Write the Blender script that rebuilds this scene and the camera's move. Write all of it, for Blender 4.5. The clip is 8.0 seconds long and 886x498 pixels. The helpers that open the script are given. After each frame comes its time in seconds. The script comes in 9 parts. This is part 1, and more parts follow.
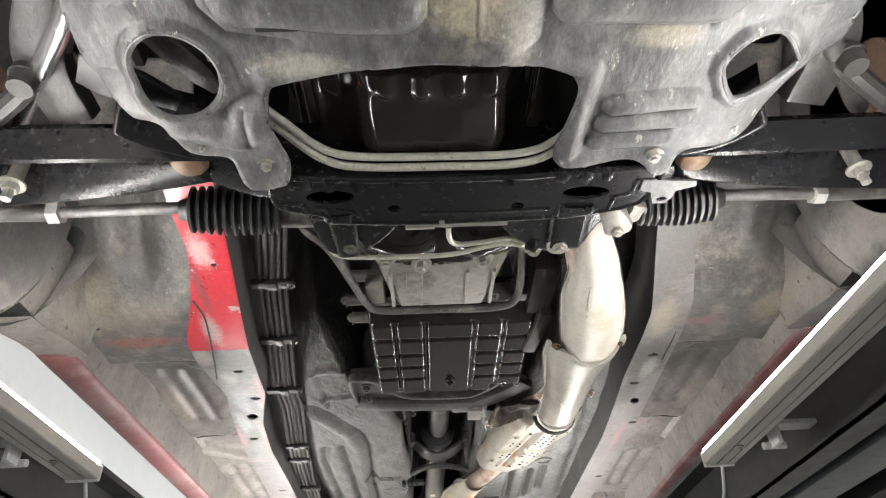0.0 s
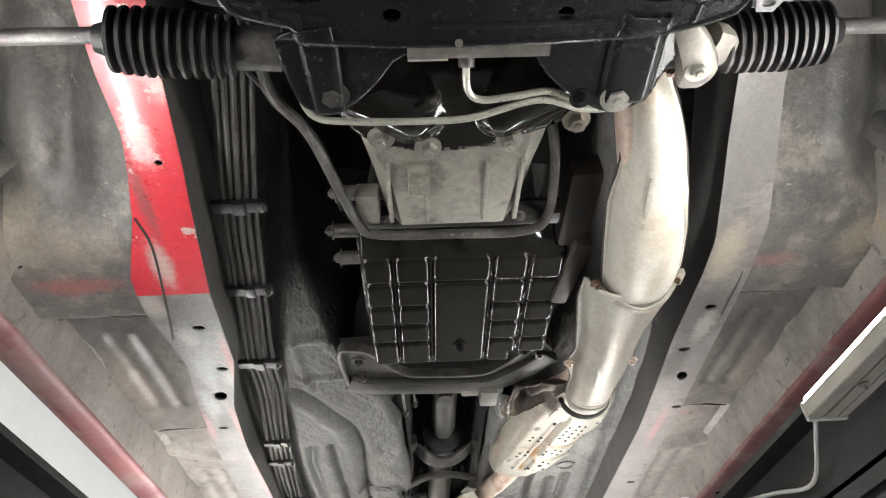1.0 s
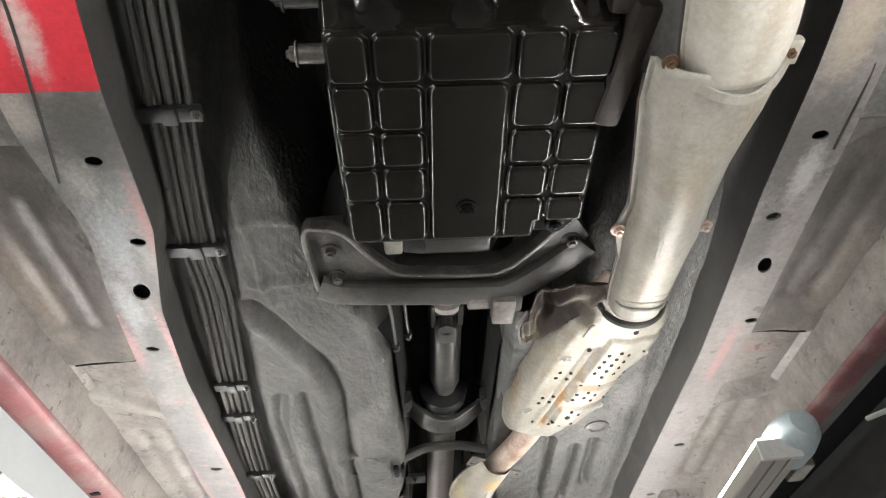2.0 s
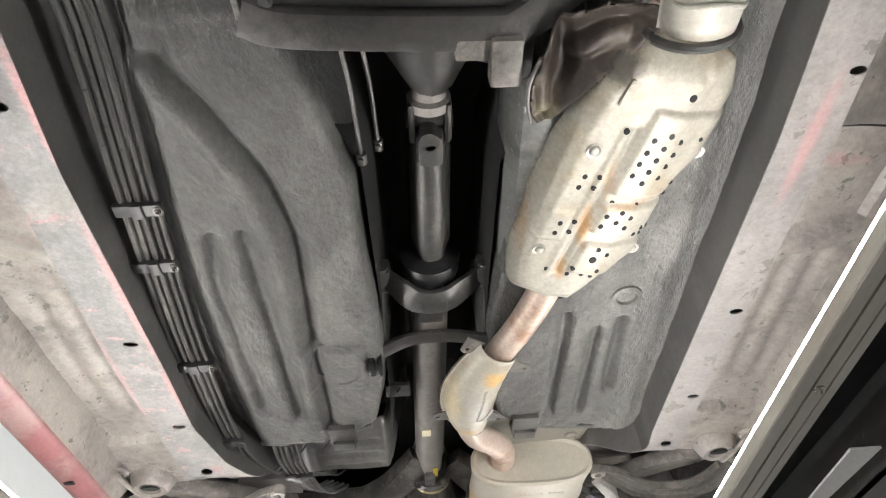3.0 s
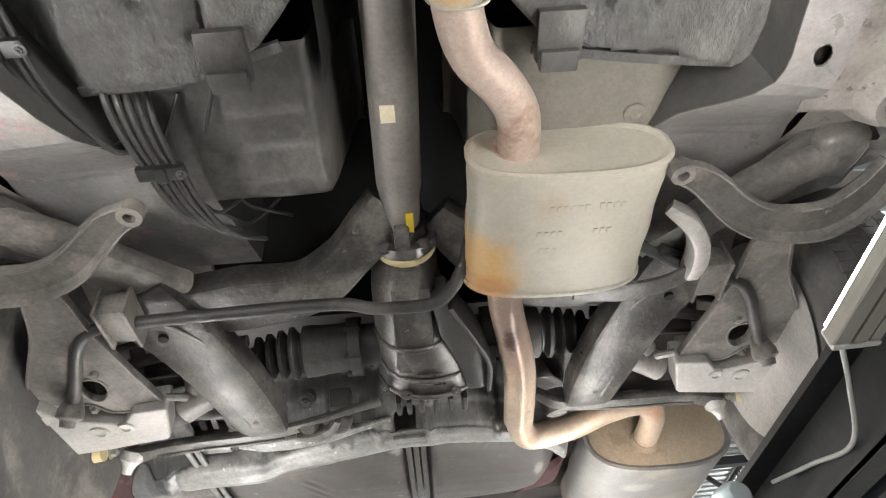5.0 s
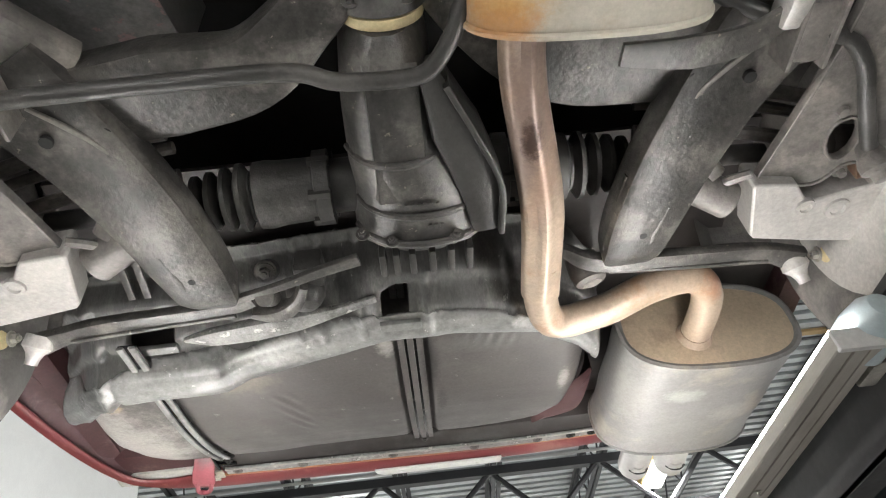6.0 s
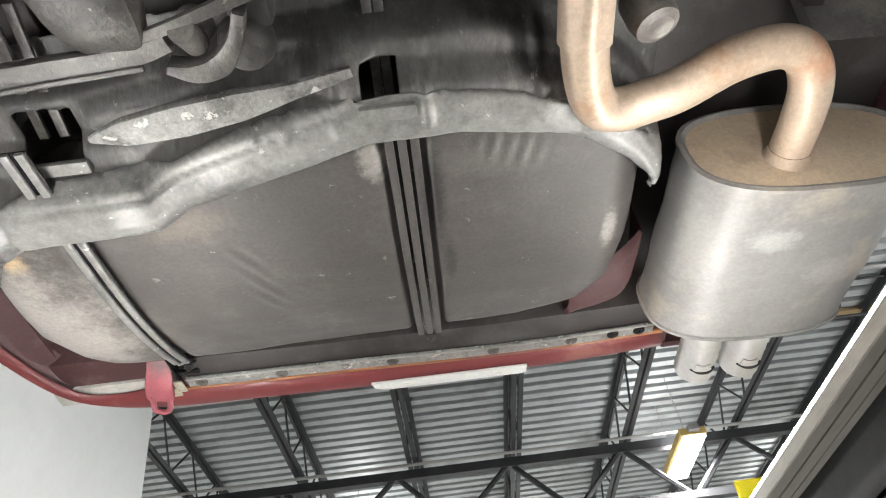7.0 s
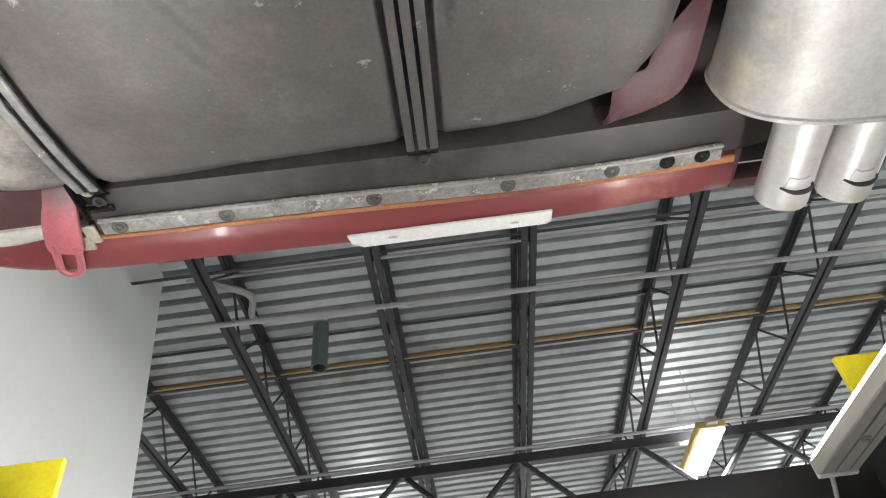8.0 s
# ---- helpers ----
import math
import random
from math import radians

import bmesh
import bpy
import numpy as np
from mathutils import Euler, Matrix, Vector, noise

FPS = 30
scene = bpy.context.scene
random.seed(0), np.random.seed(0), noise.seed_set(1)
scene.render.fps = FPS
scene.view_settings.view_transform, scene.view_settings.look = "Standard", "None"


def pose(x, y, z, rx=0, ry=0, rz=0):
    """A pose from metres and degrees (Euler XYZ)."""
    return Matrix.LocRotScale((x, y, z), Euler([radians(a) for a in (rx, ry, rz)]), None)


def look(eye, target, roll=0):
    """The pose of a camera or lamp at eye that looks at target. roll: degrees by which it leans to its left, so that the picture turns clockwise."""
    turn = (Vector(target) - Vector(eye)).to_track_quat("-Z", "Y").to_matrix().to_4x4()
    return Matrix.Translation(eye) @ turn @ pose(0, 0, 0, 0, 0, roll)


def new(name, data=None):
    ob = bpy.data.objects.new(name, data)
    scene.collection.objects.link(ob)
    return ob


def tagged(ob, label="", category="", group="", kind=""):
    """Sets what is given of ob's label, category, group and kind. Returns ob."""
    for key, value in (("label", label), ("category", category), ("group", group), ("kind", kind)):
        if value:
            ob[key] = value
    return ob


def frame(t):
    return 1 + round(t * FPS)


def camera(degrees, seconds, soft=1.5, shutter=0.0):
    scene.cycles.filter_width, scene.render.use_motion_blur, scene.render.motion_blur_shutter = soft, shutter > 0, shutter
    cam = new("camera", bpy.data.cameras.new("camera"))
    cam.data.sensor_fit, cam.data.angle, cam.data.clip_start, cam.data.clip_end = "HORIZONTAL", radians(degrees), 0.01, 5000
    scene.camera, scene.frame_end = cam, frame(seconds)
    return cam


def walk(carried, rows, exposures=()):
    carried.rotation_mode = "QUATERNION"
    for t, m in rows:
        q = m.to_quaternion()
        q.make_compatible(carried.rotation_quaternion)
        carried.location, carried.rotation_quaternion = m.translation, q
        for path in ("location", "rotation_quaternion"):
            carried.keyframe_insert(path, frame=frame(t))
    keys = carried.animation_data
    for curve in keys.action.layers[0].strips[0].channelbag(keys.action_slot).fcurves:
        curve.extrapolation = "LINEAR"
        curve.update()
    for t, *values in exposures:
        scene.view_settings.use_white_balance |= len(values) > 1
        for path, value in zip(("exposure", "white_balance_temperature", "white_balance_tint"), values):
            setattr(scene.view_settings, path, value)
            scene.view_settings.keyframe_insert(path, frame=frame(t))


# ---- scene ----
# x: across the car, y: from its nose to its tail, z: up. The car stands on a raised drive-on lift.
cam = camera(68.6, 8.0, soft=1.15)
PATH = [
    (0, (-0.035, 0.306, 1.583), (0.029, 1.908, 2.778), -3.3),
    (0.5, (-0.05, 0.478, 1.584), (0.018, 2.037, 2.835), -3.7),
    (1, (-0.052, 0.639, 1.584), (0.02, 2.166, 2.874), -3.8),
    (1.2, (-0.05, 0.721, 1.588), (0.022, 2.233, 2.895), -3.7),
    (2.3, (-0.051, 1.238, 1.589), (0.027, 2.684, 2.968), -4.6),
    (2.5, (-0.051, 1.335, 1.581), (0.028, 2.776, 2.966), -4.7),
    (3, (-0.029, 1.579, 1.564), (0.054, 3.011, 2.957), -5.2),
    (3.5, (-0.017, 1.824, 1.562), (0.068, 3.254, 2.957), -5.6),
    (4, (-0.022, 2.072, 1.563), (0.064, 3.503, 2.957), -6.0),
    (4.5, (-0.023, 2.295, 1.564), (0.072, 3.727, 2.956), -6.7),
    (4.7, (-0.013, 2.391, 1.561), (0.081, 3.822, 2.955), -6.9),
    (5.8, (0.002, 2.896, 1.569), (0.084, 4.334, 2.957), -7.7),
    (6, (-0.003, 2.989, 1.574), (0.075, 4.426, 2.964), -8.0),
    (6.5, (-0.024, 3.219, 1.573), (0.034, 4.652, 2.967), -8.0),
    (7, (-0.013, 3.474, 1.579), (0.023, 4.9, 2.98), -7.9),
    (7.5, (-0.021, 3.726, 1.572), (0.004, 5.142, 2.984), -7.9),
    (8, (-0.035, 3.988, 1.585), (-0.016, 5.392, 3.009), -7.9),
]
walk(cam, [(t, look(eye, target, roll)) for t, eye, target, roll in PATH])

# ---- world and light ----
world = bpy.data.worlds.new("shop_air")
scene.world = world
world.use_nodes = True
wbg = world.node_tree.nodes["Background"]
wbg.inputs[0].default_value = (0.75, 0.82, 0.9, 1)
wbg.inputs[1].default_value = 0.15
scene.view_settings.exposure = 0.0
LED_POWER = 104.0
BAY_WATTS = 560.0
UPLIGHT = 0.09

# ---- building helpers ----
V = Vector


def part(name, bm, material, parent=None, label="", flat=False, sharp=0.6):
    """One mesh object out of a bmesh, under a thing or a part."""
    bmesh.ops.recalc_face_normals(bm, faces=bm.faces)
    for fc in bm.faces:
        fc.smooth = not flat
    for ed in bm.edges:
        if len(ed.link_faces) == 2 and ed.calc_face_angle(0) > sharp:
            ed.smooth = False
    me = bpy.data.meshes.new(name)
    bm.to_mesh(me)
    bm.free()
    me.materials.append(material)
    ob = new(name, me)
    if parent:
        ob.parent = parent
    if label:
        tagged(ob, label)
    return ob


def empty(name, label, category, group="", kind=""):
    return tagged(new(name), label, category, group, kind)


def box(bm, c, size, m=None, bev=0.0):
    r = bmesh.ops.create_cube(bm, size=1.0)
    vs = r["verts"]
    for v in vs:
        v.co = V((v.co.x * size[0], v.co.y * size[1], v.co.z * size[2]))
    if bev:
        es = list({e for v in vs for e in v.link_edges})
        r2 = bmesh.ops.bevel(bm, geom=es, offset=bev, segments=2, affect="EDGES", profile=0.6)
        vs = list({v for v in r2["verts"]} | {v for v in vs if v.is_valid})
    for v in vs:
        v.co = (m @ v.co if m else v.co) + V(c)
    return bm


def smooth_path(pts, n=6):
    """Points of a Catmull-Rom curve through pts."""
    p = [V(q) for q in pts]
    if len(p) < 3:
        return p
    p = [2 * p[0] - p[1]] + p + [2 * p[-1] - p[-2]]
    out = []
    for i in range(1, len(p) - 2):
        for k in range(n):
            t = k / n
            a, b, c, d = p[i - 1], p[i], p[i + 1], p[i + 2]
            out.append(0.5 * ((2 * b) + (c - a) * t + (2 * a - 5 * b + 4 * c - d) * t * t + (3 * b - a - 3 * c + d) * t ** 3))
    out.append(p[-2])
    return out


def loft(bm, rings, caps=True, closed=True):
    rows = [[bm.verts.new(q) for q in ring] for ring in rings]
    n = len(rows[0])
    for a, b in zip(rows, rows[1:]):
        for k in range(n if closed else n - 1):
            bm.faces.new((a[k], a[(k + 1) % n], b[(k + 1) % n], b[k]))
    if caps and closed:
        bm.faces.new(rows[0])
        bm.faces.new(rows[-1][::-1])
    return bm


def frames(path):
    """Side and up vectors along a path, up kept as near to z as can be."""
    out, last = [], None
    for i, q in enumerate(path):
        d = (path[min(i + 1, len(path) - 1)] - path[max(i - 1, 0)]).normalized()
        up = V((0, 0, 1)) if abs(d.z) < 0.93 else (last or V((0, 1, 0)))
        side = d.cross(up).normalized()
        last = side.cross(d).normalized()
        out.append((side, last))
    return out


def lerp_list(v, i, n):
    if isinstance(v, (int, float)):
        return v
    f = i / max(n - 1, 1) * (len(v) - 1)
    k = min(int(f), len(v) - 2)
    return v[k] + (v[k + 1] - v[k]) * (f - k)


def tube(bm, pts, r, seg=12, n=6, squash=1.0):
    path = smooth_path(pts, n)
    fr = frames(path)
    rings = []
    for i, q in enumerate(path):
        a, b = fr[i]
        rr = lerp_list(r, i, len(path))
        rings.append([q + a * rr * math.cos(k * math.tau / seg) + b * rr * squash * math.sin(k * math.tau / seg) for k in range(seg)])
    return loft(bm, rings)


def bar(bm, pts, w, h, n=6, rnd=0.25):
    """A rounded rectangular section swept along a path; w across, h upwards."""
    path = smooth_path(pts, n)
    fr = frames(path)
    rings = []
    for i, q in enumerate(path):
        a, b = fr[i]
        ww, hh = lerp_list(w, i, len(path)) / 2, lerp_list(h, i, len(path)) / 2
        c = min(ww, hh) * rnd
        prof = []
        for sx, sz, a0 in ((1, 1, 0), (-1, 1, 90), (-1, -1, 180), (1, -1, 270)):
            for k in range(3):
                t = radians(a0 + 45 * k)
                prof.append((sx * (ww - c) + c * math.cos(t), sz * (hh - c) + c * math.sin(t)))
        rings.append([q + a * x + b * z for x, z in prof])
    return loft(bm, rings)


def cyl(bm, p0, p1, r0, r1=None, seg=20):
    p0, p1 = V(p0), V(p1)
    r1 = r0 if r1 is None else r1
    d = (p1 - p0).normalized()
    a = d.orthogonal().normalized()
    b = d.cross(a)
    return loft(bm, [[p + (a * math.cos(k * math.tau / seg) + b * math.sin(k * math.tau / seg)) * r for k in range(seg)] for p, r in ((p0, r0), (p1, r1))])


def turned(bm, p0, axis, prof, seg=24, squash=1.0):
    """A turned body: prof is a list of (distance along axis, radius)."""
    p0, d = V(p0), V(axis).normalized()
    a = d.orthogonal().normalized()
    b = d.cross(a)
    return loft(bm, [[p0 + d * s + (a * math.cos(k * math.tau / seg) + b * squash * math.sin(k * math.tau / seg)) * max(r, 1e-4) for k in range(seg)] for s, r in prof])


def plate(bm, outline, holes, z0, z1):
    """A plate with holes that go through it, between the heights z0 and z1 (numbers or functions of x, y)."""
    f0 = z0 if callable(z0) else (lambda x, y: z0)
    f1 = z1 if callable(z1) else (lambda x, y: z1)
    tmp = bmesh.new()
    for ring in [outline] + list(holes):
        vs = [tmp.verts.new((x, y, 0)) for x, y in ring]
        for k in range(len(vs)):
            tmp.edges.new((vs[k], vs[(k + 1) % len(vs)]))
    bmesh.ops.triangle_fill(tmp, edges=tmp.edges[:], use_beauty=True)
    tmp.verts.index_update()
    low = [bm.verts.new((v.co.x, v.co.y, f0(v.co.x, v.co.y))) for v in tmp.verts]
    top = [bm.verts.new((v.co.x, v.co.y, f1(v.co.x, v.co.y))) for v in tmp.verts]
    for fc in tmp.faces:
        ids = [v.index for v in fc.verts]
        bm.faces.new([low[k] for k in ids])
        bm.faces.new([top[k] for k in ids[::-1]])
    for ed in tmp.edges:
        if len(ed.link_faces) == 1:
            i, j = ed.verts[0].index, ed.verts[1].index
            bm.faces.new((low[i], low[j], top[j], top[i]))
    tmp.free()
    return bm


def channel(bm, pts, w, depth, t=0.004, n=6):
    """A pressed channel, open below, with rounded lips, swept along a path."""
    path = smooth_path(pts, n)
    fr = frames(path)
    rings = []
    for i, q in enumerate(path):
        a, b = fr[i]
        h, d = lerp_list(w, i, len(path)) / 2, lerp_list(depth, i, len(path))
        sec = [(-h, -d), (-h, -0.3 * d), (-h + 0.25 * d, 0), (h - 0.25 * d, 0), (h, -0.3 * d), (h, -d), (h - 0.4 * t, -d - 0.4 * t), (h - t, -d), (h - t, -0.4 * d - t * 0.4), (h - 0.3 * d - t, -t), (-h + 0.3 * d + t, -t), (-h + t, -0.4 * d - t * 0.4), (-h + t, -d), (-h + 0.4 * t, -d - 0.4 * t)]
        rings.append([q + a * x + b * z for x, z in sec])
    return loft(bm, rings)


def ell(cx, cy, rx, ry, n=14, turn=0.0):
    c, s = math.cos(turn), math.sin(turn)
    return [(cx + rx * math.cos(k * math.tau / n) * c - ry * math.sin(k * math.tau / n) * s,
             cy + rx * math.cos(k * math.tau / n) * s + ry * math.sin(k * math.tau / n) * c) for k in range(n)]


def stadium(cx, cz, w, h, n=8, p=2.7):
    """A flat-sided oval, w wide and h high."""
    out = []
    for i in range(4 * n):
        t = i * math.tau / (4 * n)
        c, s = math.cos(t), math.sin(t)
        out.append((cx + w / 2 * math.copysign(abs(c) ** (2 / p), c), cz + h / 2 * math.copysign(abs(s) ** (2 / p), s)))
    return out


def bolt(bm, p, d=(0, 0, -1), r=0.009, h=0.008, washer=True):
    d = V(d).normalized()
    p = V(p)
    if washer:
        cyl(bm, p, p + d * 0.0025, r * 1.55, seg=16)
    cyl(bm, p + d * 0.002, p + d * h, r, r * 0.94, seg=6)
    cyl(bm, p + d * h * 0.9, p + d * (h + 0.004), r * 0.5, seg=10)
    return bm


def to_ring(X, Y, ring):
    """The distance to a closed ring and the nearest place on it."""
    best, bx_, by_ = np.full(X.shape, 1e9), X.copy(), Y.copy()
    for (ax, ay), (bx, by) in zip(ring, ring[1:] + ring[:1]):
        ux, uy = bx - ax, by - ay
        t = np.clip(((X - ax) * ux + (Y - ay) * uy) / (ux * ux + uy * uy + 1e-12), 0, 1)
        qx, qy = ax + t * ux, ay + t * uy
        d = np.hypot(X - qx, Y - qy)
        m = d < best
        best, bx_, by_ = np.where(m, d, best), np.where(m, qx, bx_), np.where(m, qy, by_)
    return best, bx_, by_


def round_ring(ring, n=5):
    """A ring with its corners drawn into curves."""
    m = len(ring)
    out = []
    for i in range(m):
        a, b, c = V((*ring[i - 1], 0)), V((*ring[i], 0)), V((*ring[(i + 1) % m], 0))
        p0, p1 = (a + b) / 2, (b + c) / 2
        for k in range(n):
            t = k / n
            q = p0 * (1 - t) ** 2 + b * 2 * t * (1 - t) + p1 * t * t
            out.append((q.x, q.y))
    return out


def sheet(name, x0, x1, y0, y1, step, zf, material, parent=None, label="", keep=None, thick=0.002, rings=()):
    """A pressed panel: the height zf over a grid (numpy arrays in and out), with holes and outline by keep."""
    nx, ny = max(2, int((x1 - x0) / step) + 1), max(2, int((y1 - y0) / step) + 1)
    X, Y = np.meshgrid(np.linspace(x0, x1, nx), np.linspace(y0, y1, ny))
    h = max((x1 - x0) / (nx - 1), (y1 - y0) / (ny - 1))
    ok = np.ones(X.shape, bool) if keep is None else keep(X, Y)
    for k, ring in enumerate(rings):
        # the first ring is the outline, the others are holes; grid points near a ring are drawn onto it
        ok &= inside(X, Y, ring) if k == 0 else ~inside(X, Y, ring)
    for ring in rings:
        d, px, py = to_ring(X, Y, ring)
        hit = d < 0.72 * h
        X, Y, ok = np.where(hit, px, X), np.where(hit, py, Y), ok | hit
    Z = zf(X, Y) + 0 * X
    quad = ok[:-1, :-1] & ok[1:, :-1] & ok[1:, 1:] & ok[:-1, 1:]
    idx = np.arange(nx * ny).reshape(ny, nx)
    fs = np.stack([idx[:-1, :-1][quad], idx[1:, :-1][quad], idx[1:, 1:][quad], idx[:-1, 1:][quad]], 1)
    used = np.unique(fs)
    remap = -np.ones(nx * ny, int)
    remap[used] = np.arange(len(used))
    co = np.stack([X.ravel(), Y.ravel(), Z.ravel()], 1)[used]
    me = bpy.data.meshes.new(name)
    me.from_pydata(co.tolist(), [], remap[fs].tolist())
    me.polygons.foreach_set("use_smooth", [True] * len(me.polygons))
    me.update()
    me.materials.append(material)
    ob = new(name, me)
    if parent:
        ob.parent = parent
    if thick:
        so = ob.modifiers.new("thickness", "SOLIDIFY")
        so.thickness, so.offset = thick, 1.0
    if label:
        tagged(ob, label)
    return ob


def near(X, Y, pts, w, soft=1.0):
    """1 on a polyline, falling smoothly to 0 at the distance w."""
    d = np.full(X.shape, 1e9)
    for (ax, ay), (bx, by) in zip(pts, pts[1:]):
        ux, uy = bx - ax, by - ay
        t = np.clip(((X - ax) * ux + (Y - ay) * uy) / (ux * ux + uy * uy + 1e-12), 0, 1)
        d = np.minimum(d, np.hypot(X - ax - t * ux, Y - ay - t * uy))
    t = np.clip(1 - d / w, 0, 1) ** soft
    return t * t * (3 - 2 * t)


def step(a, b, x):
    t = np.clip((x - a) / (b - a), 0, 1)
    return t * t * (3 - 2 * t)


def inside(X, Y, poly):
    r = np.zeros(X.shape, bool)
    n = len(poly)
    for i in range(n):
        (ax, ay), (bx, by) = poly[i], poly[(i + 1) % n]
        c = ((ay > Y) != (by > Y)) & (X < (bx - ax) * (Y - ay) / (by - ay + 1e-15) + ax)
        r ^= c
    return r


def edge_dist(X, Y, poly):
    d = np.full(X.shape, 1e9)
    for (ax, ay), (bx, by) in zip(poly, poly[1:] + poly[:1]):
        ux, uy = bx - ax, by - ay
        t = np.clip(((X - ax) * ux + (Y - ay) * uy) / (ux * ux + uy * uy), 0, 1)
        d = np.minimum(d, np.hypot(X - ax - t * ux, Y - ay - t * uy))
    return d


def rough_noise(X, Y, s, seed=0.0):
    """Cheap uneven waves for dented sheet metal."""
    return (np.sin(X * s * 1.3 + seed) * np.cos(Y * s + seed * 2) + 0.6 * np.sin(X * s * 2.7 + Y * s * 1.9 + seed * 3) + 0.4 * np.cos(X * s * 4.1 - Y * s * 3.3 + seed)) / 2


# ---- materials ----
def mat(name, col, rough=0.5, metal=0.0, var=0.25, scale=7.0, dirt=None, amount=0.45, dscale=5.0, bump=0.15, bscale=90.0, coat=0.0, stretch=(1, 1, 1), rvar=0.15, chips=None, camount=0.6, cscale=30.0, dist=0.004, speck=0.1, marks=()):
    """A worn surface: colour that varies at two scales, dirt in patches, chips, fine relief and uneven gloss."""
    m = bpy.data.materials.new(name)
    m.use_nodes = True
    nt = m.node_tree
    N, L = nt.nodes, nt.links
    bsdf = N["Principled BSDF"]
    tc = N.new("ShaderNodeTexCoord")
    mp = N.new("ShaderNodeMapping")
    mp.inputs["Scale"].default_value = stretch
    L.new(tc.outputs["Object"], mp.inputs["Vector"])

    def noise_node(s, detail=5.0, r=0.6):
        n = N.new("ShaderNodeTexNoise")
        n.inputs["Scale"].default_value, n.inputs["Detail"].default_value, n.inputs["Roughness"].default_value = s, detail, r
        L.new(mp.outputs["Vector"], n.inputs["Vector"])
        return n.outputs["Fac"]

    def edge_noise(s):
        n = N.new("ShaderNodeTexNoise")
        n.inputs["Scale"].default_value, n.inputs["Detail"].default_value, n.inputs["Roughness"].default_value = s, 9.0, 0.78
        L.new(tc.outputs["Object"], n.inputs["Vector"])
        return n.outputs["Fac"]

    def ramp(src, a, b):
        n = N.new("ShaderNodeMapRange")
        n.interpolation_type = "SMOOTHSTEP"
        n.inputs["From Min"].default_value, n.inputs["From Max"].default_value = a, b
        L.new(src, n.inputs["Value"])
        return n.outputs["Result"]

    def mix(fac, a, b):
        n = N.new("ShaderNodeMix")
        n.data_type = "RGBA"
        L.new(fac, n.inputs["Factor"])
        for sock, v in ((n.inputs["A"], a), (n.inputs["B"], b)):
            if isinstance(v, tuple):
                sock.default_value = (*v, 1)
            else:
                L.new(v, sock)
        return n.outputs["Result"]

    lo, hi = tuple(c * (1 - var) for c in col), tuple(min(c * (1 + var), 1) for c in col)
    big, fine = noise_node(scale), noise_node(scale * 9, 4.0)
    c1 = mix(ramp(big, 0.3, 0.7), lo, hi)
    c2 = mix(ramp(fine, 0.25, 0.75), lo, hi)
    n = N.new("ShaderNodeMix")
    n.data_type = "RGBA"
    n.inputs["Factor"].default_value = 0.4
    L.new(c1, n.inputs["A"])
    L.new(c2, n.inputs["B"])
    out = n.outputs["Result"]
    if dirt:
        d = noise_node(dscale, 8.0, 0.65)
        out = mix(ramp(d, 0.62 - 0.3 * amount, 0.78 - 0.3 * amount), out, dirt)
    if chips:
        d = noise_node(cscale, 6.0, 0.7)
        out = mix(ramp(d, 0.66 - 0.15 * camount, 0.69 - 0.15 * camount), out, chips)
    # marks of their own shape at known places, real staining and painted shade: centre, radii, colour, strength
    for c, rad, scol, force in marks:
        d = N.new("ShaderNodeVectorMath")
        d.operation = "SUBTRACT"
        L.new(tc.outputs["Object"], d.inputs[0])
        d.inputs[1].default_value = c
        e = N.new("ShaderNodeVectorMath")
        e.operation = "DIVIDE"
        L.new(d.outputs[0], e.inputs[0])
        e.inputs[1].default_value = rad
        ln = N.new("ShaderNodeVectorMath")
        ln.operation = "LENGTH"
        L.new(e.outputs[0], ln.inputs[0])
        ad = N.new("ShaderNodeMath")
        ad.operation = "MULTIPLY_ADD"
        L.new(edge_noise(1.8 / max(min(rad), 0.004)), ad.inputs[0])
        ad.inputs[1].default_value = 1.7
        L.new(ln.outputs["Value"], ad.inputs[2])
        n = N.new("ShaderNodeMapRange")
        n.interpolation_type = "SMOOTHSTEP"
        n.inputs["From Min"].default_value, n.inputs["From Max"].default_value = 1.2, 2.05
        n.inputs["To Min"].default_value, n.inputs["To Max"].default_value = force, 0.0
        L.new(ad.outputs[0], n.inputs["Value"])
        out = mix(n.outputs["Result"], out, scol)
    if speck:
        # pits and grit
        pit = N.new("ShaderNodeMapRange")
        pit.inputs["From Min"].default_value, pit.inputs["From Max"].default_value = 0.36, 0.64
        pit.inputs["To Min"].default_value, pit.inputs["To Max"].default_value = 1 - speck, 1 + speck
        L.new(noise_node(150.0, 4.0, 0.75), pit.inputs["Value"])
        sc = N.new("ShaderNodeVectorMath")
        sc.operation = "SCALE"
        L.new(out, sc.inputs[0])
        L.new(pit.outputs["Result"], sc.inputs["Scale"])
        out = sc.outputs[0]
    L.new(out, bsdf.inputs["Base Color"])
    rr = N.new("ShaderNodeMapRange")
    rr.inputs["To Min"].default_value, rr.inputs["To Max"].default_value = max(rough - rvar, 0.03), min(rough + rvar, 1)
    L.new(fine, rr.inputs["Value"])
    L.new(rr.outputs["Result"], bsdf.inputs["Roughness"])
    bsdf.inputs["Metallic"].default_value = metal
    if coat:
        bsdf.inputs["Coat Weight"].default_value = coat
        bsdf.inputs["Coat Roughness"].default_value = 0.08
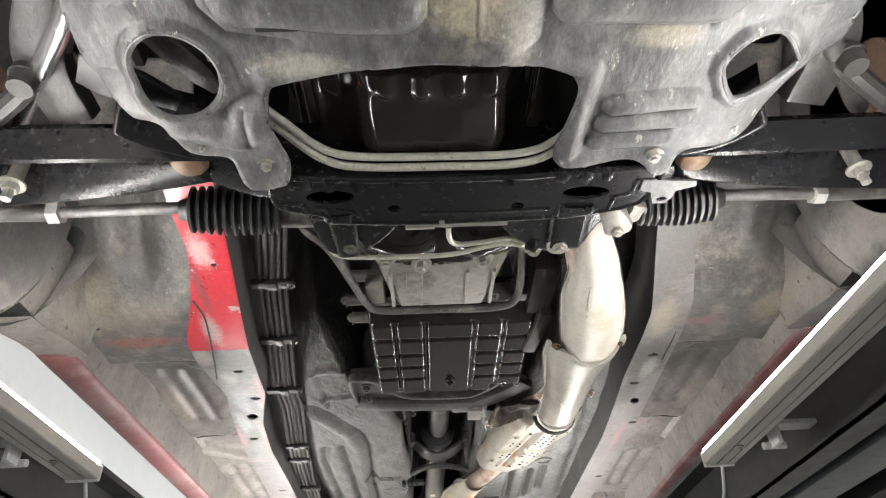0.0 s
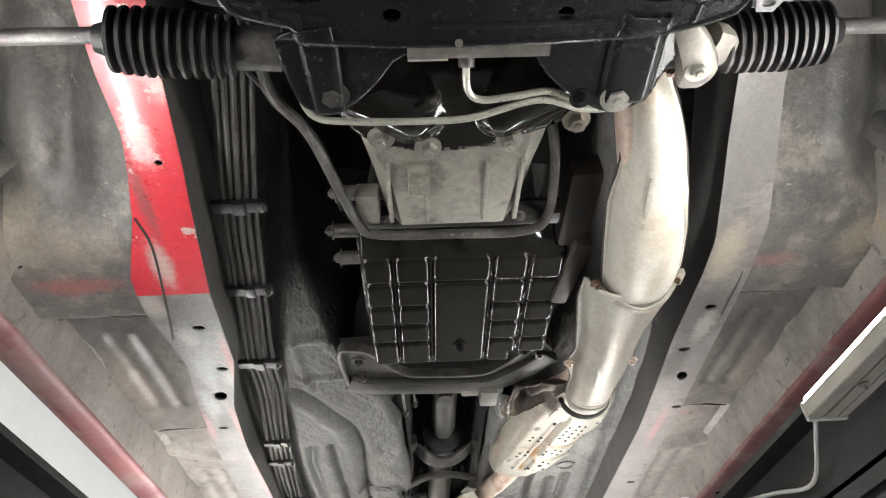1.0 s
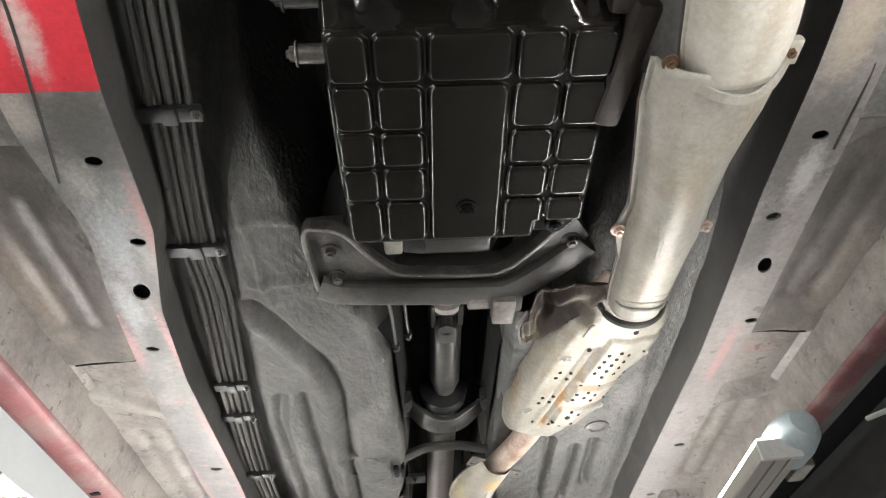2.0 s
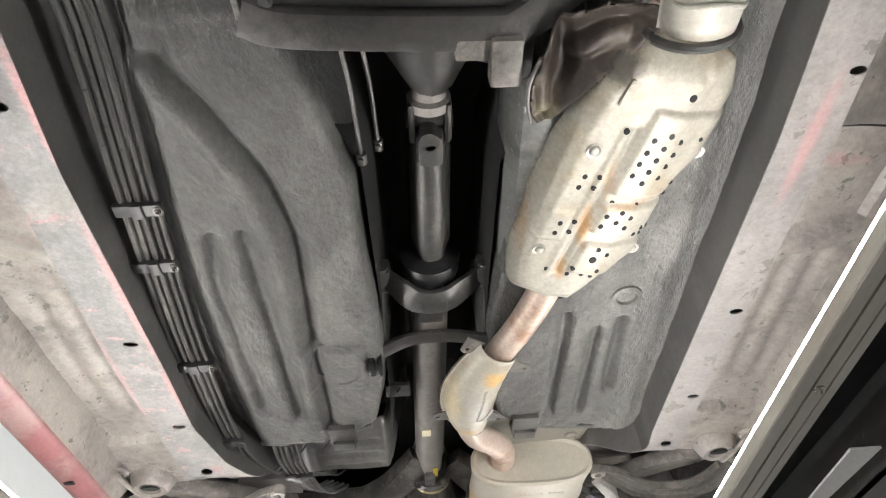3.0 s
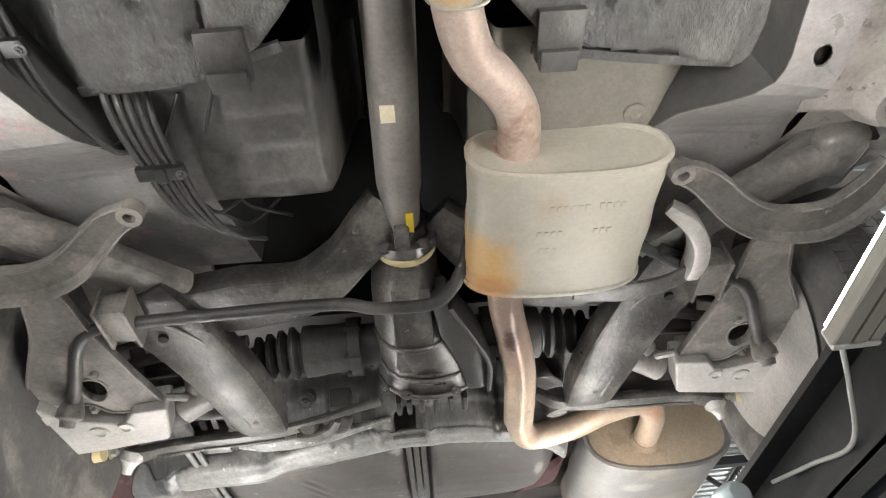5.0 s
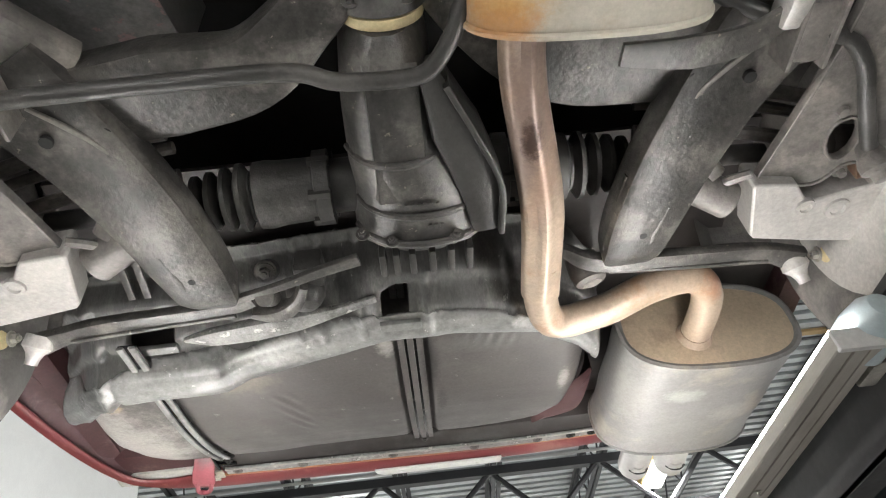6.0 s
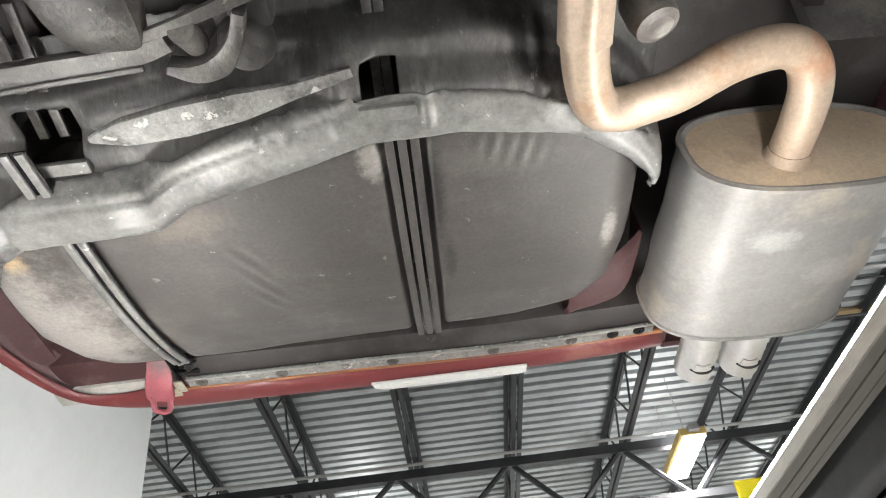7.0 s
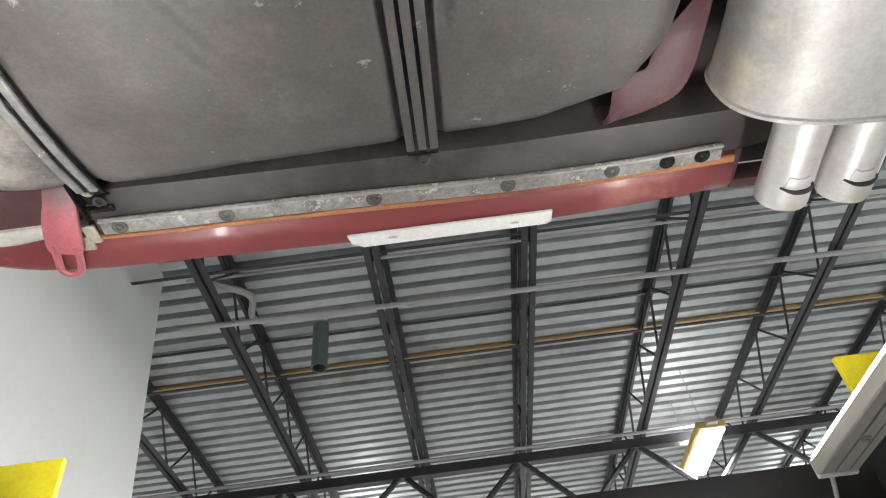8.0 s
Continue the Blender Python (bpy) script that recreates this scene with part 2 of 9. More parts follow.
    if bump:
        b = N.new("ShaderNodeBump")
        b.inputs["Strength"].default_value, b.inputs["Distance"].default_value = bump, dist
        L.new(noise_node(bscale, 6.0, 0.65), b.inputs["Height"])
        L.new(b.outputs["Normal"], bsdf.inputs["Normal"])
    return m


def glow(name, col, power):
    m = bpy.data.materials.new(name)
    m.use_nodes = True
    b = m.node_tree.nodes["Principled BSDF"]
    b.inputs["Base Color"].default_value = (0.9, 0.9, 0.9, 1)
    b.inputs["Emission Color"].default_value = (*col, 1)
    b.inputs["Emission Strength"].default_value = power
    return m


# the dark marks by gearbox, hump and tunnel are shade painted into the floor
M_FLOOR = mat("floor_undercoat", (0.08, 0.079, 0.0755), 0.4, var=0.35, scale=5, dirt=(0.145, 0.1415, 0.1335), amount=0.4, dscale=4, bump=0.75, bscale=60, stretch=(1.2, 0.7, 1), rvar=0.14, dist=0.011, speck=0.2, marks=(((-0.24, 1.45, 2.4), (0.16, 0.44, 0.2), (0.03, 0.029, 0.028), 0.9), ((0.28, 1.4, 2.4), (0.12, 0.4, 0.2), (0.035, 0.034, 0.032), 0.7), ((-0.22, 1.9, 2.32), (0.16, 0.2, 0.18), (0.036, 0.0355, 0.034), 0.75), ((-0.15, 2.08, 2.31), (0.03, 0.06, 0.06), (0.17, 0.165, 0.16), 0.5), ((0.4, 2.35, 2.3), (0.05, 0.1, 0.06), (0.28, 0.27, 0.26), 0.5), ((0.15, 2.12, 2.34), (0.09, 0.26, 0.2), (0.03, 0.0285, 0.027), 0.9)))
M_FLOOR_DIRT = mat("outer_floor_dusty_paint", (0.22, 0.2, 0.187), 0.4, var=0.4, scale=6, dirt=(0.28, 0.255, 0.23), amount=0.5, dscale=9, bump=0.6, bscale=45, chips=(0.11, 0.104, 0.098), camount=0.36, cscale=34, marks=(((-0.6, 1.05, 2.4), (0.06, 0.12, 0.2), (0.1, 0.1, 0.1), 0.7), ((-0.5, 1.5, 2.27), (0.08, 0.05, 0.06), (0.16, 0.13, 0.12), 0.7), ((-0.62, 1.42, 2.27), (0.1, 0.012, 0.06), (0.45, 0.25, 0.24), 0.6), ((0.65, 1.42, 2.27), (0.07, 0.03, 0.06), (0.4, 0.3, 0.2), 0.7), ((-0.55, 2.26, 2.27), (0.08, 0.03, 0.06), (0.5, 0.16, 0.17), 0.7), ((0.62, 2.2, 2.27), (0.08, 0.02, 0.06), (0.45, 0.2, 0.2), 0.5)))
M_TOE = mat("toe_panel_undercoat", (0.125, 0.12, 0.113), 0.42, var=0.35, scale=7, dirt=(0.24, 0.22, 0.195), amount=0.42, dscale=11, bump=0.7, bscale=45, chips=(0.3, 0.28, 0.25), camount=0.12, cscale=40, speck=0.16, marks=(((-0.62, 1.5, 2.27), (0.09, 0.025, 0.06), (0.32, 0.1, 0.09), 0.7), ((-0.5, 1.53, 2.27), (0.05, 0.02, 0.06), (0.3, 0.12, 0.11), 0.6), ((-0.69, 1.36, 2.28), (0.07, 0.12, 0.08), (0.36, 0.32, 0.26), 0.6), ((-0.6, 1.41, 2.27), (0.1, 0.05, 0.06), (0.2, 0.175, 0.145), 0.7), ((0.68, 1.46, 2.27), (0.05, 0.05, 0.06), (0.36, 0.31, 0.24), 0.6), ((0.55, 1.5, 2.27), (0.06, 0.02, 0.06), (0.3, 0.13, 0.12), 0.5), ((-0.56, 1.28, 2.3), (0.06, 0.05, 0.1), (0.045, 0.044, 0.043), 0.7), ((0.6, 1.25, 2.3), (0.05, 0.05, 0.1), (0.05, 0.049, 0.047), 0.7)))
# outer floor colour darkened for the shade of the recess behind the lip
M_MIDPANEL = mat("recess_shaded_paint", (0.115, 0.105, 0.097), 0.4, var=0.3, scale=6, dirt=(0.19, 0.172, 0.155), amount=0.36, dscale=8, bump=0.5, bscale=45, chips=(0.06, 0.056, 0.052), camount=0.25, cscale=30, stretch=(1, 0.6, 1), speck=0.14, marks=(((-0.58, 1.72, 2.3), (0.06, 0.05, 0.06), (0.05, 0.048, 0.045), 0.7), ((0.6, 1.75, 2.3), (0.07, 0.06, 0.06), (0.06, 0.057, 0.053), 0.6), ((-0.68, 1.9, 2.3), (0.04, 0.15, 0.06), (0.24, 0.2, 0.165), 0.6), ((0.69, 1.95, 2.3), (0.04, 0.14, 0.06), (0.24, 0.21, 0.18), 0.6)))
M_RAIL = mat("rail_worn_paint", (0.175, 0.171, 0.17), 0.4, var=0.3, scale=9, dirt=(0.25, 0.238, 0.228), amount=0.42, dscale=8, bump=0.35, bscale=60, chips=(0.3, 0.2, 0.2), camount=0.5, cscale=20, speck=0.14, marks=(((-0.415, 1.74, 2.24), (0.014, 0.13, 0.05), (0.36, 0.17, 0.17), 0.85), ((-0.462, 2.02, 2.24), (0.014, 0.14, 0.05), (0.38, 0.19, 0.19), 0.8), ((-0.482, 2.35, 2.24), (0.01, 0.2, 0.05), (0.36, 0.19, 0.19), 0.7), ((-0.486, 2.62, 2.24), (0.01, 0.1, 0.05), (0.36, 0.19, 0.19), 0.7), ((-0.532, 1.98, 2.24), (0.014, 0.09, 0.05), (0.4, 0.22, 0.22), 0.7), ((-0.565, 2.55, 2.24), (0.01, 0.2, 0.05), (0.38, 0.22, 0.22), 0.5), ((-0.47, 1.75, 2.24), (0.03, 0.09, 0.05), (0.27, 0.29, 0.31), 0.8), ((-0.5, 1.9, 2.24), (0.02, 0.09, 0.05), (0.33, 0.34, 0.35), 0.8), ((-0.47, 1.63, 2.24), (0.02, 0.035, 0.05), (0.36, 0.35, 0.33), 0.7), ((-0.44, 1.55, 2.24), (0.06, 0.09, 0.05), (0.08, 0.077, 0.072), 0.9), ((-0.45, 1.85, 2.24), (0.02, 0.12, 0.05), (0.1, 0.096, 0.09), 0.75), ((-0.49, 1.97, 2.24), (0.02, 0.05, 0.05), (0.08, 0.077, 0.073), 0.7), ((-0.5, 1.53, 2.24), (0.025, 0.04, 0.05), (0.4, 0.36, 0.33), 0.7), ((-0.495, 2.14, 2.24), (0.02, 0.06, 0.05), (0.16, 0.155, 0.145), 0.6)))
M_RAIL_R = mat("rail_grey_paint", (0.225, 0.21, 0.205), 0.42, var=0.25, scale=8, dirt=(0.28, 0.26, 0.25), amount=0.4, dscale=7, bump=0.35, bscale=60, chips=(0.16, 0.15, 0.14), camount=0.45, cscale=16, marks=(((0.42, 1.2, 2.25), (0.08, 0.28, 0.06), (0.13, 0.126, 0.12), 0.8), ((0.46, 1.62, 2.24), (0.06, 0.14, 0.05), (0.1, 0.096, 0.09), 0.75), ((0.455, 1.8, 2.24), (0.03, 0.09, 0.05), (0.09, 0.086, 0.08), 0.7), ((0.475, 1.66, 2.24), (0.02, 0.06, 0.05), (0.46, 0.45, 0.43), 0.7), ((0.45, 1.45, 2.24), (0.03, 0.08, 0.05), (0.42, 0.36, 0.28), 0.6), ((0.5, 2.1, 2.24), (0.012, 0.12, 0.05), (0.42, 0.22, 0.22), 0.6)))
M_RED = mat("red_repair_paint", (0.5, 0.035, 0.05), 0.32, var=0.15, scale=5, bump=0.08, bscale=60, coat=0.3, chips=(0.5, 0.44, 0.42), camount=0.42, cscale=13, marks=(((-0.415, 1.2, 2.26), (0.022, 0.05, 0.05), (0.62, 0.4, 0.4), 0.9), ((-0.455, 1.43, 2.24), (0.02, 0.06, 0.04), (0.5, 0.4, 0.38), 0.9), ((-0.44, 1.3, 2.25), (0.012, 0.09, 0.04), (0.16, 0.08, 0.08), 0.7), ((-0.36, 1.1, 2.27), (0.03, 0.05, 0.05), (0.6, 0.33, 0.33), 0.8)))
M_REDBODY = mat("red_body_paint", (0.18, 0.038, 0.04), 0.45, var=0.12, scale=3, dirt=(0.3, 0.12, 0.1), amount=0.25, dscale=6, bump=0.03, bscale=30, coat=0.2, speck=0.06)
M_REDDUST = mat("red_sill_dusty", (0.21, 0.085, 0.086), 0.5, var=0.25, scale=6, dirt=(0.26, 0.165, 0.158), amount=0.6, dscale=7, bump=0.1, bscale=70)
M_TRAY = mat("splash_guard_plastic", (0.115, 0.116, 0.118), 0.4, var=0.5, scale=7, dirt=(0.2, 0.198, 0.192), amount=0.42, dscale=14, bump=0.45, bscale=55, chips=(0.4, 0.38, 0.33), camount=0.16, cscale=42, stretch=(1.5, 0.7, 1), speck=0.2, marks=(((0.02, 0.62, 2.14), (0.05, 0.1, 0.05), (0.5, 0.44, 0.33), 0.8), ((-0.45, 0.65, 2.18), (0.06, 0.08, 0.06), (0.5, 0.47, 0.38), 0.8), ((0.22, 0.7, 2.14), (0.04, 0.02, 0.05), (0.42, 0.38, 0.3), 0.7), ((-0.15, 0.725, 2.14), (0.06, 0.015, 0.05), (0.4, 0.38, 0.33), 0.7), ((0.07, 0.7, 2.14), (0.02, 0.06, 0.05), (0.42, 0.4, 0.36), 0.7), ((0.0, 0.71, 2.14), (0.03, 0.02, 0.05), (0.09, 0.09, 0.09), 0.6)))
M_GLOSS = mat("gloss_black_enamel", (0.011, 0.01, 0.0085), 0.1, var=0.4, scale=9, bump=0.03, bscale=30, rvar=0.04, speck=0.06)
M_SATIN = mat("satin_black_paint", (0.009, 0.009, 0.01), 0.26, var=0.4, scale=9, dirt=(0.02, 0.019, 0.018), amount=0.2, bump=0.05, bscale=30, rvar=0.05)
M_DUSTBLK = mat("dusty_black_steel", (0.038, 0.0365, 0.0345), 0.42, var=0.4, scale=9, dirt=(0.088, 0.084, 0.08), amount=0.42, bump=0.5, bscale=40)
M_GREYSTEEL = mat("dusty_grey_steel", (0.055, 0.052, 0.049), 0.38, 0.1, var=0.5, scale=10, dirt=(0.13, 0.122, 0.113), amount=0.45, dscale=13, bump=0.55, bscale=45, chips=(0.24, 0.215, 0.18), camount=0.1, cscale=55, speck=0.2)
M_ARM = mat("dusty_brown_grey_steel", (0.138, 0.128, 0.119), 0.42, 0.05, var=0.45, scale=10, dirt=(0.235, 0.215, 0.195), amount=0.45, dscale=11, bump=0.4, bscale=45, speck=0.14)
M_LEG = mat("grimy_subframe_paint", (0.046, 0.0435, 0.0405), 0.38, 0.05, var=0.7, scale=9, dirt=(0.13, 0.121, 0.111), amount=0.5, dscale=9, bump=0.6, bscale=45, chips=(0.22, 0.2, 0.165), camount=0.06, cscale=60, speck=0.2)
M_LIGHTSTEEL = mat("light_oxidised_alloy", (0.42, 0.405, 0.385), 0.45, 0.3, var=0.2, scale=10, dirt=(0.26, 0.25, 0.23), amount=0.3, bump=0.25, bscale=60)
M_ALU = mat("cast_aluminium_oily", (0.33, 0.315, 0.28), 0.42, 0.35, var=0.3, scale=9, dirt=(0.14, 0.13, 0.11), amount=0.35, dscale=9, bump=0.35, bscale=60)
M_SHIELD = mat("cream_heat_shield", (0.385, 0.367, 0.322), 0.42, 0.1, var=0.16, scale=6, dirt=(0.33, 0.29, 0.22), amount=0.36, dscale=8, bump=0.25, bscale=35, chips=(0.42, 0.27, 0.16), camount=0.05, cscale=18, speck=0.1, marks=(((0.06, 2.68, 2.25), (0.04, 0.06, 0.06), (0.42, 0.25, 0.12), 0.6), ((0.11, 2.64, 2.25), (0.03, 0.03, 0.05), (0.3, 0.2, 0.14), 0.6), ((0.07, 2.86, 2.26), (0.06, 0.03, 0.05), (0.45, 0.24, 0.1), 0.6), ((0.09, 2.77, 2.245), (0.03, 0.05, 0.03), (0.6, 0.58, 0.54), 0.7), ((0.25, 2.2, 2.22), (0.02, 0.1, 0.05), (0.42, 0.28, 0.14), 0.55), ((0.2, 2.36, 2.22), (0.04, 0.03, 0.05), (0.38, 0.26, 0.14), 0.5), ((0.29, 1.62, 2.18), (0.02, 0.06, 0.05), (0.36, 0.28, 0.2), 0.5)))
M_DOWNPIPE = mat("pale_cream_heat_shield", (0.58, 0.555, 0.49), 0.4, 0.1, var=0.14, scale=6, dirt=(0.46, 0.41, 0.32), amount=0.3, dscale=8, bump=0.2, bscale=35, speck=0.08, marks=(((0.215, 1.08, 2.2), (0.02, 0.06, 0.05), (0.42, 0.32, 0.22), 0.6), ((0.3, 1.4, 2.17), (0.015, 0.1, 0.05), (0.36, 0.3, 0.22), 0.5)))
M_JOINT = mat("stained_joint_shield", (0.4, 0.377, 0.32), 0.4, 0.1, var=0.15, scale=8, dirt=(0.36, 0.3, 0.22), amount=0.35, dscale=9, bump=0.15, bscale=40, speck=0.08, marks=(((0.03, 2.75, 2.26), (0.022, 0.1, 0.03), (0.55, 0.47, 0.3), 0.8), ((0.085, 2.77, 2.24), (0.03, 0.07, 0.03), (0.55, 0.54, 0.52), 0.7), ((0.11, 2.645, 2.25), (0.028, 0.03, 0.03), (0.6, 0.36, 0.12), 0.85), ((0.06, 2.845, 2.26), (0.035, 0.018, 0.04), (0.5, 0.3, 0.1), 0.75), ((0.07, 2.7, 2.24), (0.02, 0.04, 0.03), (0.38, 0.36, 0.33), 0.6)))
M_CATSKIN = mat("perforated_shield_skin", (0.34, 0.32, 0.273), 0.42, 0.1, var=0.16, scale=6, dirt=(0.32, 0.28, 0.21), amount=0.36, dscale=9, bump=0.22, bscale=35, speck=0.12, marks=(((0.223, 2.246, 2.246), (0.012, 0.05, 0.05), (0.36, 0.2, 0.08), 0.8), ((0.197, 2.340, 2.246), (0.012, 0.03, 0.05), (0.36, 0.22, 0.1), 0.8), ((0.246, 2.163, 2.246), (0.01, 0.04, 0.05), (0.3, 0.2, 0.12), 0.6), ((0.277, 2.210, 2.246), (0.05, 0.006, 0.05), (0.36, 0.23, 0.12), 0.6), ((0.131, 2.225, 2.266), (0.012, 0.1, 0.05), (0.3, 0.19, 0.1), 0.6), ((0.235, 1.991, 2.256), (0.03, 0.03, 0.05), (0.07, 0.062, 0.055), 0.9), ((0.209, 2.048, 2.256), (0.02, 0.03, 0.05), (0.2, 0.17, 0.14), 0.6)))
M_PIPE = mat("heat_tinted_pipe", (0.55, 0.44, 0.37), 0.38, 0.25, var=0.2, scale=9, dirt=(0.38, 0.24, 0.17), amount=0.35, dscale=9, bump=0.12, bscale=90)
M_TAILPIPE = mat("tan_oxidised_pipe", (0.47, 0.37, 0.28), 0.38, 0.2, var=0.16, scale=9, dirt=(0.42, 0.27, 0.17), amount=0.3, dscale=8, bump=0.1, bscale=30, marks=(((0.17, 3.47, 2.28), (0.07, 0.24, 0.08), (0.23, 0.165, 0.14), 0.9), ((0.163, 3.52, 2.266), (0.017, 0.042, 0.03), (0.05, 0.026, 0.018), 1.0), ((0.185, 3.62, 2.27), (0.02, 0.1, 0.03), (0.42, 0.28, 0.2), 0.6), ((0.56, 3.97, 2.37), (0.05, 0.05, 0.05), (0.5, 0.22, 0.1), 0.6)))
M_MUFFLER = mat("rust_stained_muffler", (0.46, 0.43, 0.365), 0.5, 0.1, var=0.12, scale=7, dirt=(0.4, 0.33, 0.24), amount=0.3, dscale=5, bump=0.14, bscale=18, speck=0.06, marks=(((0.10, 3.29, 2.27), (0.075, 0.08, 0.09), (0.56, 0.33, 0.1), 0.85), ((0.12, 3.34, 2.26), (0.05, 0.03, 0.06), (0.45, 0.2, 0.05), 0.7), ((0.2, 3.16, 2.25), (0.03, 0.03, 0.03), (0.4, 0.3, 0.2), 0.5)))
M_REARMUF = mat("scuffed_muffler_steel", (0.245, 0.238, 0.232), 0.42, 0.1, var=0.16, scale=7, dirt=(0.36, 0.325, 0.28), amount=0.35, dscale=6, bump=0.3, bscale=22, speck=0.08, marks=(((0.55, 4.27, 2.28), (0.05, 0.03, 0.03), (0.55, 0.55, 0.54), 0.5), ((0.44, 4.3, 2.32), (0.04, 0.12, 0.08), (0.36, 0.35, 0.33), 0.7), ((0.68, 4.36, 2.28), (0.06, 0.04, 0.03), (0.42, 0.4, 0.38), 0.6)))
M_REARFACE = mat("tan_muffler_end", (0.6, 0.49, 0.36), 0.4, 0.15, var=0.12, scale=6, dirt=(0.44, 0.34, 0.25), amount=0.35, bump=0.08)
M_CHROME = mat("dull_chrome", (0.6, 0.6, 0.6), 0.2, 0.9, var=0.15, bump=0.05, speck=0.06)
M_TANK = mat("dusty_tank_steel", (0.074, 0.067, 0.064), 0.5, var=0.2, scale=4, dirt=(0.112, 0.103, 0.098), amount=0.38, dscale=4, bump=0.3, bscale=18, chips=(0.2, 0.195, 0.185), camount=0.04, cscale=30, speck=0.14, marks=(((-0.70, 4.19, 2.38), (0.03, 0.035, 0.06), (0.6, 0.42, 0.2), 0.95), ((-0.75, 4.4, 2.41), (0.17, 0.26, 0.16), (0.42, 0.395, 0.37), 0.9), ((0.0, 4.15, 2.36), (0.022, 0.12, 0.06), (0.022, 0.02, 0.019), 0.9), ((0.02, 4.32, 2.37), (0.012, 0.07, 0.06), (0.028, 0.026, 0.025), 0.7), ((-0.085, 4.06, 2.36), (0.025, 0.05, 0.06), (0.4, 0.38, 0.36), 0.7), ((0.12, 4.09, 2.36), (0.09, 0.04, 0.06), (0.13, 0.127, 0.122), 0.5), ((0.3, 4.28, 2.38), (0.015, 0.05, 0.06), (0.4, 0.38, 0.36), 0.6), ((-0.4, 4.15, 2.38), (0.08, 0.05, 0.06), (0.2, 0.17, 0.14), 0.6)))
M_GALV = mat("galvanised_shield", (0.235, 0.235, 0.228), 0.4, 0.2, var=0.4, scale=6, dirt=(0.1, 0.099, 0.095), amount=0.42, dscale=7, bump=0.35, bscale=40, chips=(0.55, 0.54, 0.52), camount=0.12, cscale=45, speck=0.12, marks=(((-0.3, 4.02, 2.35), (0.2, 0.03, 0.04), (0.42, 0.42, 0.4), 0.6), ((-0.42, 3.97, 2.42), (0.1, 0.03, 0.05), (0.55, 0.54, 0.52), 0.8), ((0.1, 3.95, 2.38), (0.12, 0.05, 0.08), (0.16, 0.155, 0.15), 0.7), ((-0.68, 4.0, 2.38), (0.04, 0.06, 0.08), (0.35, 0.2, 0.12), 0.5)))
M_TANKFRONT = mat("dark_streaked_sheet", (0.085, 0.084, 0.081), 0.4, var=0.45, scale=6, dirt=(0.17, 0.167, 0.16), amount=0.38, dscale=9, bump=0.4, bscale=30, chips=(0.26, 0.255, 0.245), camount=0.08, cscale=50, stretch=(1.6, 0.6, 0.6), speck=0.18)
M_FLAKE = mat("flaking_zinc", (0.26, 0.258, 0.25), 0.45, 0.15, var=0.4, scale=14, dirt=(0.1, 0.098, 0.094), amount=0.4, dscale=20, bump=0.6, bscale=45, chips=(0.5, 0.49, 0.47), camount=0.5, cscale=40, speck=0.2)
M_RUBBER = mat("black_rubber", (0.014, 0.014, 0.015), 0.4, var=0.3, scale=14, dirt=(0.05, 0.048, 0.045), amount=0.25, bump=0.1, bscale=140)
M_TYRE = mat("tyre_rubber", (0.085, 0.082, 0.078), 0.7, var=0.3, scale=12, dirt=(0.2, 0.185, 0.17), amount=0.45, bump=0.1, bscale=160)
M_RUST = mat("rusty_brake_disc", (0.22, 0.14, 0.1), 0.65, 0.2, var=0.3, scale=14, dirt=(0.3, 0.2, 0.14), amount=0.5, bump=0.3, bscale=160)
M_SHAFT = mat("dark_shaft_steel", (0.075, 0.073, 0.07), 0.38, 0.45, var=0.3, scale=9, dirt=(0.17, 0.165, 0.16), amount=0.4, bump=0.12, bscale=100)
M_GREYSHAFT = mat("dusty_shaft_paint", (0.24, 0.22, 0.21), 0.5, 0.2, var=0.2, scale=8, dirt=(0.3, 0.28, 0.26), amount=0.4, bump=0.12, bscale=100)
M_LINE = mat("coated_brake_line", (0.05, 0.049, 0.047), 0.32, 0.1, var=0.25, scale=12, dirt=(0.12, 0.116, 0.11), amount=0.35, bump=0.08)
M_PALE = mat("pale_plated_tube", (0.5, 0.5, 0.43), 0.32, 0.5, var=0.15, scale=12, dirt=(0.36, 0.36, 0.3), amount=0.3, bump=0.04, speck=0.14)
M_ZINC = mat("zinc_bolt", (0.4, 0.385, 0.35), 0.35, 0.7, var=0.25, scale=30, dirt=(0.22, 0.19, 0.155), amount=0.35, bump=0.1)
M_BRASS = mat("cream_bush", (0.62, 0.52, 0.3), 0.5, 0.0, var=0.15, bump=0.1)
M_COPPER = mat("orange_bush", (0.12, 0.07, 0.04), 0.45, 0.2, var=0.2, bump=0.1)
# near-black that stands in for shade in recesses, holes and gaps
M_DARK = mat("recess_shade", (0.008, 0.008, 0.008), 0.85, var=0.3, bump=0.0, speck=0.0)
M_YELLOW = mat("yellow_paint_mark", (0.75, 0.55, 0.03), 0.5, var=0.1, bump=0.05, speck=0.06)
M_TAG = mat("cream_label", (0.75, 0.68, 0.5), 0.6, var=0.1, bump=0.05, speck=0.06)
M_WHITE = mat("white_plastic", (0.78, 0.78, 0.77), 0.4, var=0.05, bump=0.03, speck=0.06)
M_PINK = mat("pink_faded_paint", (0.36, 0.1, 0.12), 0.45, var=0.15, dirt=(0.4, 0.19, 0.19), amount=0.35, bump=0.1, marks=(((-0.633, 4.59, 2.48), (0.07, 0.075, 0.07), (0.17, 0.11, 0.115), 0.95),))
M_FILLER = mat("grey_white_filler", (0.55, 0.54, 0.5), 0.6, var=0.12, dirt=(0.4, 0.38, 0.35), amount=0.4, bump=0.15)
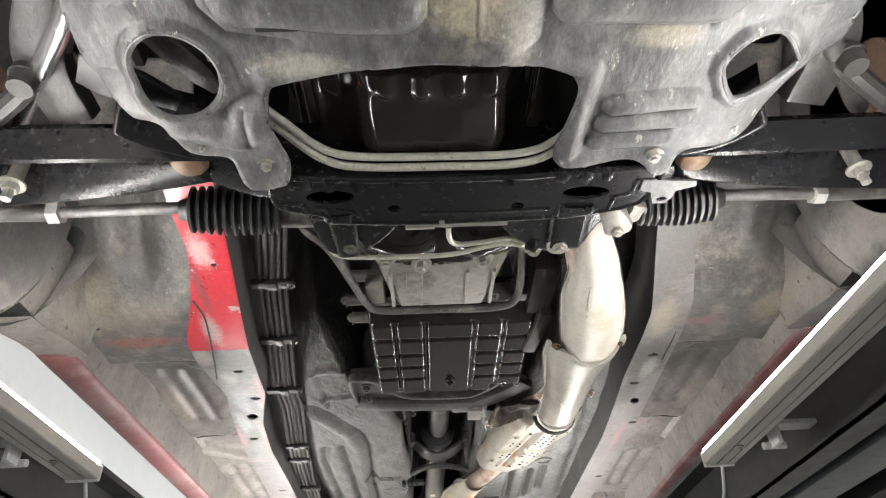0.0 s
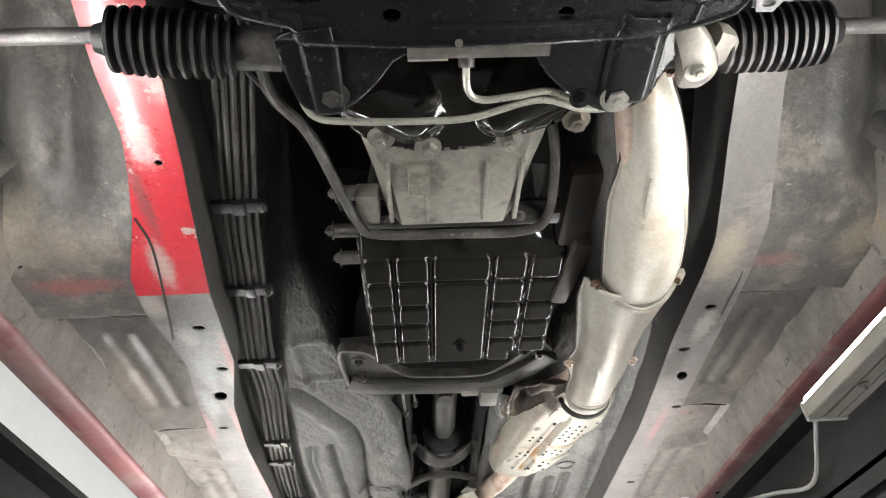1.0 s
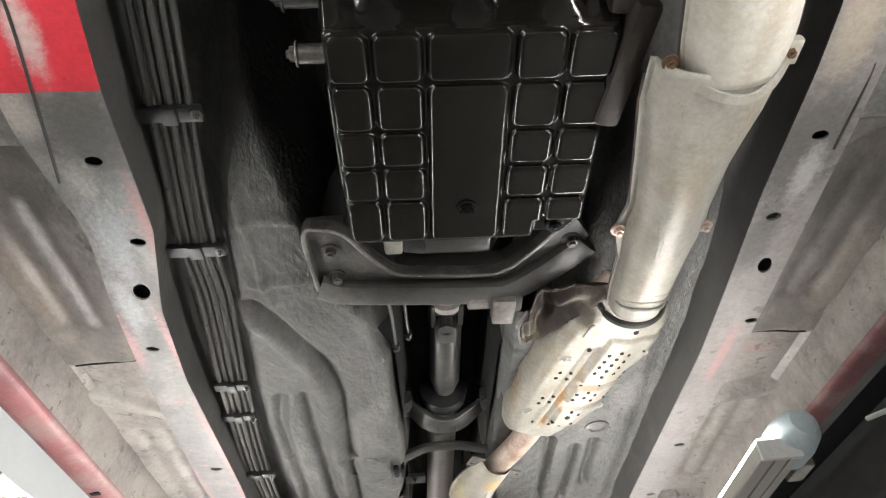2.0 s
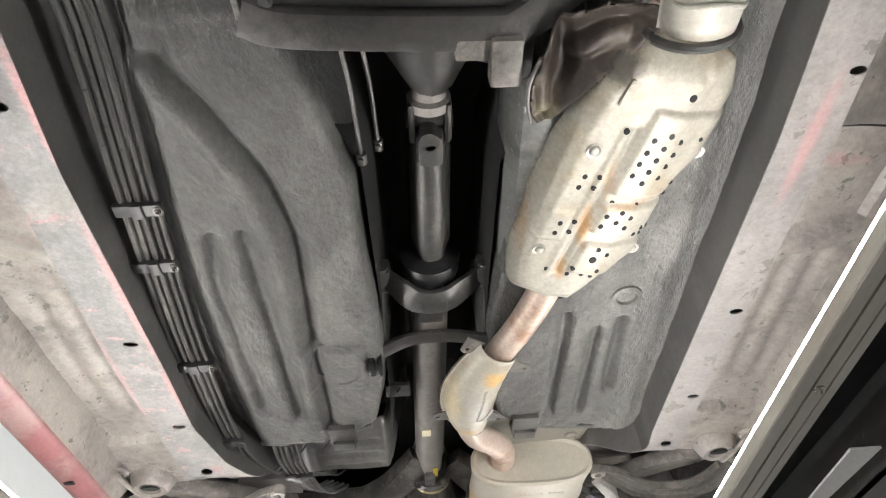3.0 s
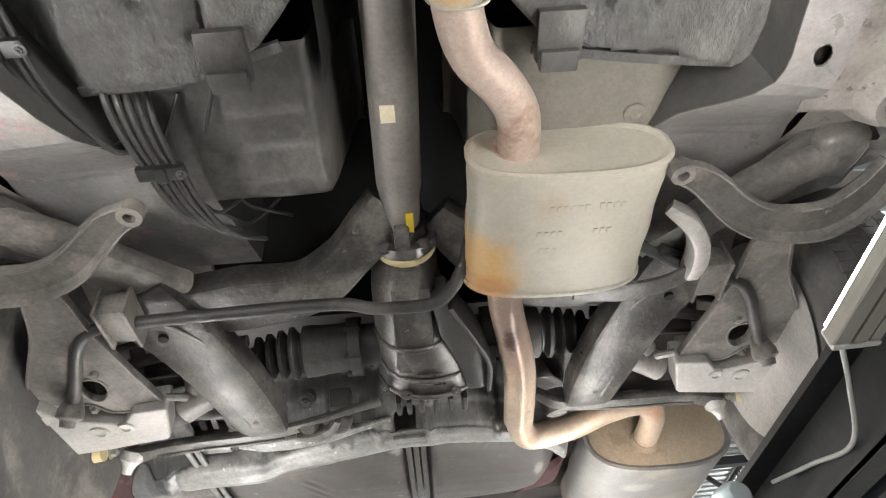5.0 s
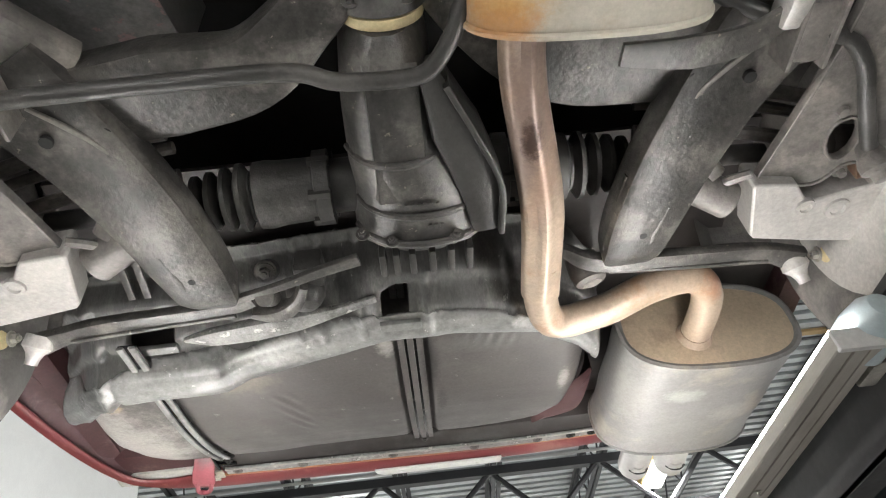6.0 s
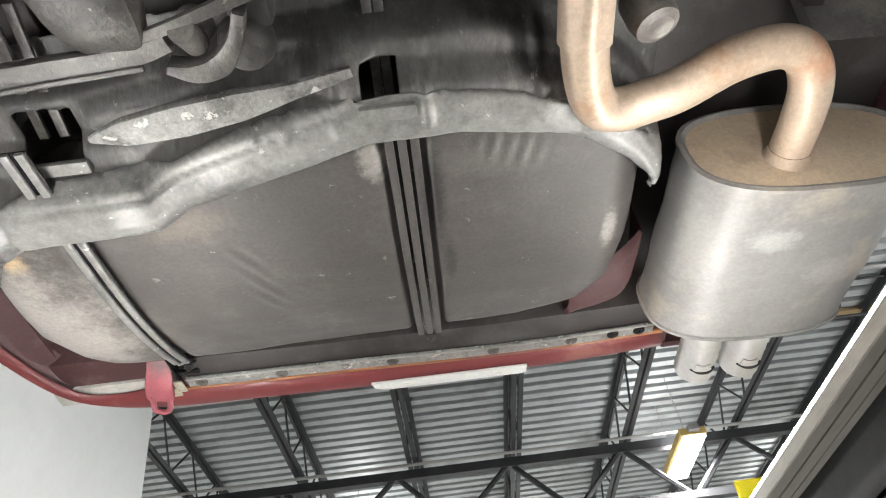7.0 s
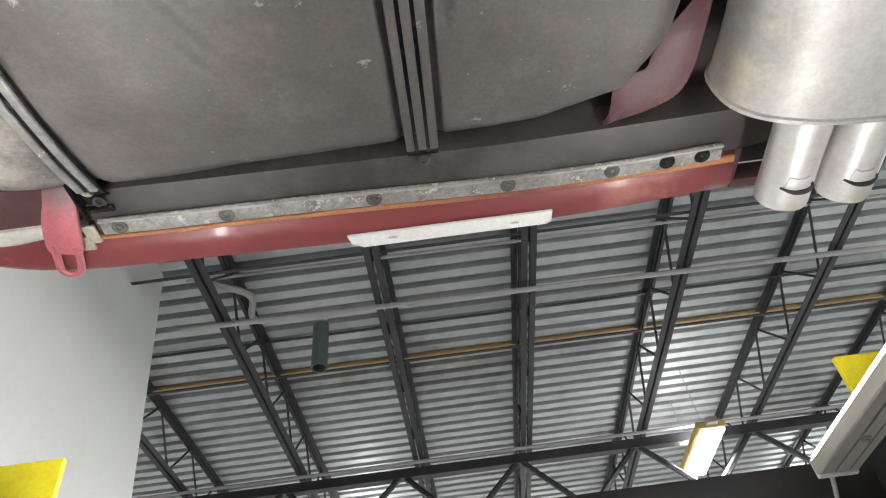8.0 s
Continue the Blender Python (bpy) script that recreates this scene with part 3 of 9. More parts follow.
M_WELL = mat("wheelhouse_undercoat", (0.1, 0.097, 0.093), 0.6, var=0.35, scale=7, dirt=(0.2, 0.187, 0.168), amount=0.45, dscale=6, bump=0.5, bscale=60, marks=(((-0.68, 1.3, 2.25), (0.08, 0.1, 0.1), (0.5, 0.48, 0.45), 0.8), ((-0.75, 1.28, 2.42), (0.1, 0.1, 0.1), (0.06, 0.07, 0.085), 0.7), ((0.68, 1.3, 2.3), (0.06, 0.1, 0.1), (0.36, 0.34, 0.32), 0.7), ((0.76, 1.28, 2.4), (0.06, 0.1, 0.12), (0.05, 0.065, 0.085), 0.8)))
M_LIFT = mat("lift_dark_enamel", (0.014, 0.0145, 0.016), 0.45, var=0.25, scale=4, dirt=(0.03, 0.029, 0.029), amount=0.35, bump=0.08, bscale=60, speck=0.14)
M_LIFTBAR = mat("lift_grey_enamel", (0.1, 0.108, 0.122), 0.38, 0.1, var=0.15, scale=4, dirt=(0.06, 0.06, 0.065), amount=0.3, bump=0.06, speck=0.14)
M_EXTRUDE = mat("anodised_lamp_housing", (0.5, 0.475, 0.43), 0.4, 0.0, var=0.1, scale=5, dirt=(0.4, 0.36, 0.31), amount=0.3, bump=0.05, stretch=(1, 0.15, 1), speck=0.06)
M_CABLE = mat("white_cable", (0.72, 0.72, 0.7), 0.5, var=0.05, bump=0.03, speck=0.06)
M_CAP = mat("pale_blue_cap", (0.62, 0.72, 0.76), 0.35, var=0.06, bump=0.03, speck=0.06)
M_SIGN = mat("yellow_sign", (0.85, 0.72, 0.02), 0.45, var=0.05, bump=0.02, speck=0.06)
M_WALL = mat("painted_wall_panel", (0.8, 0.82, 0.82), 0.6, var=0.04, scale=1.2, dirt=(0.76, 0.78, 0.785), amount=0.3, dscale=1.5, bump=0.05, bscale=40, speck=0.06)
M_CONC = mat("concrete_floor", (0.12, 0.118, 0.112), 0.55, var=0.15, scale=0.8, dirt=(0.08, 0.078, 0.073), amount=0.35, dscale=0.7, bump=0.15, bscale=30, speck=0.06)
M_DECK = mat("galvanised_roof_deck", (0.55, 0.585, 0.6), 0.5, 0.2, var=0.16, scale=0.7, dirt=(0.35, 0.36, 0.37), amount=0.4, dscale=0.5, bump=0.03, bscale=30, speck=0.06)
M_JOIST = mat("dark_roof_steel", (0.045, 0.047, 0.052), 0.5, 0.1, var=0.25, scale=2, bump=0.05, speck=0.06)
M_CONDUIT = mat("grey_conduit", (0.5, 0.5, 0.5), 0.4, 0.4, var=0.1, bump=0.0, speck=0.06)
M_TAN = mat("tan_timber_strip", (0.48, 0.34, 0.17), 0.6, var=0.15, scale=2, bump=0.05, speck=0.06)
M_GREENPIPE = mat("green_grey_pipe", (0.12, 0.16, 0.15), 0.45, 0.2, var=0.15, bump=0.02, speck=0.06)
M_LED = glow("led_strip", (1.0, 0.98, 0.95), LED_POWER)
M_TUBE = glow("bay_lamp_diffuser", (1.0, 0.97, 0.9), 9.0)
M_BAYBODY = mat("bay_lamp_body", (0.75, 0.55, 0.2), 0.4, var=0.1, bump=0.02, speck=0.06)
M_PAN = mat("dark_smooth_undercoat", (0.03, 0.025, 0.024), 0.5, var=0.3, scale=6, dirt=(0.06, 0.058, 0.055), amount=0.3, bump=0.15, bscale=90)
M_SEATPAN = mat("seat_pan_undercoat", (0.06, 0.058, 0.055), 0.45, var=0.4, scale=7, dirt=(0.12, 0.115, 0.108), amount=0.45, dscale=6, bump=0.5, bscale=40, stretch=(1, 0.7, 1), speck=0.16)
M_PALEPAN = mat("beige_grey_primer", (0.2, 0.185, 0.16), 0.5, var=0.15, scale=5, dirt=(0.14, 0.13, 0.115), amount=0.35, bump=0.15, bscale=60)
M_TIP = mat("brushed_tip_steel", (0.5, 0.49, 0.48), 0.42, 0.5, var=0.15, bump=0.05, speck=0.05)
M_HEAT = mat("heat_stained_dark_steel", (0.05, 0.042, 0.038), 0.55, 0.2, var=0.35, scale=12, dirt=(0.1, 0.078, 0.066), amount=0.35, bump=0.3, bscale=60)
M_SCORCH = mat("scorched_brown_steel", (0.03, 0.022, 0.018), 0.5, 0.1, var=0.5, scale=12, dirt=(0.075, 0.058, 0.046), amount=0.4, dscale=14, bump=0.4, bscale=50, marks=(((0.145, 2.055, 2.26), (0.02, 0.02, 0.03), (0.17, 0.15, 0.095), 0.8), ((0.225, 1.965, 2.27), (0.02, 0.025, 0.03), (0.16, 0.145, 0.12), 0.6)))
M_MAROON = mat("dusty_maroon_paint", (0.085, 0.04, 0.042), 0.5, var=0.25, dirt=(0.2, 0.13, 0.12), amount=0.4, bump=0.15)
# one colour for all rail sides, darker than the rail undersides
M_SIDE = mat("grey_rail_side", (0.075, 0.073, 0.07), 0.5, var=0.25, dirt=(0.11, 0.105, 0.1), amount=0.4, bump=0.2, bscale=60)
M_GREYSTEEL.node_tree.nodes["Principled BSDF"].inputs["Specular IOR Level"].default_value = 0.75
M_FLOOR.node_tree.nodes["Principled BSDF"].inputs["Specular IOR Level"].default_value = 0.6
M_SATIN.node_tree.nodes["Principled BSDF"].inputs["Specular IOR Level"].default_value = 0.36
M_LIP = mat("rusty_orange_edge", (0.38, 0.16, 0.07), 0.5, var=0.3, scale=20, dirt=(0.2, 0.07, 0.05), amount=0.4, bump=0.15)

# ---- building ----
def structure(name, bm, material, label, flat=True):
    return tagged(part(name, bm, material, None, label, flat=flat), category=name.split("_")[0], kind="structure")


bm = bmesh.new()
box(bm, (0, 8, -0.1), (22, 32, 0.2))
structure("floor", bm, M_CONC, "grey sealed concrete workshop floor under the lift")
for nm, c, sz in (("wall_north", (0, 24.1, 4.3), (22, 0.2, 8.6)), ("wall_south", (0, -8.1, 4.3), (22, 0.2, 8.6)),
                  ("wall_west", (-11.1, 8, 4.3), (0.2, 32, 8.6)), ("wall_east", (11.1, 8, 4.3), (0.2, 32, 8.6))):
    bm = bmesh.new()
    box(bm, c, sz)
    structure(nm, bm, M_WALL, "plain painted workshop wall")

# partition wall beside the bay, its far end cut slightly askew
bm = bmesh.new()
end_low, end_top = 11.6, 9.9
rows = [[(x, y, z) for x, y, z in ((x0, -6.0, 0), (x0, end_low, 0), (x0, end_top, 7.75), (x0, -6.0, 7.75))] for x0 in (-3.75, -3.63)]
loft(bm, [[V(q) for q in r] for r in rows])
structure("wall_partition", bm, M_WALL, "smooth pale grey partition wall beside the bay")

# trapezoidal roof deck, ribs across the hall
DECK_Z, PITCH = 7.89, 0.2766
bm = bmesh.new()
ys, zs = [], []
for k in range(int(31.8 / PITCH)):
    y = -7.9 + k * PITCH
    for dy, dz in ((0, 0.0), (0.152, 0.0), (0.156, 0.27), (0.273, 0.27)):
        ys.append(y + dy)
        zs.append(DECK_Z + dz)
lowr = [bm.verts.new((-11, y, z)) for y, z in zip(ys, zs)]
topr = [bm.verts.new((11, y, z)) for y, z in zip(ys, zs)]
for k in range(len(ys) - 1):
    bm.faces.new((lowr[k], lowr[k + 1], topr[k + 1], topr[k]))
structure("ceiling", bm, M_DECK, "ribbed galvanised steel roof deck")
bm = bmesh.new()
box(bm, (0, 8, 8.3), (22.4, 32.4, 0.1))
structure("roof", bm, M_JOIST, "closed roof above the steel deck")


def roof_joist(x):
    """An open-web joist along the hall: two pairs of angles as chords and a zigzag of bars with verticals."""
    th = empty("roof_joist", "dark open-web steel roof joist under the deck", "joist", "roof joists", "structure")
    for z, w, up in ((7.84, 0.17, -1), (7.02, 0.17, 1)):
        for sx in (-1, 1):
            bm = bmesh.new()
            box(bm, (x + sx * (w / 4 + 0.014), 8, z), (w / 2 - 0.012, 31.6, 0.012))
            box(bm, (x + sx * 0.02, 8, z + up * 0.035), (0.012, 31.6, 0.07))
            part("chord", bm, M_JOIST, th, flat=True)
    bm = bmesh.new()
    n, y0, dy = 22, -7.4, 1.4
    for k in range(n):
        y = y0 + k * dy
        cyl(bm, (x, y, 7.04), (x, y + dy / 2, 7.82), 0.019, seg=6)
        cyl(bm, (x, y + dy / 2, 7.82), (x, y + dy, 7.04), 0.019, seg=6)
    part("web", bm, M_JOIST, th, flat=True)


for x in (-6.9, -4.85, -2.8, -0.8, 1.06, 3.05, 5.02, 7.1, 9.1):
    roof_joist(x)

girder = empty("roof_girder", "dark steel truss girder carrying the roof joists", "girder", kind="structure")
for z, h in ((6.88, 0.16), (5.9, 0.13)):
    bm = bmesh.new()
    box(bm, (0, 14.5, z), (21.8, 0.16, h))
    part("chord", bm, M_JOIST, girder, flat=True)
bm = bmesh.new()
for k in range(-5, 6):
    for sgn in (-1, 1):
        cyl(bm, (k * 2.02 + 0.9, 14.5, 6.88), (k * 2.02 + 0.9 + sgn * 1.0, 14.5, 5.9), 0.05, seg=6)
part("web", bm, M_JOIST, girder, flat=True)

bm = bmesh.new()
box(bm, (0, 12.53, 7.86), (21.8, 0.12, 0.055))
structure("trim_timber", bm, M_TAN, "long tan timber strip under the roof deck")
for nm, pts, r in (("conduit", [(-3.32, 10.1, 6.96), (-1, 10.15, 6.96), (10, 10.35, 6.96)], 0.035), ("conduit", [(-3.4, 10.09, 7.78), (10, 10.18, 7.78)], 0.025), ("conduit", [(-10, 14.3, 6.99), (10, 14.3, 6.99)], 0.03)):
    bm = bmesh.new()
    tube(bm, pts, r, 8)
    tagged(part(nm, bm, M_CONDUIT, None, "thin grey conduit run under the roof joists"), category="conduit", kind="structure")
bm = bmesh.new()
turned(bm, (-1.63, 10.4, 6.98), (0, 0, -1), [(0, 0.1), (0.66, 0.1), (0.66, 0.085), (0.1, 0.08)])
tagged(part("drop_pipe", bm, M_GREENPIPE, None, "short green-grey pipe hanging from the roof steel"), category="pipe", kind="structure")


for y, z in ((9.3, 7.06), (11.5, 7.06), (11.6, 7.8)):
    bm = bmesh.new()
    box(bm, (0, y, z), (21.6, 0.045, 0.008))
    box(bm, (0, y + 0.02, z + 0.02), (21.6, 0.006, 0.045))
    tagged(part("joist_bridging", bm, M_JOIST, None, "thin dark steel bridging bar across the roof joists", flat=True), category="bar", kind="structure")
bm = bmesh.new()
tube(bm, [(-2.95, 9.0, 7.3), (-2.9, 9.6, 7.28), (-2.45, 9.95, 7.25), (-2.4, 10.15, 7.0), (-1.7, 10.2, 7.02), (-1.55, 10.32, 7.05)], 0.045, 8)
tagged(part("conduit", bm, M_CONDUIT, None, "bent grey conduit beside a roof joist"), category="conduit", kind="structure")


def bay_lamp(x, y, share=1.0, z=6.55):
    """A hanging strip lamp with a diffuser and end caps, and the light that it gives down and, as added fill, up."""
    th = empty("bay_lamp", "hanging workshop strip lamp with a glowing white diffuser, one of a mostly added set", "lamp", "workshop lamps")
    bm = bmesh.new()
    box(bm, (x, y, z + 0.07), (0.46, 1.7, 0.12), bev=0.02)
    part("housing", bm, M_BAYBODY, th)
    bm = bmesh.new()
    box(bm, (x + 0.02, y, z), (0.38, 1.6, 0.05), bev=0.015)
    part("diffuser", bm, M_TUBE, th, "glowing white diffuser")
    bm = bmesh.new()
    box(bm, (x, y - 0.9, z + 0.09), (0.18, 0.12, 0.1), bev=0.01)
    part("bracket", bm, M_CONDUIT, th)
    for dy in (-0.5, 0.5):
        bm = bmesh.new()
        cyl(bm, (x, y + dy, z + 0.11), (x, y + dy, DECK_Z + 0.02), 0.008, seg=6)
        part("hanger", bm, M_CONDUIT, th)
    # the second, upward light is added to brighten the roof deck
    for dz, rx, watts in ((-0.04, 0, BAY_WATTS * share), (0.14, 180, BAY_WATTS * share * UPLIGHT)):
        la = bpy.data.lights.new("bay_light", "AREA")
        la.shape, la.size, la.size_y, la.energy, la.color = "RECTANGLE", 0.3, 1.2, watts, (1.0, 0.98, 0.95)
        lo = new("bay_light", la)
        lo.matrix_basis = pose(x, y, z + dz, rx)
        lo.parent = th


# most of these lamps are unseen, added to brighten the hall and partition
for x, y, share in ((3.95, 14.45, 0.85), (-2.2, 17.5, 0.6), (3.2, -3.0, 1.0), (2.6, 6.6, 0.8), (7.5, 9.0, 1.0), (7.5, 18.5, 0.8), (-7.5, 12.0, 0.8), (-7.5, 19.5, 0.7), (2.0, 21.5, 0.6)):
    bay_lamp(x, y, share)


# ---- lift ----
def runway(x0, sgn):
    """One track of the lift: top plate, inner and outer webs, cross ribs and bars beneath. x0: its inner edge."""
    th = empty("lift_runway", "dark enamelled steel runway of a raised drive-on lift", "lift", "lift runways")
    y0, y1 = -0.9, 4.95
    ym, ln = (y0 + y1) / 2, y1 - y0
    bm = bmesh.new()
    box(bm, (x0 + sgn * 0.295, ym, 2.012), (0.49, ln, 0.012))
    part("deck_plate", bm, M_LIFT, th, flat=True)
    for nm, dx in (("inner_web", 0.095), ("outer_web", 0.528)):
        bm = bmesh.new()
        zb = 1.905 if dx < 0.2 else 1.865
        box(bm, (x0 + sgn * dx, ym, (zb + 2.005) / 2), (0.008, ln, 2.005 - zb))
        box(bm, (x0 + sgn * (dx + (0.018 if dx < 0.2 else -0.018)), ym, zb + 0.003), (0.044, ln, 0.008))
        part(nm, bm, M_LIFT, th, flat=True)
    for dx, w, h, m in ((0.21, 0.09, 0.10, M_LIFTBAR), (0.30, 0.03, 0.05, M_LIFTBAR), (0.40, 0.05, 0.08, M_LIFT)):
        bm = bmesh.new()
        box(bm, (x0 + sgn * dx, ym, 2.004 - h / 2), (w, ln - 0.1, h), bev=0.006)
        part("stiffener", bm, m, th)
    for k in range(5):
        bm = bmesh.new()
        box(bm, (x0 + sgn * 0.32, y0 + 0.35 + k * 1.3, 1.97), (0.4, 0.05, 0.075))
        part("rib", bm, M_LIFT, th, flat=True)
    return th


RX, LX = 0.474, -0.598
right_way = runway(RX, 1)
# white wedge added in place of a gap with the bright wall behind
bm = bmesh.new()
plate(bm, [(0.474, 2.30), (0.512, 2.30), (0.499, 2.72), (0.495, 2.72)], [], 1.899, 1.902)
part("bright_gap_plate", bm, M_WHITE, right_way, "white plate standing in for a bright gap under the runway")
runway(LX, -1)


def lift_end(y, depth):
    """A crossbeam on two posts at one end of the lift."""
    th = empty("lift_crossbeam", "dark enamelled lift crossbeam joining the runway ends", "lift", "lift crossbeams")
    bm = bmesh.new()
    box(bm, (-0.06, y, 1.92), (2.7, depth, 0.2), bev=0.012)
    part("beam", bm, M_LIFT, th)
    for sx in (-1.36, 1.24):
        bm = bmesh.new()
        box(bm, (sx, y, 1.92), (0.09, depth + 0.03, 0.25), bev=0.008)
        part("end_bracket", bm, M_LIFT, th)
        bm = bmesh.new()
        bolt(bm, (sx, y - depth / 2 - 0.015, 1.92), d=(0, -1, 0), r=0.016, h=0.014)
        part("bracket_bolt", bm, M_ZINC, th)
    for sx in (-1.5, 1.38):
        bm = bmesh.new()
        box(bm, (sx, y, 1.25), (0.18, 0.22, 2.5), bev=0.01)
        tagged(part("lift_post", bm, M_LIFT, None, "dark enamelled steel lift post on the floor"), category="lift", group="lift posts")


lift_end(5.08, 0.2)
lift_end(-0.98, 0.16)


def led_lamp(x, sgn, y0, y1, cap, skew=0.0):
    """A long lamp on the inner side of a runway: aluminium channel, glowing strip, end caps, screws, a clip and a cable."""
    th = empty("led_lamp", "long aluminium lamp with a glowing white strip on the lift runway", "lamp", "runway lamps")
    ym, ln = (y0 + y1) / 2, y1 - y0
    th.matrix_basis = Matrix.Translation((x, ym, 0)) @ Matrix.Rotation(radians(skew), 4, "Z") @ Matrix.Translation((-x, -ym, 0))
    bm = bmesh.new()
    prof = [(-0.006, 1.9265), (-0.004, 1.925), (0.012, 1.925), (0.0125, 1.929), (0.015, 1.929), (0.0155, 1.925), (0.03, 1.9245), (0.0305, 1.927), (0.032, 1.927), (0.0325, 1.9245), (0.045, 1.9255), (0.045, 1.982), (0.042, 1.982), (0.042, 1.952), (0.013, 1.948), (0.011, 1.944), (-0.006, 1.944)]
    loft(bm, [[V((x + sgn * a, y, z)) for a, z in prof] for y in (y0, y1)])
    part("housing", bm, M_EXTRUDE, th, flat=True)
    bm = bmesh.new()
    loft(bm, [[V((x + sgn * a, y, z)) for a, z in ((-0.0025, 1.9445), (-0.0035, 1.946), (-0.0035, 1.950), (0.0, 1.953), (0.008, 1.953), (0.012, 1.950), (0.012, 1.946), (0.0095, 1.9445))] for y in (y0 + 0.006, y1 - 0.006)])
    part("light_strip", bm, M_LED, th, "glowing white strip", flat=True)
    for y in (y0, y1):
        bm = bmesh.new()
        box(bm, (x + sgn * 0.02, y, 1.935), (0.052, 0.008, 0.026), bev=0.003)
        part("end_cap", bm, M_WHITE, th)
    for y in (y0 + 0.35, y1 - 0.09):
        bm = bmesh.new()
        bolt(bm, (x + sgn * 0.021, y, 1.9248), r=0.004, h=0.004)
        part("screw", bm, M_ZINC, th)
    bm = bmesh.new()
    box(bm, (x + sgn * 0.089, y1 - 0.12, 1.945), (0.09, 0.03, 0.008), bev=0.002)
    box(bm, (x + sgn * 0.065, y1 - 0.12, 1.93), (0.008, 0.03, 0.034), bev=0.002)
    cyl(bm, (x + sgn * 0.05, y1 - 0.105, 1.918), (x + sgn * 0.085, y1 - 0.105, 1.918), 0.0055)
    part("clip", bm, M_WHITE, th)
    bm = bmesh.new()
    tube(bm, [(x + sgn * 0.04, y1 + 0.004, 1.975), (x + sgn * 0.045, y1 + 0.04, 1.97), (x + sgn * 0.06, y1 + 0.08, 1.972), (x + sgn * 0.095, y1 + 0.16, 1.965), (x + sgn * 0.115, y1 + 0.25, 1.93), (x + sgn * 0.11, y1 + 0.36, 1.955), (x + sgn * 0.09, y1 + 0.46, 1.975)], 0.0035, 8)
    part("cable", bm, M_CABLE, th)
    if cap:
        bm = bmesh.new()
        turned(bm, (x + sgn * 0.045, y0 + 0.045, 1.952), (sgn * 0.12, -1, 0.1), [(0, 0.024), (0.004, 0.029), (0.03, 0.03), (0.055, 0.026), (0.068, 0.017), (0.073, 0.001)], 20)
        part("connector_cap", bm, M_CAP, th, "pale blue rounded cap")
        bm = bmesh.new()
        box(bm, (x + sgn * 0.07, y0 + 0.07, 1.94), (0.022, 0.05, 0.02), bev=0.004)
        part("cap_screw", bm, M_ZINC, th)


for xm, y0, y1, cap, skew in ((0.434, 0.1, 1.40, False, 0), (0.398, 1.85, 3.10, True, -2.9), (0.419, 3.56, 4.81, True, 0.5)):
    led_lamp(xm, 1, y0, y1, cap, skew)
for y0, y1, cap in ((0.05, 1.335, False), (1.9, 3.1, False), (3.62, 4.82, False)):
    led_lamp(-0.556, -1, y0, y1, cap)

for x0, x1 in ((0.61, 1.0), (-1.12, -0.70)):
    bm = bmesh.new()
    box(bm, ((x0 + x1) / 2, 4.96, 2.085), (x1 - x0, 0.012, 0.19), m=pose(0, 0, 0, 4), bev=0.003)
    tagged(part("stop_plate", bm, M_SIGN, None, "bright yellow stop plate standing on the runway end"), category="sign", group="stop plates")

# ---- car ----
car = empty("car", "red car with a worn grey underbody, raised on a lift", "car")


# red body shell above the underside
def shell_ring(y, hw, zl, zt, cab):
    """Half-width, lower edge, belt or bonnet height, and roof height of a slice of the body."""
    top = max(zt, cab)
    pts = [(-hw + 0.03, zl), (-hw, zl + 0.12), (-hw, zl + 0.35), (-hw + 0.06, zt), (-hw * 0.72, top - 0.02), (-hw * 0.4, top),
           (hw * 0.4, top), (hw * 0.72, top - 0.02), (hw - 0.06, zt), (hw, zl + 0.35), (hw, zl + 0.12), (hw - 0.03, zl)]
    return [V((x, y, z)) for x, z in pts]


bm = bmesh.new()
rings = [shell_ring(*r) for r in ((-0.12, 0.62, 2.45, 2.76, 0), (0.1, 0.8, 2.45, 2.82, 0), (0.5, 0.87, 2.5, 2.88, 0), (1.3, 0.88, 2.5, 2.92, 0), (1.75, 0.88, 2.46, 2.95, 3.1), (2.3, 0.88, 2.46, 2.96, 3.36),
                                     (3.0, 0.88, 2.46, 2.97, 3.36), (3.4, 0.88, 2.55, 2.97, 3.25), (3.95, 0.88, 2.58, 2.97, 3.0), (4.35, 0.87, 2.58, 2.96, 0), (4.7, 0.8, 2.58, 2.93, 0))]
loft(bm, rings, caps=False, closed=False)
for end in (rings[0], rings[-1]):
    bm.faces.new([bm.verts.new(q) for q in end])
shell = part("body_shell", bm, M_REDBODY, car, "red painted body shell")
so = shell.modifiers.new("thickness", "SOLIDIFY")
so.thickness = 0.006

# near-black sheets added for shade, closing the engine bay, the boot floor and the tunnel from above
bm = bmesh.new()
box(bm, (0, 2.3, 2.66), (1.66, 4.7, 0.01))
part("bay_shade_panel", bm, M_DARK, car, flat=True)
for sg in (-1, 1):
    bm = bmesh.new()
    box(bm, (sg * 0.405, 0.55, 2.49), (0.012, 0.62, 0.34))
    part("wing_shade_panel", bm, M_DARK, car, flat=True)


# ---- floor ----
def tunnel_half(Y):
    return np.interp(Y, [1.0, 1.3, 1.6, 1.9, 2.0, 2.2, 2.5, 3.0, 3.1], [0.29, 0.29, 0.27, 0.215, 0.17, 0.108, 0.108, 0.112, 0.112]) + np.interp(Y, [2.79, 2.883, 2.928, 2.96, 3.02], [0, 0.012, 0.05, 0.125, 0.16])


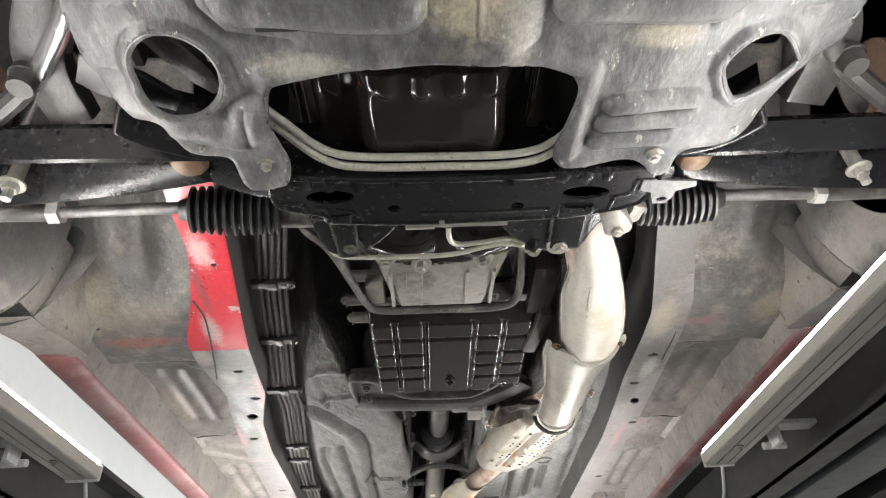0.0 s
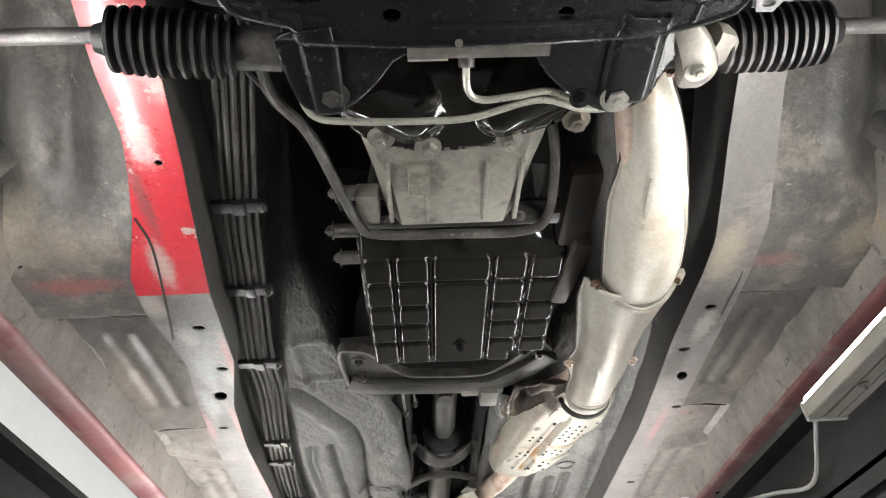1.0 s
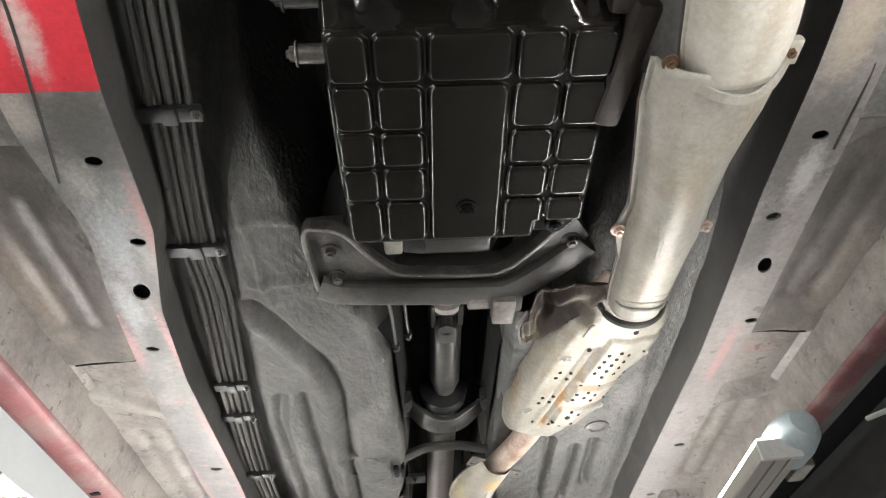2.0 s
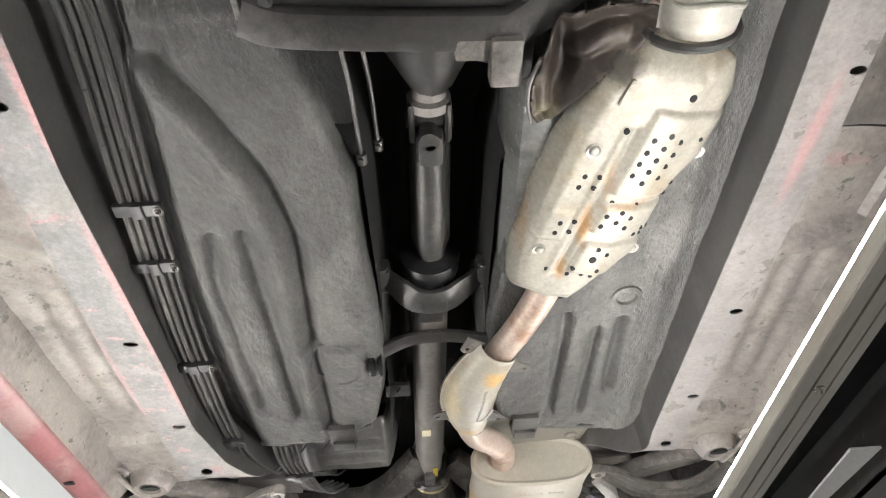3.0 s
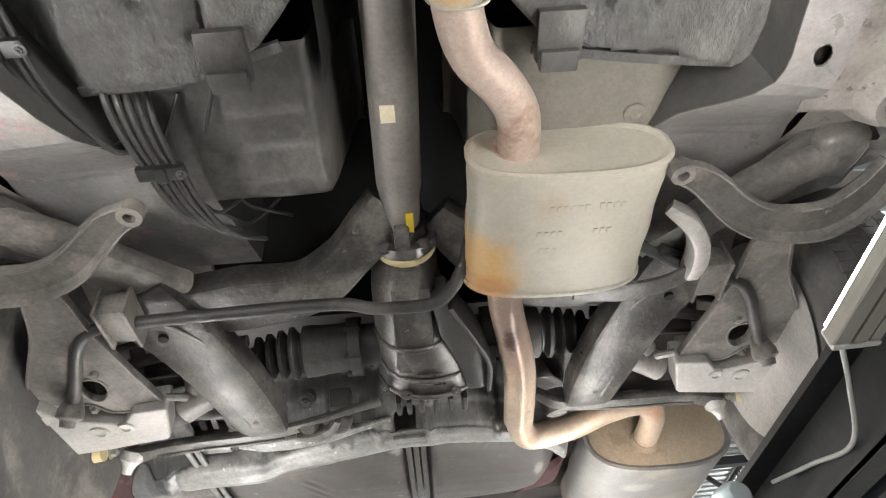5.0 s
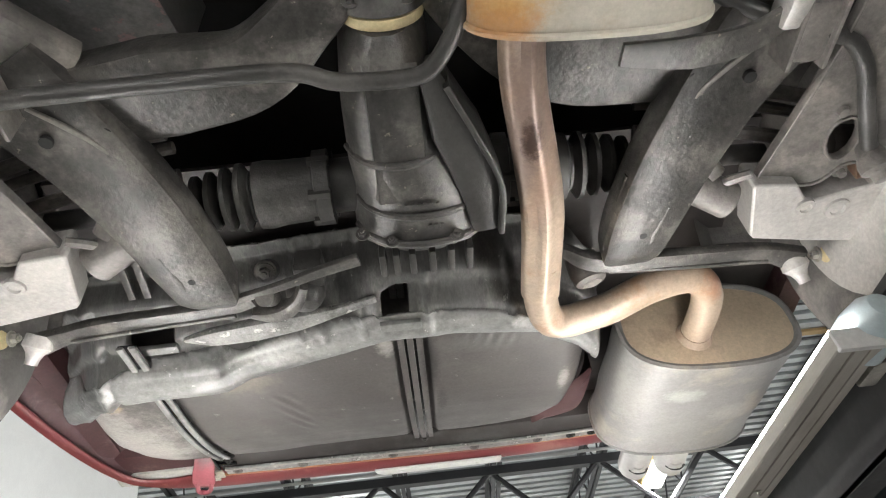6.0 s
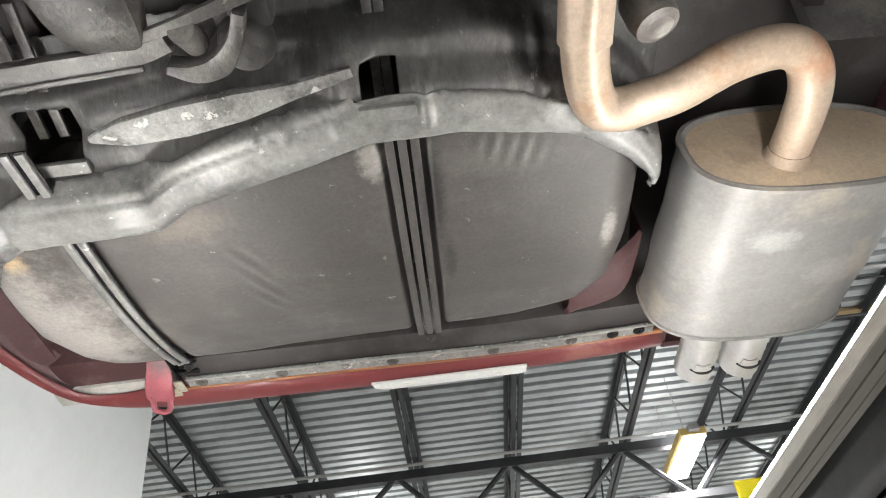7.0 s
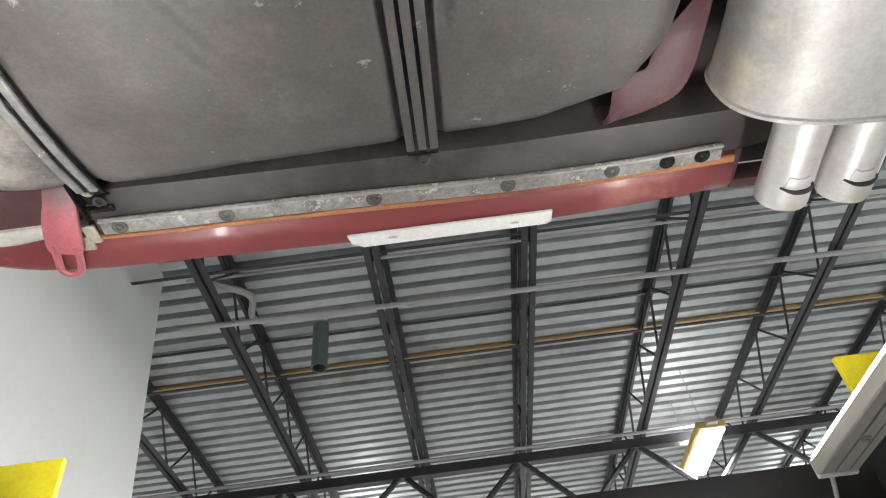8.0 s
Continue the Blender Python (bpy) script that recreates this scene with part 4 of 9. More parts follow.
RIBS = [[(-0.352, 2.3), (-0.375, 2.42), (-0.37, 2.82)], [(-0.303, 2.3), (-0.303, 2.42), (-0.3, 2.86)], [(-0.345, 1.99), (-0.3, 2.07), (-0.24, 2.2), (-0.222, 2.32), (-0.232, 2.56), (-0.235, 2.9)]]
RIBS_R = [[(0.318, 2.6), (0.318, 2.9)], [(0.362, 2.57), (0.368, 2.8)], [(0.25, 2.55), (0.255, 2.9)]]


def floor_z(X, Y):
    toe = 0.3 * (1 - step(1.2, 1.92, Y)) ** 1.4
    z = 2.312 + toe
    z = z + 0.27 * (1 - step(-0.03, 0.012, np.abs(X) - tunnel_half(Y) - 0.008 * np.sin(Y * 9)))
    z = z + 0.05 * (step(-0.03, 0.03, (np.abs(X) - np.interp(Y, [1.1, 1.6, 1.9, 2.4, 3.0], [0.27, 0.33, 0.375, 0.415, 0.415])))) * (X < 0)
    z = z + 0.012 * (step(-0.02, 0.02, X - np.interp(Y, [1.3, 1.9, 2.4, 3.0], [0.35, 0.40, 0.43, 0.45])))
    for rb in RIBS[:2]:
        z = z + 0.02 * near(X, Y, rb, 0.022)
    z = z + 0.022 * near(X, Y, RIBS[2], 0.024) - 0.012 * near(X, Y, [(a - 0.035, b) for a, b in RIBS[2]], 0.025)
    for rb in RIBS_R:
        z = z + 0.022 * near(X, Y, rb, 0.02)
    z = z - 0.008 * near(X, Y, [(-0.33, 1.79), (-0.24, 1.79)], 0.02) - 0.007 * near(X, Y, [(-0.33, 1.93), (-0.23, 1.925)], 0.018)
    z = z - 0.009 * near(X, Y, [(-0.325, 1.76), (-0.32, 1.85), (-0.31, 1.98)], 0.012)
    z = z - 0.01 * (step(2.60, 2.606, Y) - step(2.735, 2.741, Y)) * (step(-0.265, -0.259, X) - step(-0.142, -0.136, X))
    z = z + 0.006 * near(X, Y, [(0.34, 2.97), (0.36, 2.975)], 0.02)
    z = z + 0.0035 * rough_noise(X, Y, 16, 1.0) + 0.0015 * rough_noise(X, Y, 55, 2.0)
    return z


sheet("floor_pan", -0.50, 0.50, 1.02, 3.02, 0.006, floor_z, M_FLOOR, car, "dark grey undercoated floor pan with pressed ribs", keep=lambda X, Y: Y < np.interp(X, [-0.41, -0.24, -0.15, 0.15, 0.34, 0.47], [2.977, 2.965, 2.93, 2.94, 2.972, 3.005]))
# black sheet added in the tunnel, its shade put into the colour
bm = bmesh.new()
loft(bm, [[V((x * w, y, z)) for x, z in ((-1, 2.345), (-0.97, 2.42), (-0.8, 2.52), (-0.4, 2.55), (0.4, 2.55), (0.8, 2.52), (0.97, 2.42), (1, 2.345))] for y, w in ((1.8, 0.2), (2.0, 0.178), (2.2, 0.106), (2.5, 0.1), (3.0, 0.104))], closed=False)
part("tunnel_shade_sheet", bm, M_DARK, car, "black sheet added for the shade inside the tunnel")
# turned-up rear lip of each floor side, with a bracket
for x0, x1, y in ((-0.41, -0.15, 2.962), (0.17, 0.47, 2.975)):
    bm = bmesh.new()
    bar(bm, [(x0, y + (0.012 if x0 < 0 else -0.02), 2.322), ((x0 + x1) / 2, y + 0.002, 2.318), (x1, y + (-0.03 if x0 < 0 else 0.025), 2.328)], 0.014, 0.009)
    part("floor_lip", bm, M_FLOOR, car)
for x, y in ((-0.215, 2.93), (0.2, 2.93)):
    bm = bmesh.new()
    box(bm, (x, y, 2.305), (0.06, 0.07, 0.014), bev=0.004)
    box(bm, (x, y + 0.03, 2.30), (0.05, 0.03, 0.02), bev=0.004)
    part("jacking_bracket", bm, M_DUSTBLK, car)
bm = bmesh.new()
turned(bm, (0.351, 2.492, float(floor_z(np.array([0.351]), np.array([2.492]))[0]) + 0.002), (0, 0, -1), [(0, 0.03), (0.008, 0.028), (0.009, 0.02), (0.004, 0.017), (0.004, 0.001)])
part("floor_plug", bm, M_GREYSTEEL, car, "grey rubber floor plug")


# seat pans behind the floor, to either side of the tunnel: the one dark and dusty, the other paler
def pan_z(X, Y):
    A = np.abs(X)
    z = 2.352 + 0.2 * (1 - step(0.08, 0.13, A)) + 0.25 * step(3.19, 3.3, Y) + 0.06 * step(0.36, 0.44, A)
    for y in (3.06, 3.12, 3.18):
        z = z + 0.006 * near(X, Y, [(-0.28, y), (-0.15, y - 0.01)], 0.018)
    z = z - 0.008 * near(X, Y, [(-0.325, 3.0), (-0.33, 3.2)], 0.016)
    return z + 0.003 * rough_noise(X, Y, 14, 5)


sheet("seat_pan", -0.44, -0.07, 2.94, 3.32, 0.008, pan_z, M_SEATPAN, car, "dusty dark pressed seat pan behind the floor")
sheet("seat_pan", 0.07, 0.46, 2.94, 3.32, 0.008, pan_z, M_PALEPAN, car, "plain beige-grey seat pan behind the floor")
bm = bmesh.new()
turned(bm, (0.339, 3.087, 2.353), (0, 0, -1), [(0, 0.017), (0.005, 0.016), (0.006, 0.01), (0.003, 0.008), (0.003, 0.001)], 16)
part("pan_plug", bm, M_PALEPAN, car)
for x0, y0, x1, y1 in ((-0.3, 3.0, -0.36, 3.1), (-0.255, 3.0, -0.28, 3.06)):
    bm = bmesh.new()
    tube(bm, [(x0, y0, 2.345), ((x0 + x1) / 2, (y0 + y1) / 2, 2.335), (x1, y1, 2.34)], 0.003, 8)
    part("wire", bm, M_RUBBER, car)


# ---- frame rails ----
def rail_edge(tab, Y):
    return np.interp(Y, [r[0] for r in tab], [r[1] for r in tab])


RAIL_L = {"in": [(0.95, -0.345), (1.1, -0.358), (1.25, -0.371), (1.37, -0.385), (1.5, -0.398), (1.72, -0.411), (1.9, -0.455), (2.1, -0.474), (2.55, -0.482), (2.75, -0.489), (2.908, -0.462), (2.974, -0.425), (3.06, -0.375), (3.2, -0.315), (3.45, -0.3)],
          "out": [(0.95, -0.43), (1.1, -0.436), (1.19, -0.434), (1.25, -0.446), (1.33, -0.466), (1.46, -0.512), (1.55, -0.518), (1.65, -0.508), (1.72, -0.5), (1.87, -0.523), (2.09, -0.545), (2.54, -0.567), (3.0, -0.562), (3.1, -0.58), (3.2, -0.6), (3.45, -0.6)]}
RAIL_R = {"in": [(0.95, 0.345), (1.1, 0.358), (1.21, 0.377), (1.42, 0.42), (1.7, 0.428), (1.9, 0.444), (2.1, 0.458), (2.89, 0.47), (2.95, 0.476), (2.986, 0.47), (3.064, 0.385), (3.2, 0.32), (3.45, 0.3)],
          "out": [(0.95, 0.40), (1.14, 0.428), (1.39, 0.495), (1.58, 0.508), (1.9, 0.525), (2.1, 0.536), (2.89, 0.546), (3.0, 0.553), (3.1, 0.58), (3.2, 0.6), (3.45, 0.6)]}


def rail_low(y):
    return float(np.interp(y, [0.95, 1.1, 1.3, 1.5, 2.0, 2.97, 3.01, 3.06, 3.12, 3.2, 3.3, 3.45], [2.30, 2.272, 2.25, 2.234, 2.236, 2.243, 2.256, 2.305, 2.345, 2.372, 2.41, 2.46]))


def rail(tab, y0, y1, holes, material, label, name="frame_rail"):
    """A box rail with a holed underside, following the tables of its inner and outer edge."""
    ys = list(np.linspace(y0, y1, max(3, int((y1 - y0) / 0.02))))
    e_in, e_out = [(float(rail_edge(tab["in"], y)), y) for y in ys], [(float(rail_edge(tab["out"], y)), y) for y in ys]
    bm = bmesh.new()
    plate(bm, e_in + e_out[::-1], holes, lambda x, y: rail_low(y), lambda x, y: rail_low(y) + 0.003)
    rl = part(name, bm, material, car, label, flat=True)
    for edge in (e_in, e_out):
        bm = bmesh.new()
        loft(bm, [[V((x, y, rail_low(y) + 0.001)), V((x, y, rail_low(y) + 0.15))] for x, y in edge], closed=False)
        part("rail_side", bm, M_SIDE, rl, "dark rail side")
    return rl


def oval(x, y, rx, ry, turn=0.0):
    return ell(x, y, rx, ry, 12, turn)


rail(RAIL_L, 1.0, 1.5, [oval(-0.40, 1.235, 0.006, 0.005)], M_RED, "bright red repaired rail section with primer patches", "rail_section")
rail(RAIL_L, 1.5, 3.45, [oval(-0.444, 1.6, 0.011, 0.008), oval(-0.439, 1.744, 0.011, 0.008), oval(-0.47, 1.851, 0.013, 0.019, 0.3), oval(-0.501, 1.999, 0.011, 0.007),
                        oval(-0.513, 2.465, 0.013, 0.008), oval(-0.515, 2.742, 0.013, 0.008), oval(-0.514, 2.942, 0.013, 0.016, 0.3)], M_RAIL, "worn grey frame rail with pink paint showing")
rail(RAIL_R, 1.0, 3.45, [oval(0.468, 1.598, 0.011, 0.008), oval(0.462, 1.742, 0.011, 0.008), oval(0.489, 1.85, 0.011, 0.019, -0.3), oval(0.519, 1.996, 0.011, 0.007),
                        oval(0.521, 2.466, 0.012, 0.008), oval(0.522, 2.745, 0.012, 0.008), oval(0.515, 2.947, 0.012, 0.016, -0.3)], M_RAIL_R, "worn grey frame rail with drain holes")
# seam and flange along each rail
for pts in ([(-0.462, 1.33, 2.246), (-0.456, 1.39, 2.241), (-0.475, 1.52, 2.232), (-0.497, 1.63, 2.233)], [(0.47, 1.42, 2.245), (0.49, 1.5, 2.236), (0.495, 1.62, 2.233)]):
    bm = bmesh.new()
    tube(bm, pts, 0.002, 6)
    part("weld_seam", bm, M_DUSTBLK, car)


# ---- outer floor, wheelhouses, sills ----
def outer_z(X, Y):
    A = np.abs(X)
    z = 2.302 + 0.0 * A
    bar_y = np.interp(A, [0.5, 0.595, 0.76, 0.83], [2.42, np.where(X.min() < 0, 2.3, 2.36), np.where(X.min() < 0, 2.2, 2.3), np.where(X.min() < 0, 2.16, 2.27)])
    z = z + 0.016 * step(2.128, 2.134, Y) * (1 - step(-0.012, 0.0, Y - bar_y)) - 0.012 * np.clip(1 - np.abs(Y - bar_y - 0.012) / 0.03, 0, 1) ** 0.3
    z = z - 0.018 * (step(2.87, 2.875, Y)) * step(0.5, 0.54, A)
    lip = np.interp(A, [0.5, 0.54, 0.57, 0.62, 0.8], [1.65, 1.635, 1.61, 1.592, 1.582])
    z = z - 0.04 * (step(1.33, 1.42, Y) - step(0, 0.012, Y - lip)) * step(0.45, 0.5, A)
    z = z + 0.36 * (1 - step(0.9, 1.42, Y)) ** 1.3
    z = z + 0.03 * near(X, Y, [(-0.56, 1.17), (-0.57, 1.3)], 0.05) - 0.01 * near(X, Y, [(0.6, 1.16), (0.6, 1.3)], 0.03)
    z = z + 0.10 * step(0.0, 1.0, (A - 0.62) / 0.1) * (1 - step(1.25, 1.5, Y))
    for q in (0.61, 0.66):
        z = z + 0.007 * near(A, Y, [(q, 1.72), (q, 2.0)], 0.02) + 0.007 * near(A, Y, [(q + 0.01, 2.4), (q + 0.02, 2.75)], 0.022)
    return z + 0.004 * rough_noise(X, Y, 13, 0.7) + 0.0015 * rough_noise(X, Y, 47, 1.7)


def beside_rail(X, Y):
    return np.abs(X) > rail_edge([(y, abs(x)) for y, x in (RAIL_L if X.min() < 0 else RAIL_R)["out"]], Y) - 0.025


for xa, xb in ((-0.745, -0.44), (0.43, 0.745)):
    sheet("toe_panel", xa, xb, 1.04, 1.592, 0.006, outer_z, M_TOE, car, "dark undercoated toe panel with dust and red scrapes", keep=beside_rail)
    sheet("outer_floor", xa, xb, 1.592, 2.13, 0.006, outer_z, M_MIDPANEL, car, "recessed outer floor panel, its shade put into the dark grey", keep=beside_rail)
    sheet("outer_floor", xa, xb, 2.13, 3.06, 0.006, outer_z, M_FLOOR_DIRT, car, "dusty grey outer floor panel between rail and sill", keep=beside_rail)
for sg in (-1, 1):
    bm = bmesh.new()
    prof = [(0.722, 2.212), (0.728, 2.204), (0.736, 2.2), (0.76, 2.191), (0.775, 2.193), (0.80, 2.215), (0.83, 2.28), (0.86, 2.38), (0.88, 2.46)]
    ys = [1.42, 1.44, 1.5, 2.0, 2.6, 3.0, 3.05]
    rings = []
    for y in ys:
        lift = 0.05 if y in (ys[0], ys[-1]) else 0.0
        rings.append([V((sg * x, y, z + lift * (z < 2.3))) for x, z in prof])
    loft(bm, rings, closed=False)
    sl = part("sill", bm, M_REDDUST, car, "dusty red painted sill with a pinch seam")
    s2 = sl.modifiers.new("thickness", "SOLIDIFY")
    s2.thickness = 0.003
    bm = bmesh.new()
    loft(bm, [[V((sg * x, y, z + (0.06 if y in (ys[0], ys[-1]) else 0))) for x, z in ((0.70, 2.31), (0.712, 2.30), (0.7235, 2.2115), (0.7265, 2.2115))] for y in ys], closed=False)
    part("sill_flange", bm, M_FLOOR_DIRT, car, "dusty grey inner sill flange")
    # drain slots in the sill seam, near-black blocks for the shade inside
    for y in (2.45, 2.85):
        bm = bmesh.new()
        box(bm, (sg * 0.755, y, 2.1915), (0.02, 0.012, 0.004), bev=0.0015)
        part("drain_slot", bm, M_DARK, car)
    # front wheelhouse behind the tyre and the skirt that joins it to the sill
    bm = bmesh.new()
    rings = []
    for k in range(5):
        row = []
        for ang in range(-24, 121, 9):
            inner = 0.70 - 0.14 * min(max((ang + 24) / 60, 0), 1)
            x = inner + (0.88 - inner) * k / 4
            r = 0.375 + 0.02 * math.sin(k / 4 * math.pi)
            row.append(V((sg * x, 0.92 + r * math.cos(radians(ang)), 2.333 + r * math.sin(radians(ang)))))
        rings.append(row)
    loft(bm, rings, closed=False)
    part("front_wheelhouse", bm, M_WELL, car, "dusty undercoated front wheelhouse")
    bm = bmesh.new()
    loft(bm, [[V((sg * x, 1.258, 2.181)), V((sg * x, 1.30, 2.184)), V((sg * (x - 0.005), 1.37, 2.196)), V((sg * (x - 0.008), 1.45, 2.205 if x < 0.8 else 2.23))] for x in (0.70, 0.735, 0.77, 0.79)], closed=False)
    part("sill_front", bm, M_FLOOR_DIRT, car, "dusty front end of the sill")
    bm = bmesh.new()
    loft(bm, [[V((sg * 0.702, y, z)) for z in (z0, 2.26, 2.36)] for y, z0 in ((1.22, 2.186), (1.30, 2.186), (1.37, 2.198), (1.46, 2.207))], closed=False)
    part("wheelhouse_flange", bm, M_FLOOR_DIRT, car)
    bm = bmesh.new()
    loft(bm, [[V((sg * x, 3.04, 2.30)), V((sg * x, 3.12, 2.33)), V((sg * x, 3.22, 2.385)), V((sg * x, 3.34, 2.48))] for x in (0.585, 0.64, 0.72, 0.86)], closed=False)
    part("arch_panel", bm, M_FLOOR_DIRT, car, "dusty panel rising into the rear wheel arch")
    bm = bmesh.new()
    loft(bm, [[V((sg * x, 3.04, z0)), V((sg * x, 3.085, z0 + 0.008)), V((sg * x, 3.125, z0 + 0.04)), V((sg * x, 3.19, z0 + 0.12))] for x, z0 in ((0.70, 2.252), (0.735, 2.228), (0.775, 2.222), (0.81, 2.24), (0.86, 2.3))], closed=False)
    part("sill_tail", bm, M_FLOOR_DIRT, car, "dusty rear end of the sill before the wheel")
    # front edge bracket of the wheelhouse and the trailing-arm bush cup behind
    bm = bmesh.new()
    turned(bm, (sg * 0.668, 3.035, 2.32), (0, 0, -1), [(0, 0.062), (0.03, 0.056), (0.058, 0.044), (0.068, 0.036), (0.066, 0.024), (0.04, 0.018), (0.04, 0.001)])
    cup = part("mount_cup", bm, M_FLOOR_DIRT, car, "pressed steel mount cup with an open slot")
    # slot opening as a near-black disc, its shade in the colour
    bm = bmesh.new()
    turned(bm, (sg * 0.668, 3.032, 2.256), (0, 0.25, -1), [(0, 0.021), (0.002, 0.019), (0.0025, 0.001)], 16)
    part("cup_slot", bm, M_DARK, cup)
    bm = bmesh.new()
    turned(bm, (sg * 0.718, 2.967, 2.268), (0, 0, -1), [(0, 0.02), (0.006, 0.018), (0.007, 0.012), (0.003, 0.01), (0.003, 0.006), (0.009, 0.005), (0.01, 0.001)], 18)
    part("panel_stud", bm, M_FLOOR_DIRT, car)
    bm = bmesh.new()
    bar(bm, [(sg * 0.728, 2.79, 2.268), (sg * 0.724, 2.857, 2.262), (sg * 0.718, 2.936, 2.256), (sg * 0.704, 3.033, 2.254), (sg * 0.70, 3.085, 2.26), (sg * 0.70, 3.11, 2.275)], [0.004, 0.006, 0.007, 0.008, 0.007, 0.005], 0.012, 5, 0.8)
    part("panel_lip", bm, M_FLOOR_DIRT, car, "dusty folded panel edge")

# floor flange beside each rail, and the seam across the outer floor
for sg, tab in ((-1, RAIL_L), (1, RAIL_R)):
    bm = bmesh.new()
    pts = []
    for y in (1.68, 1.8, 1.95, 2.1, 2.3, 2.5, 2.7, 2.85, 2.98):
        x = float(rail_edge(tab["out"], y)) + sg * 0.012
        pts.append((x, y, float(outer_z(np.array([x]), np.array([y]))[0]) - 0.003))
    bar(bm, pts, 0.024, 0.005, 4, 0.4)
    part("rail_flange", bm, M_RAIL if sg < 0 else M_RAIL_R, car)
    for y0, x0, x1 in ((2.128, 0.57, 0.70), (2.872, 0.58, 0.70)):
        bm = bmesh.new()
        tube(bm, [(sg * x, y0 + 0.003 * math.sin(x * 40), float(outer_z(np.array([sg * x]), np.array([y0 - 0.004]))[0]) - 0.0005) for x in np.linspace(x0, x1, 6)], 0.0018, 6, 3)
        part("floor_seam", bm, M_DARK, car)

# square pad on the floor pan
bm = bmesh.new()
pad = [(-0.242, 2.597), (-0.145, 2.597), (-0.145, 2.713), (-0.253, 2.719)]
bar(bm, [(x, y, float(floor_z(np.array([x]), np.array([y]))[0]) - 0.001) for x, y in round_ring(pad, 3) + round_ring(pad, 3)[:1]], 0.008, 0.006, 2, 0.9)
part("floor_pad_edge", bm, M_FLOOR, car)

# slots and drain holes of the outer floor, as plugs in the colour of their shade
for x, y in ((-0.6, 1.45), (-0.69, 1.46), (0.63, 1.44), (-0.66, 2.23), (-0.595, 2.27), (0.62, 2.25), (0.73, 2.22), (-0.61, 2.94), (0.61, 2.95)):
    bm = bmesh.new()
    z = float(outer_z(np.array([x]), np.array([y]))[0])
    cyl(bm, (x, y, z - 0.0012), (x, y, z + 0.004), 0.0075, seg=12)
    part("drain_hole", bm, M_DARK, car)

# ---- brake and fuel lines ----
LINE = [(-0.285, 1.08, 2.36), (-0.29, 1.14, 2.335), (-0.332, 1.37, 2.315), (-0.357, 1.57, 2.30), (-0.388, 1.81, 2.295), (-0.395, 1.95, 2.295), (-0.425, 2.2, 2.295), (-0.452, 2.5, 2.293), (-0.463, 2.75, 2.293), (-0.459, 2.887, 2.288), (-0.446, 2.96, 2.28), (-0.415, 3.01, 2.277), (-0.398, 3.035, 2.29), (-0.385, 3.05, 2.36)]
LINE_END = [(-0.37, 2.97, 2.36), (-0.353, 3.0, 2.305), (-0.345, 3.045, 2.293), (-0.335, 3.09, 2.292), (-0.322, 3.16, 2.294), (-0.30, 3.22, 2.31), (-0.27, 3.27, 2.35)]
for k in range(5):
    off = (k - 2) * 0.0125
    bm = bmesh.new()
    for run in (LINE, LINE_END):
        tube(bm, [(x + off, y + (off * 0.6 if y > 2.96 else 0), z + (0.002 if k % 2 else 0)) for x, y, z in run], 0.0052 if k < 3 else 0.0042, 8, 5)
    part("fluid_line", bm, M_LINE, car, "dark coated fluid line")
for (x, y, z), w in (((-0.332, 1.375, 2.309), 0.085), ((-0.357, 1.575, 2.295), 0.08), ((-0.39, 1.82, 2.289), 0.088), ((-0.427, 2.21, 2.289), 0.07), ((-0.44, 2.33, 2.289), 0.07), ((-0.456, 2.605, 2.286), 0.082), ((-0.459, 2.89, 2.282), 0.07), ((-0.337, 3.085, 2.286), 0.066)):
    bm = bmesh.new()
    box(bm, (x, y, z), (w, 0.022, 0.012), bev=0.003)
    box(bm, (x, y, z - 0.004), (w * 0.25, 0.026, 0.012), bev=0.003)
    cl = part("line_clip", bm, M_RUBBER, car)
    bm = bmesh.new()
    bolt(bm, (x + w * 0.42, y, z - 0.005), r=0.005, h=0.006)
    part("clip_screw", bm, M_GREYSTEEL, cl)


# ---- front end ----
TRAY = [(-0.37, 0.30), (-0.371, 0.55), (-0.372, 0.68), (-0.38, 0.735), (-0.362, 0.742), (-0.352, 0.768), (-0.342, 0.792), (-0.316, 0.802), (-0.308, 0.838), (-0.295, 0.852), (-0.256, 0.853), (-0.248, 0.88), (-0.241, 0.897), (-0.236, 0.9), (-0.202, 0.897), (-0.197, 0.893), (-0.19, 0.87), (-0.202, 0.83), (-0.202, 0.78), (-0.192, 0.752),
        (-0.139, 0.737), (-0.091, 0.731), (-0.021, 0.724), (0.061, 0.73), (0.117, 0.741), (0.145, 0.757), (0.143, 0.79), (0.13, 0.858), (0.13, 0.875), (0.15, 0.884), (0.221, 0.872), (0.245, 0.882), (0.252, 0.897), (0.268, 0.897), (0.276, 0.87), (0.3, 0.862), (0.343, 0.865), (0.363, 0.843), (0.366, 0.815), (0.402, 0.763), (0.446, 0.752), (0.445, 0.70), (0.44, 0.55), (0.44, 0.30)]
TRAY_HOLES = [ell(-0.281, 0.734, 0.046, 0.052, 40), [(0.288, 0.745), (0.289, 0.729), (0.305, 0.704), (0.329, 0.695), (0.353, 0.707), (0.375, 0.735), (0.39, 0.753), (0.368, 0.77), (0.322, 0.789), (0.306, 0.778)]]


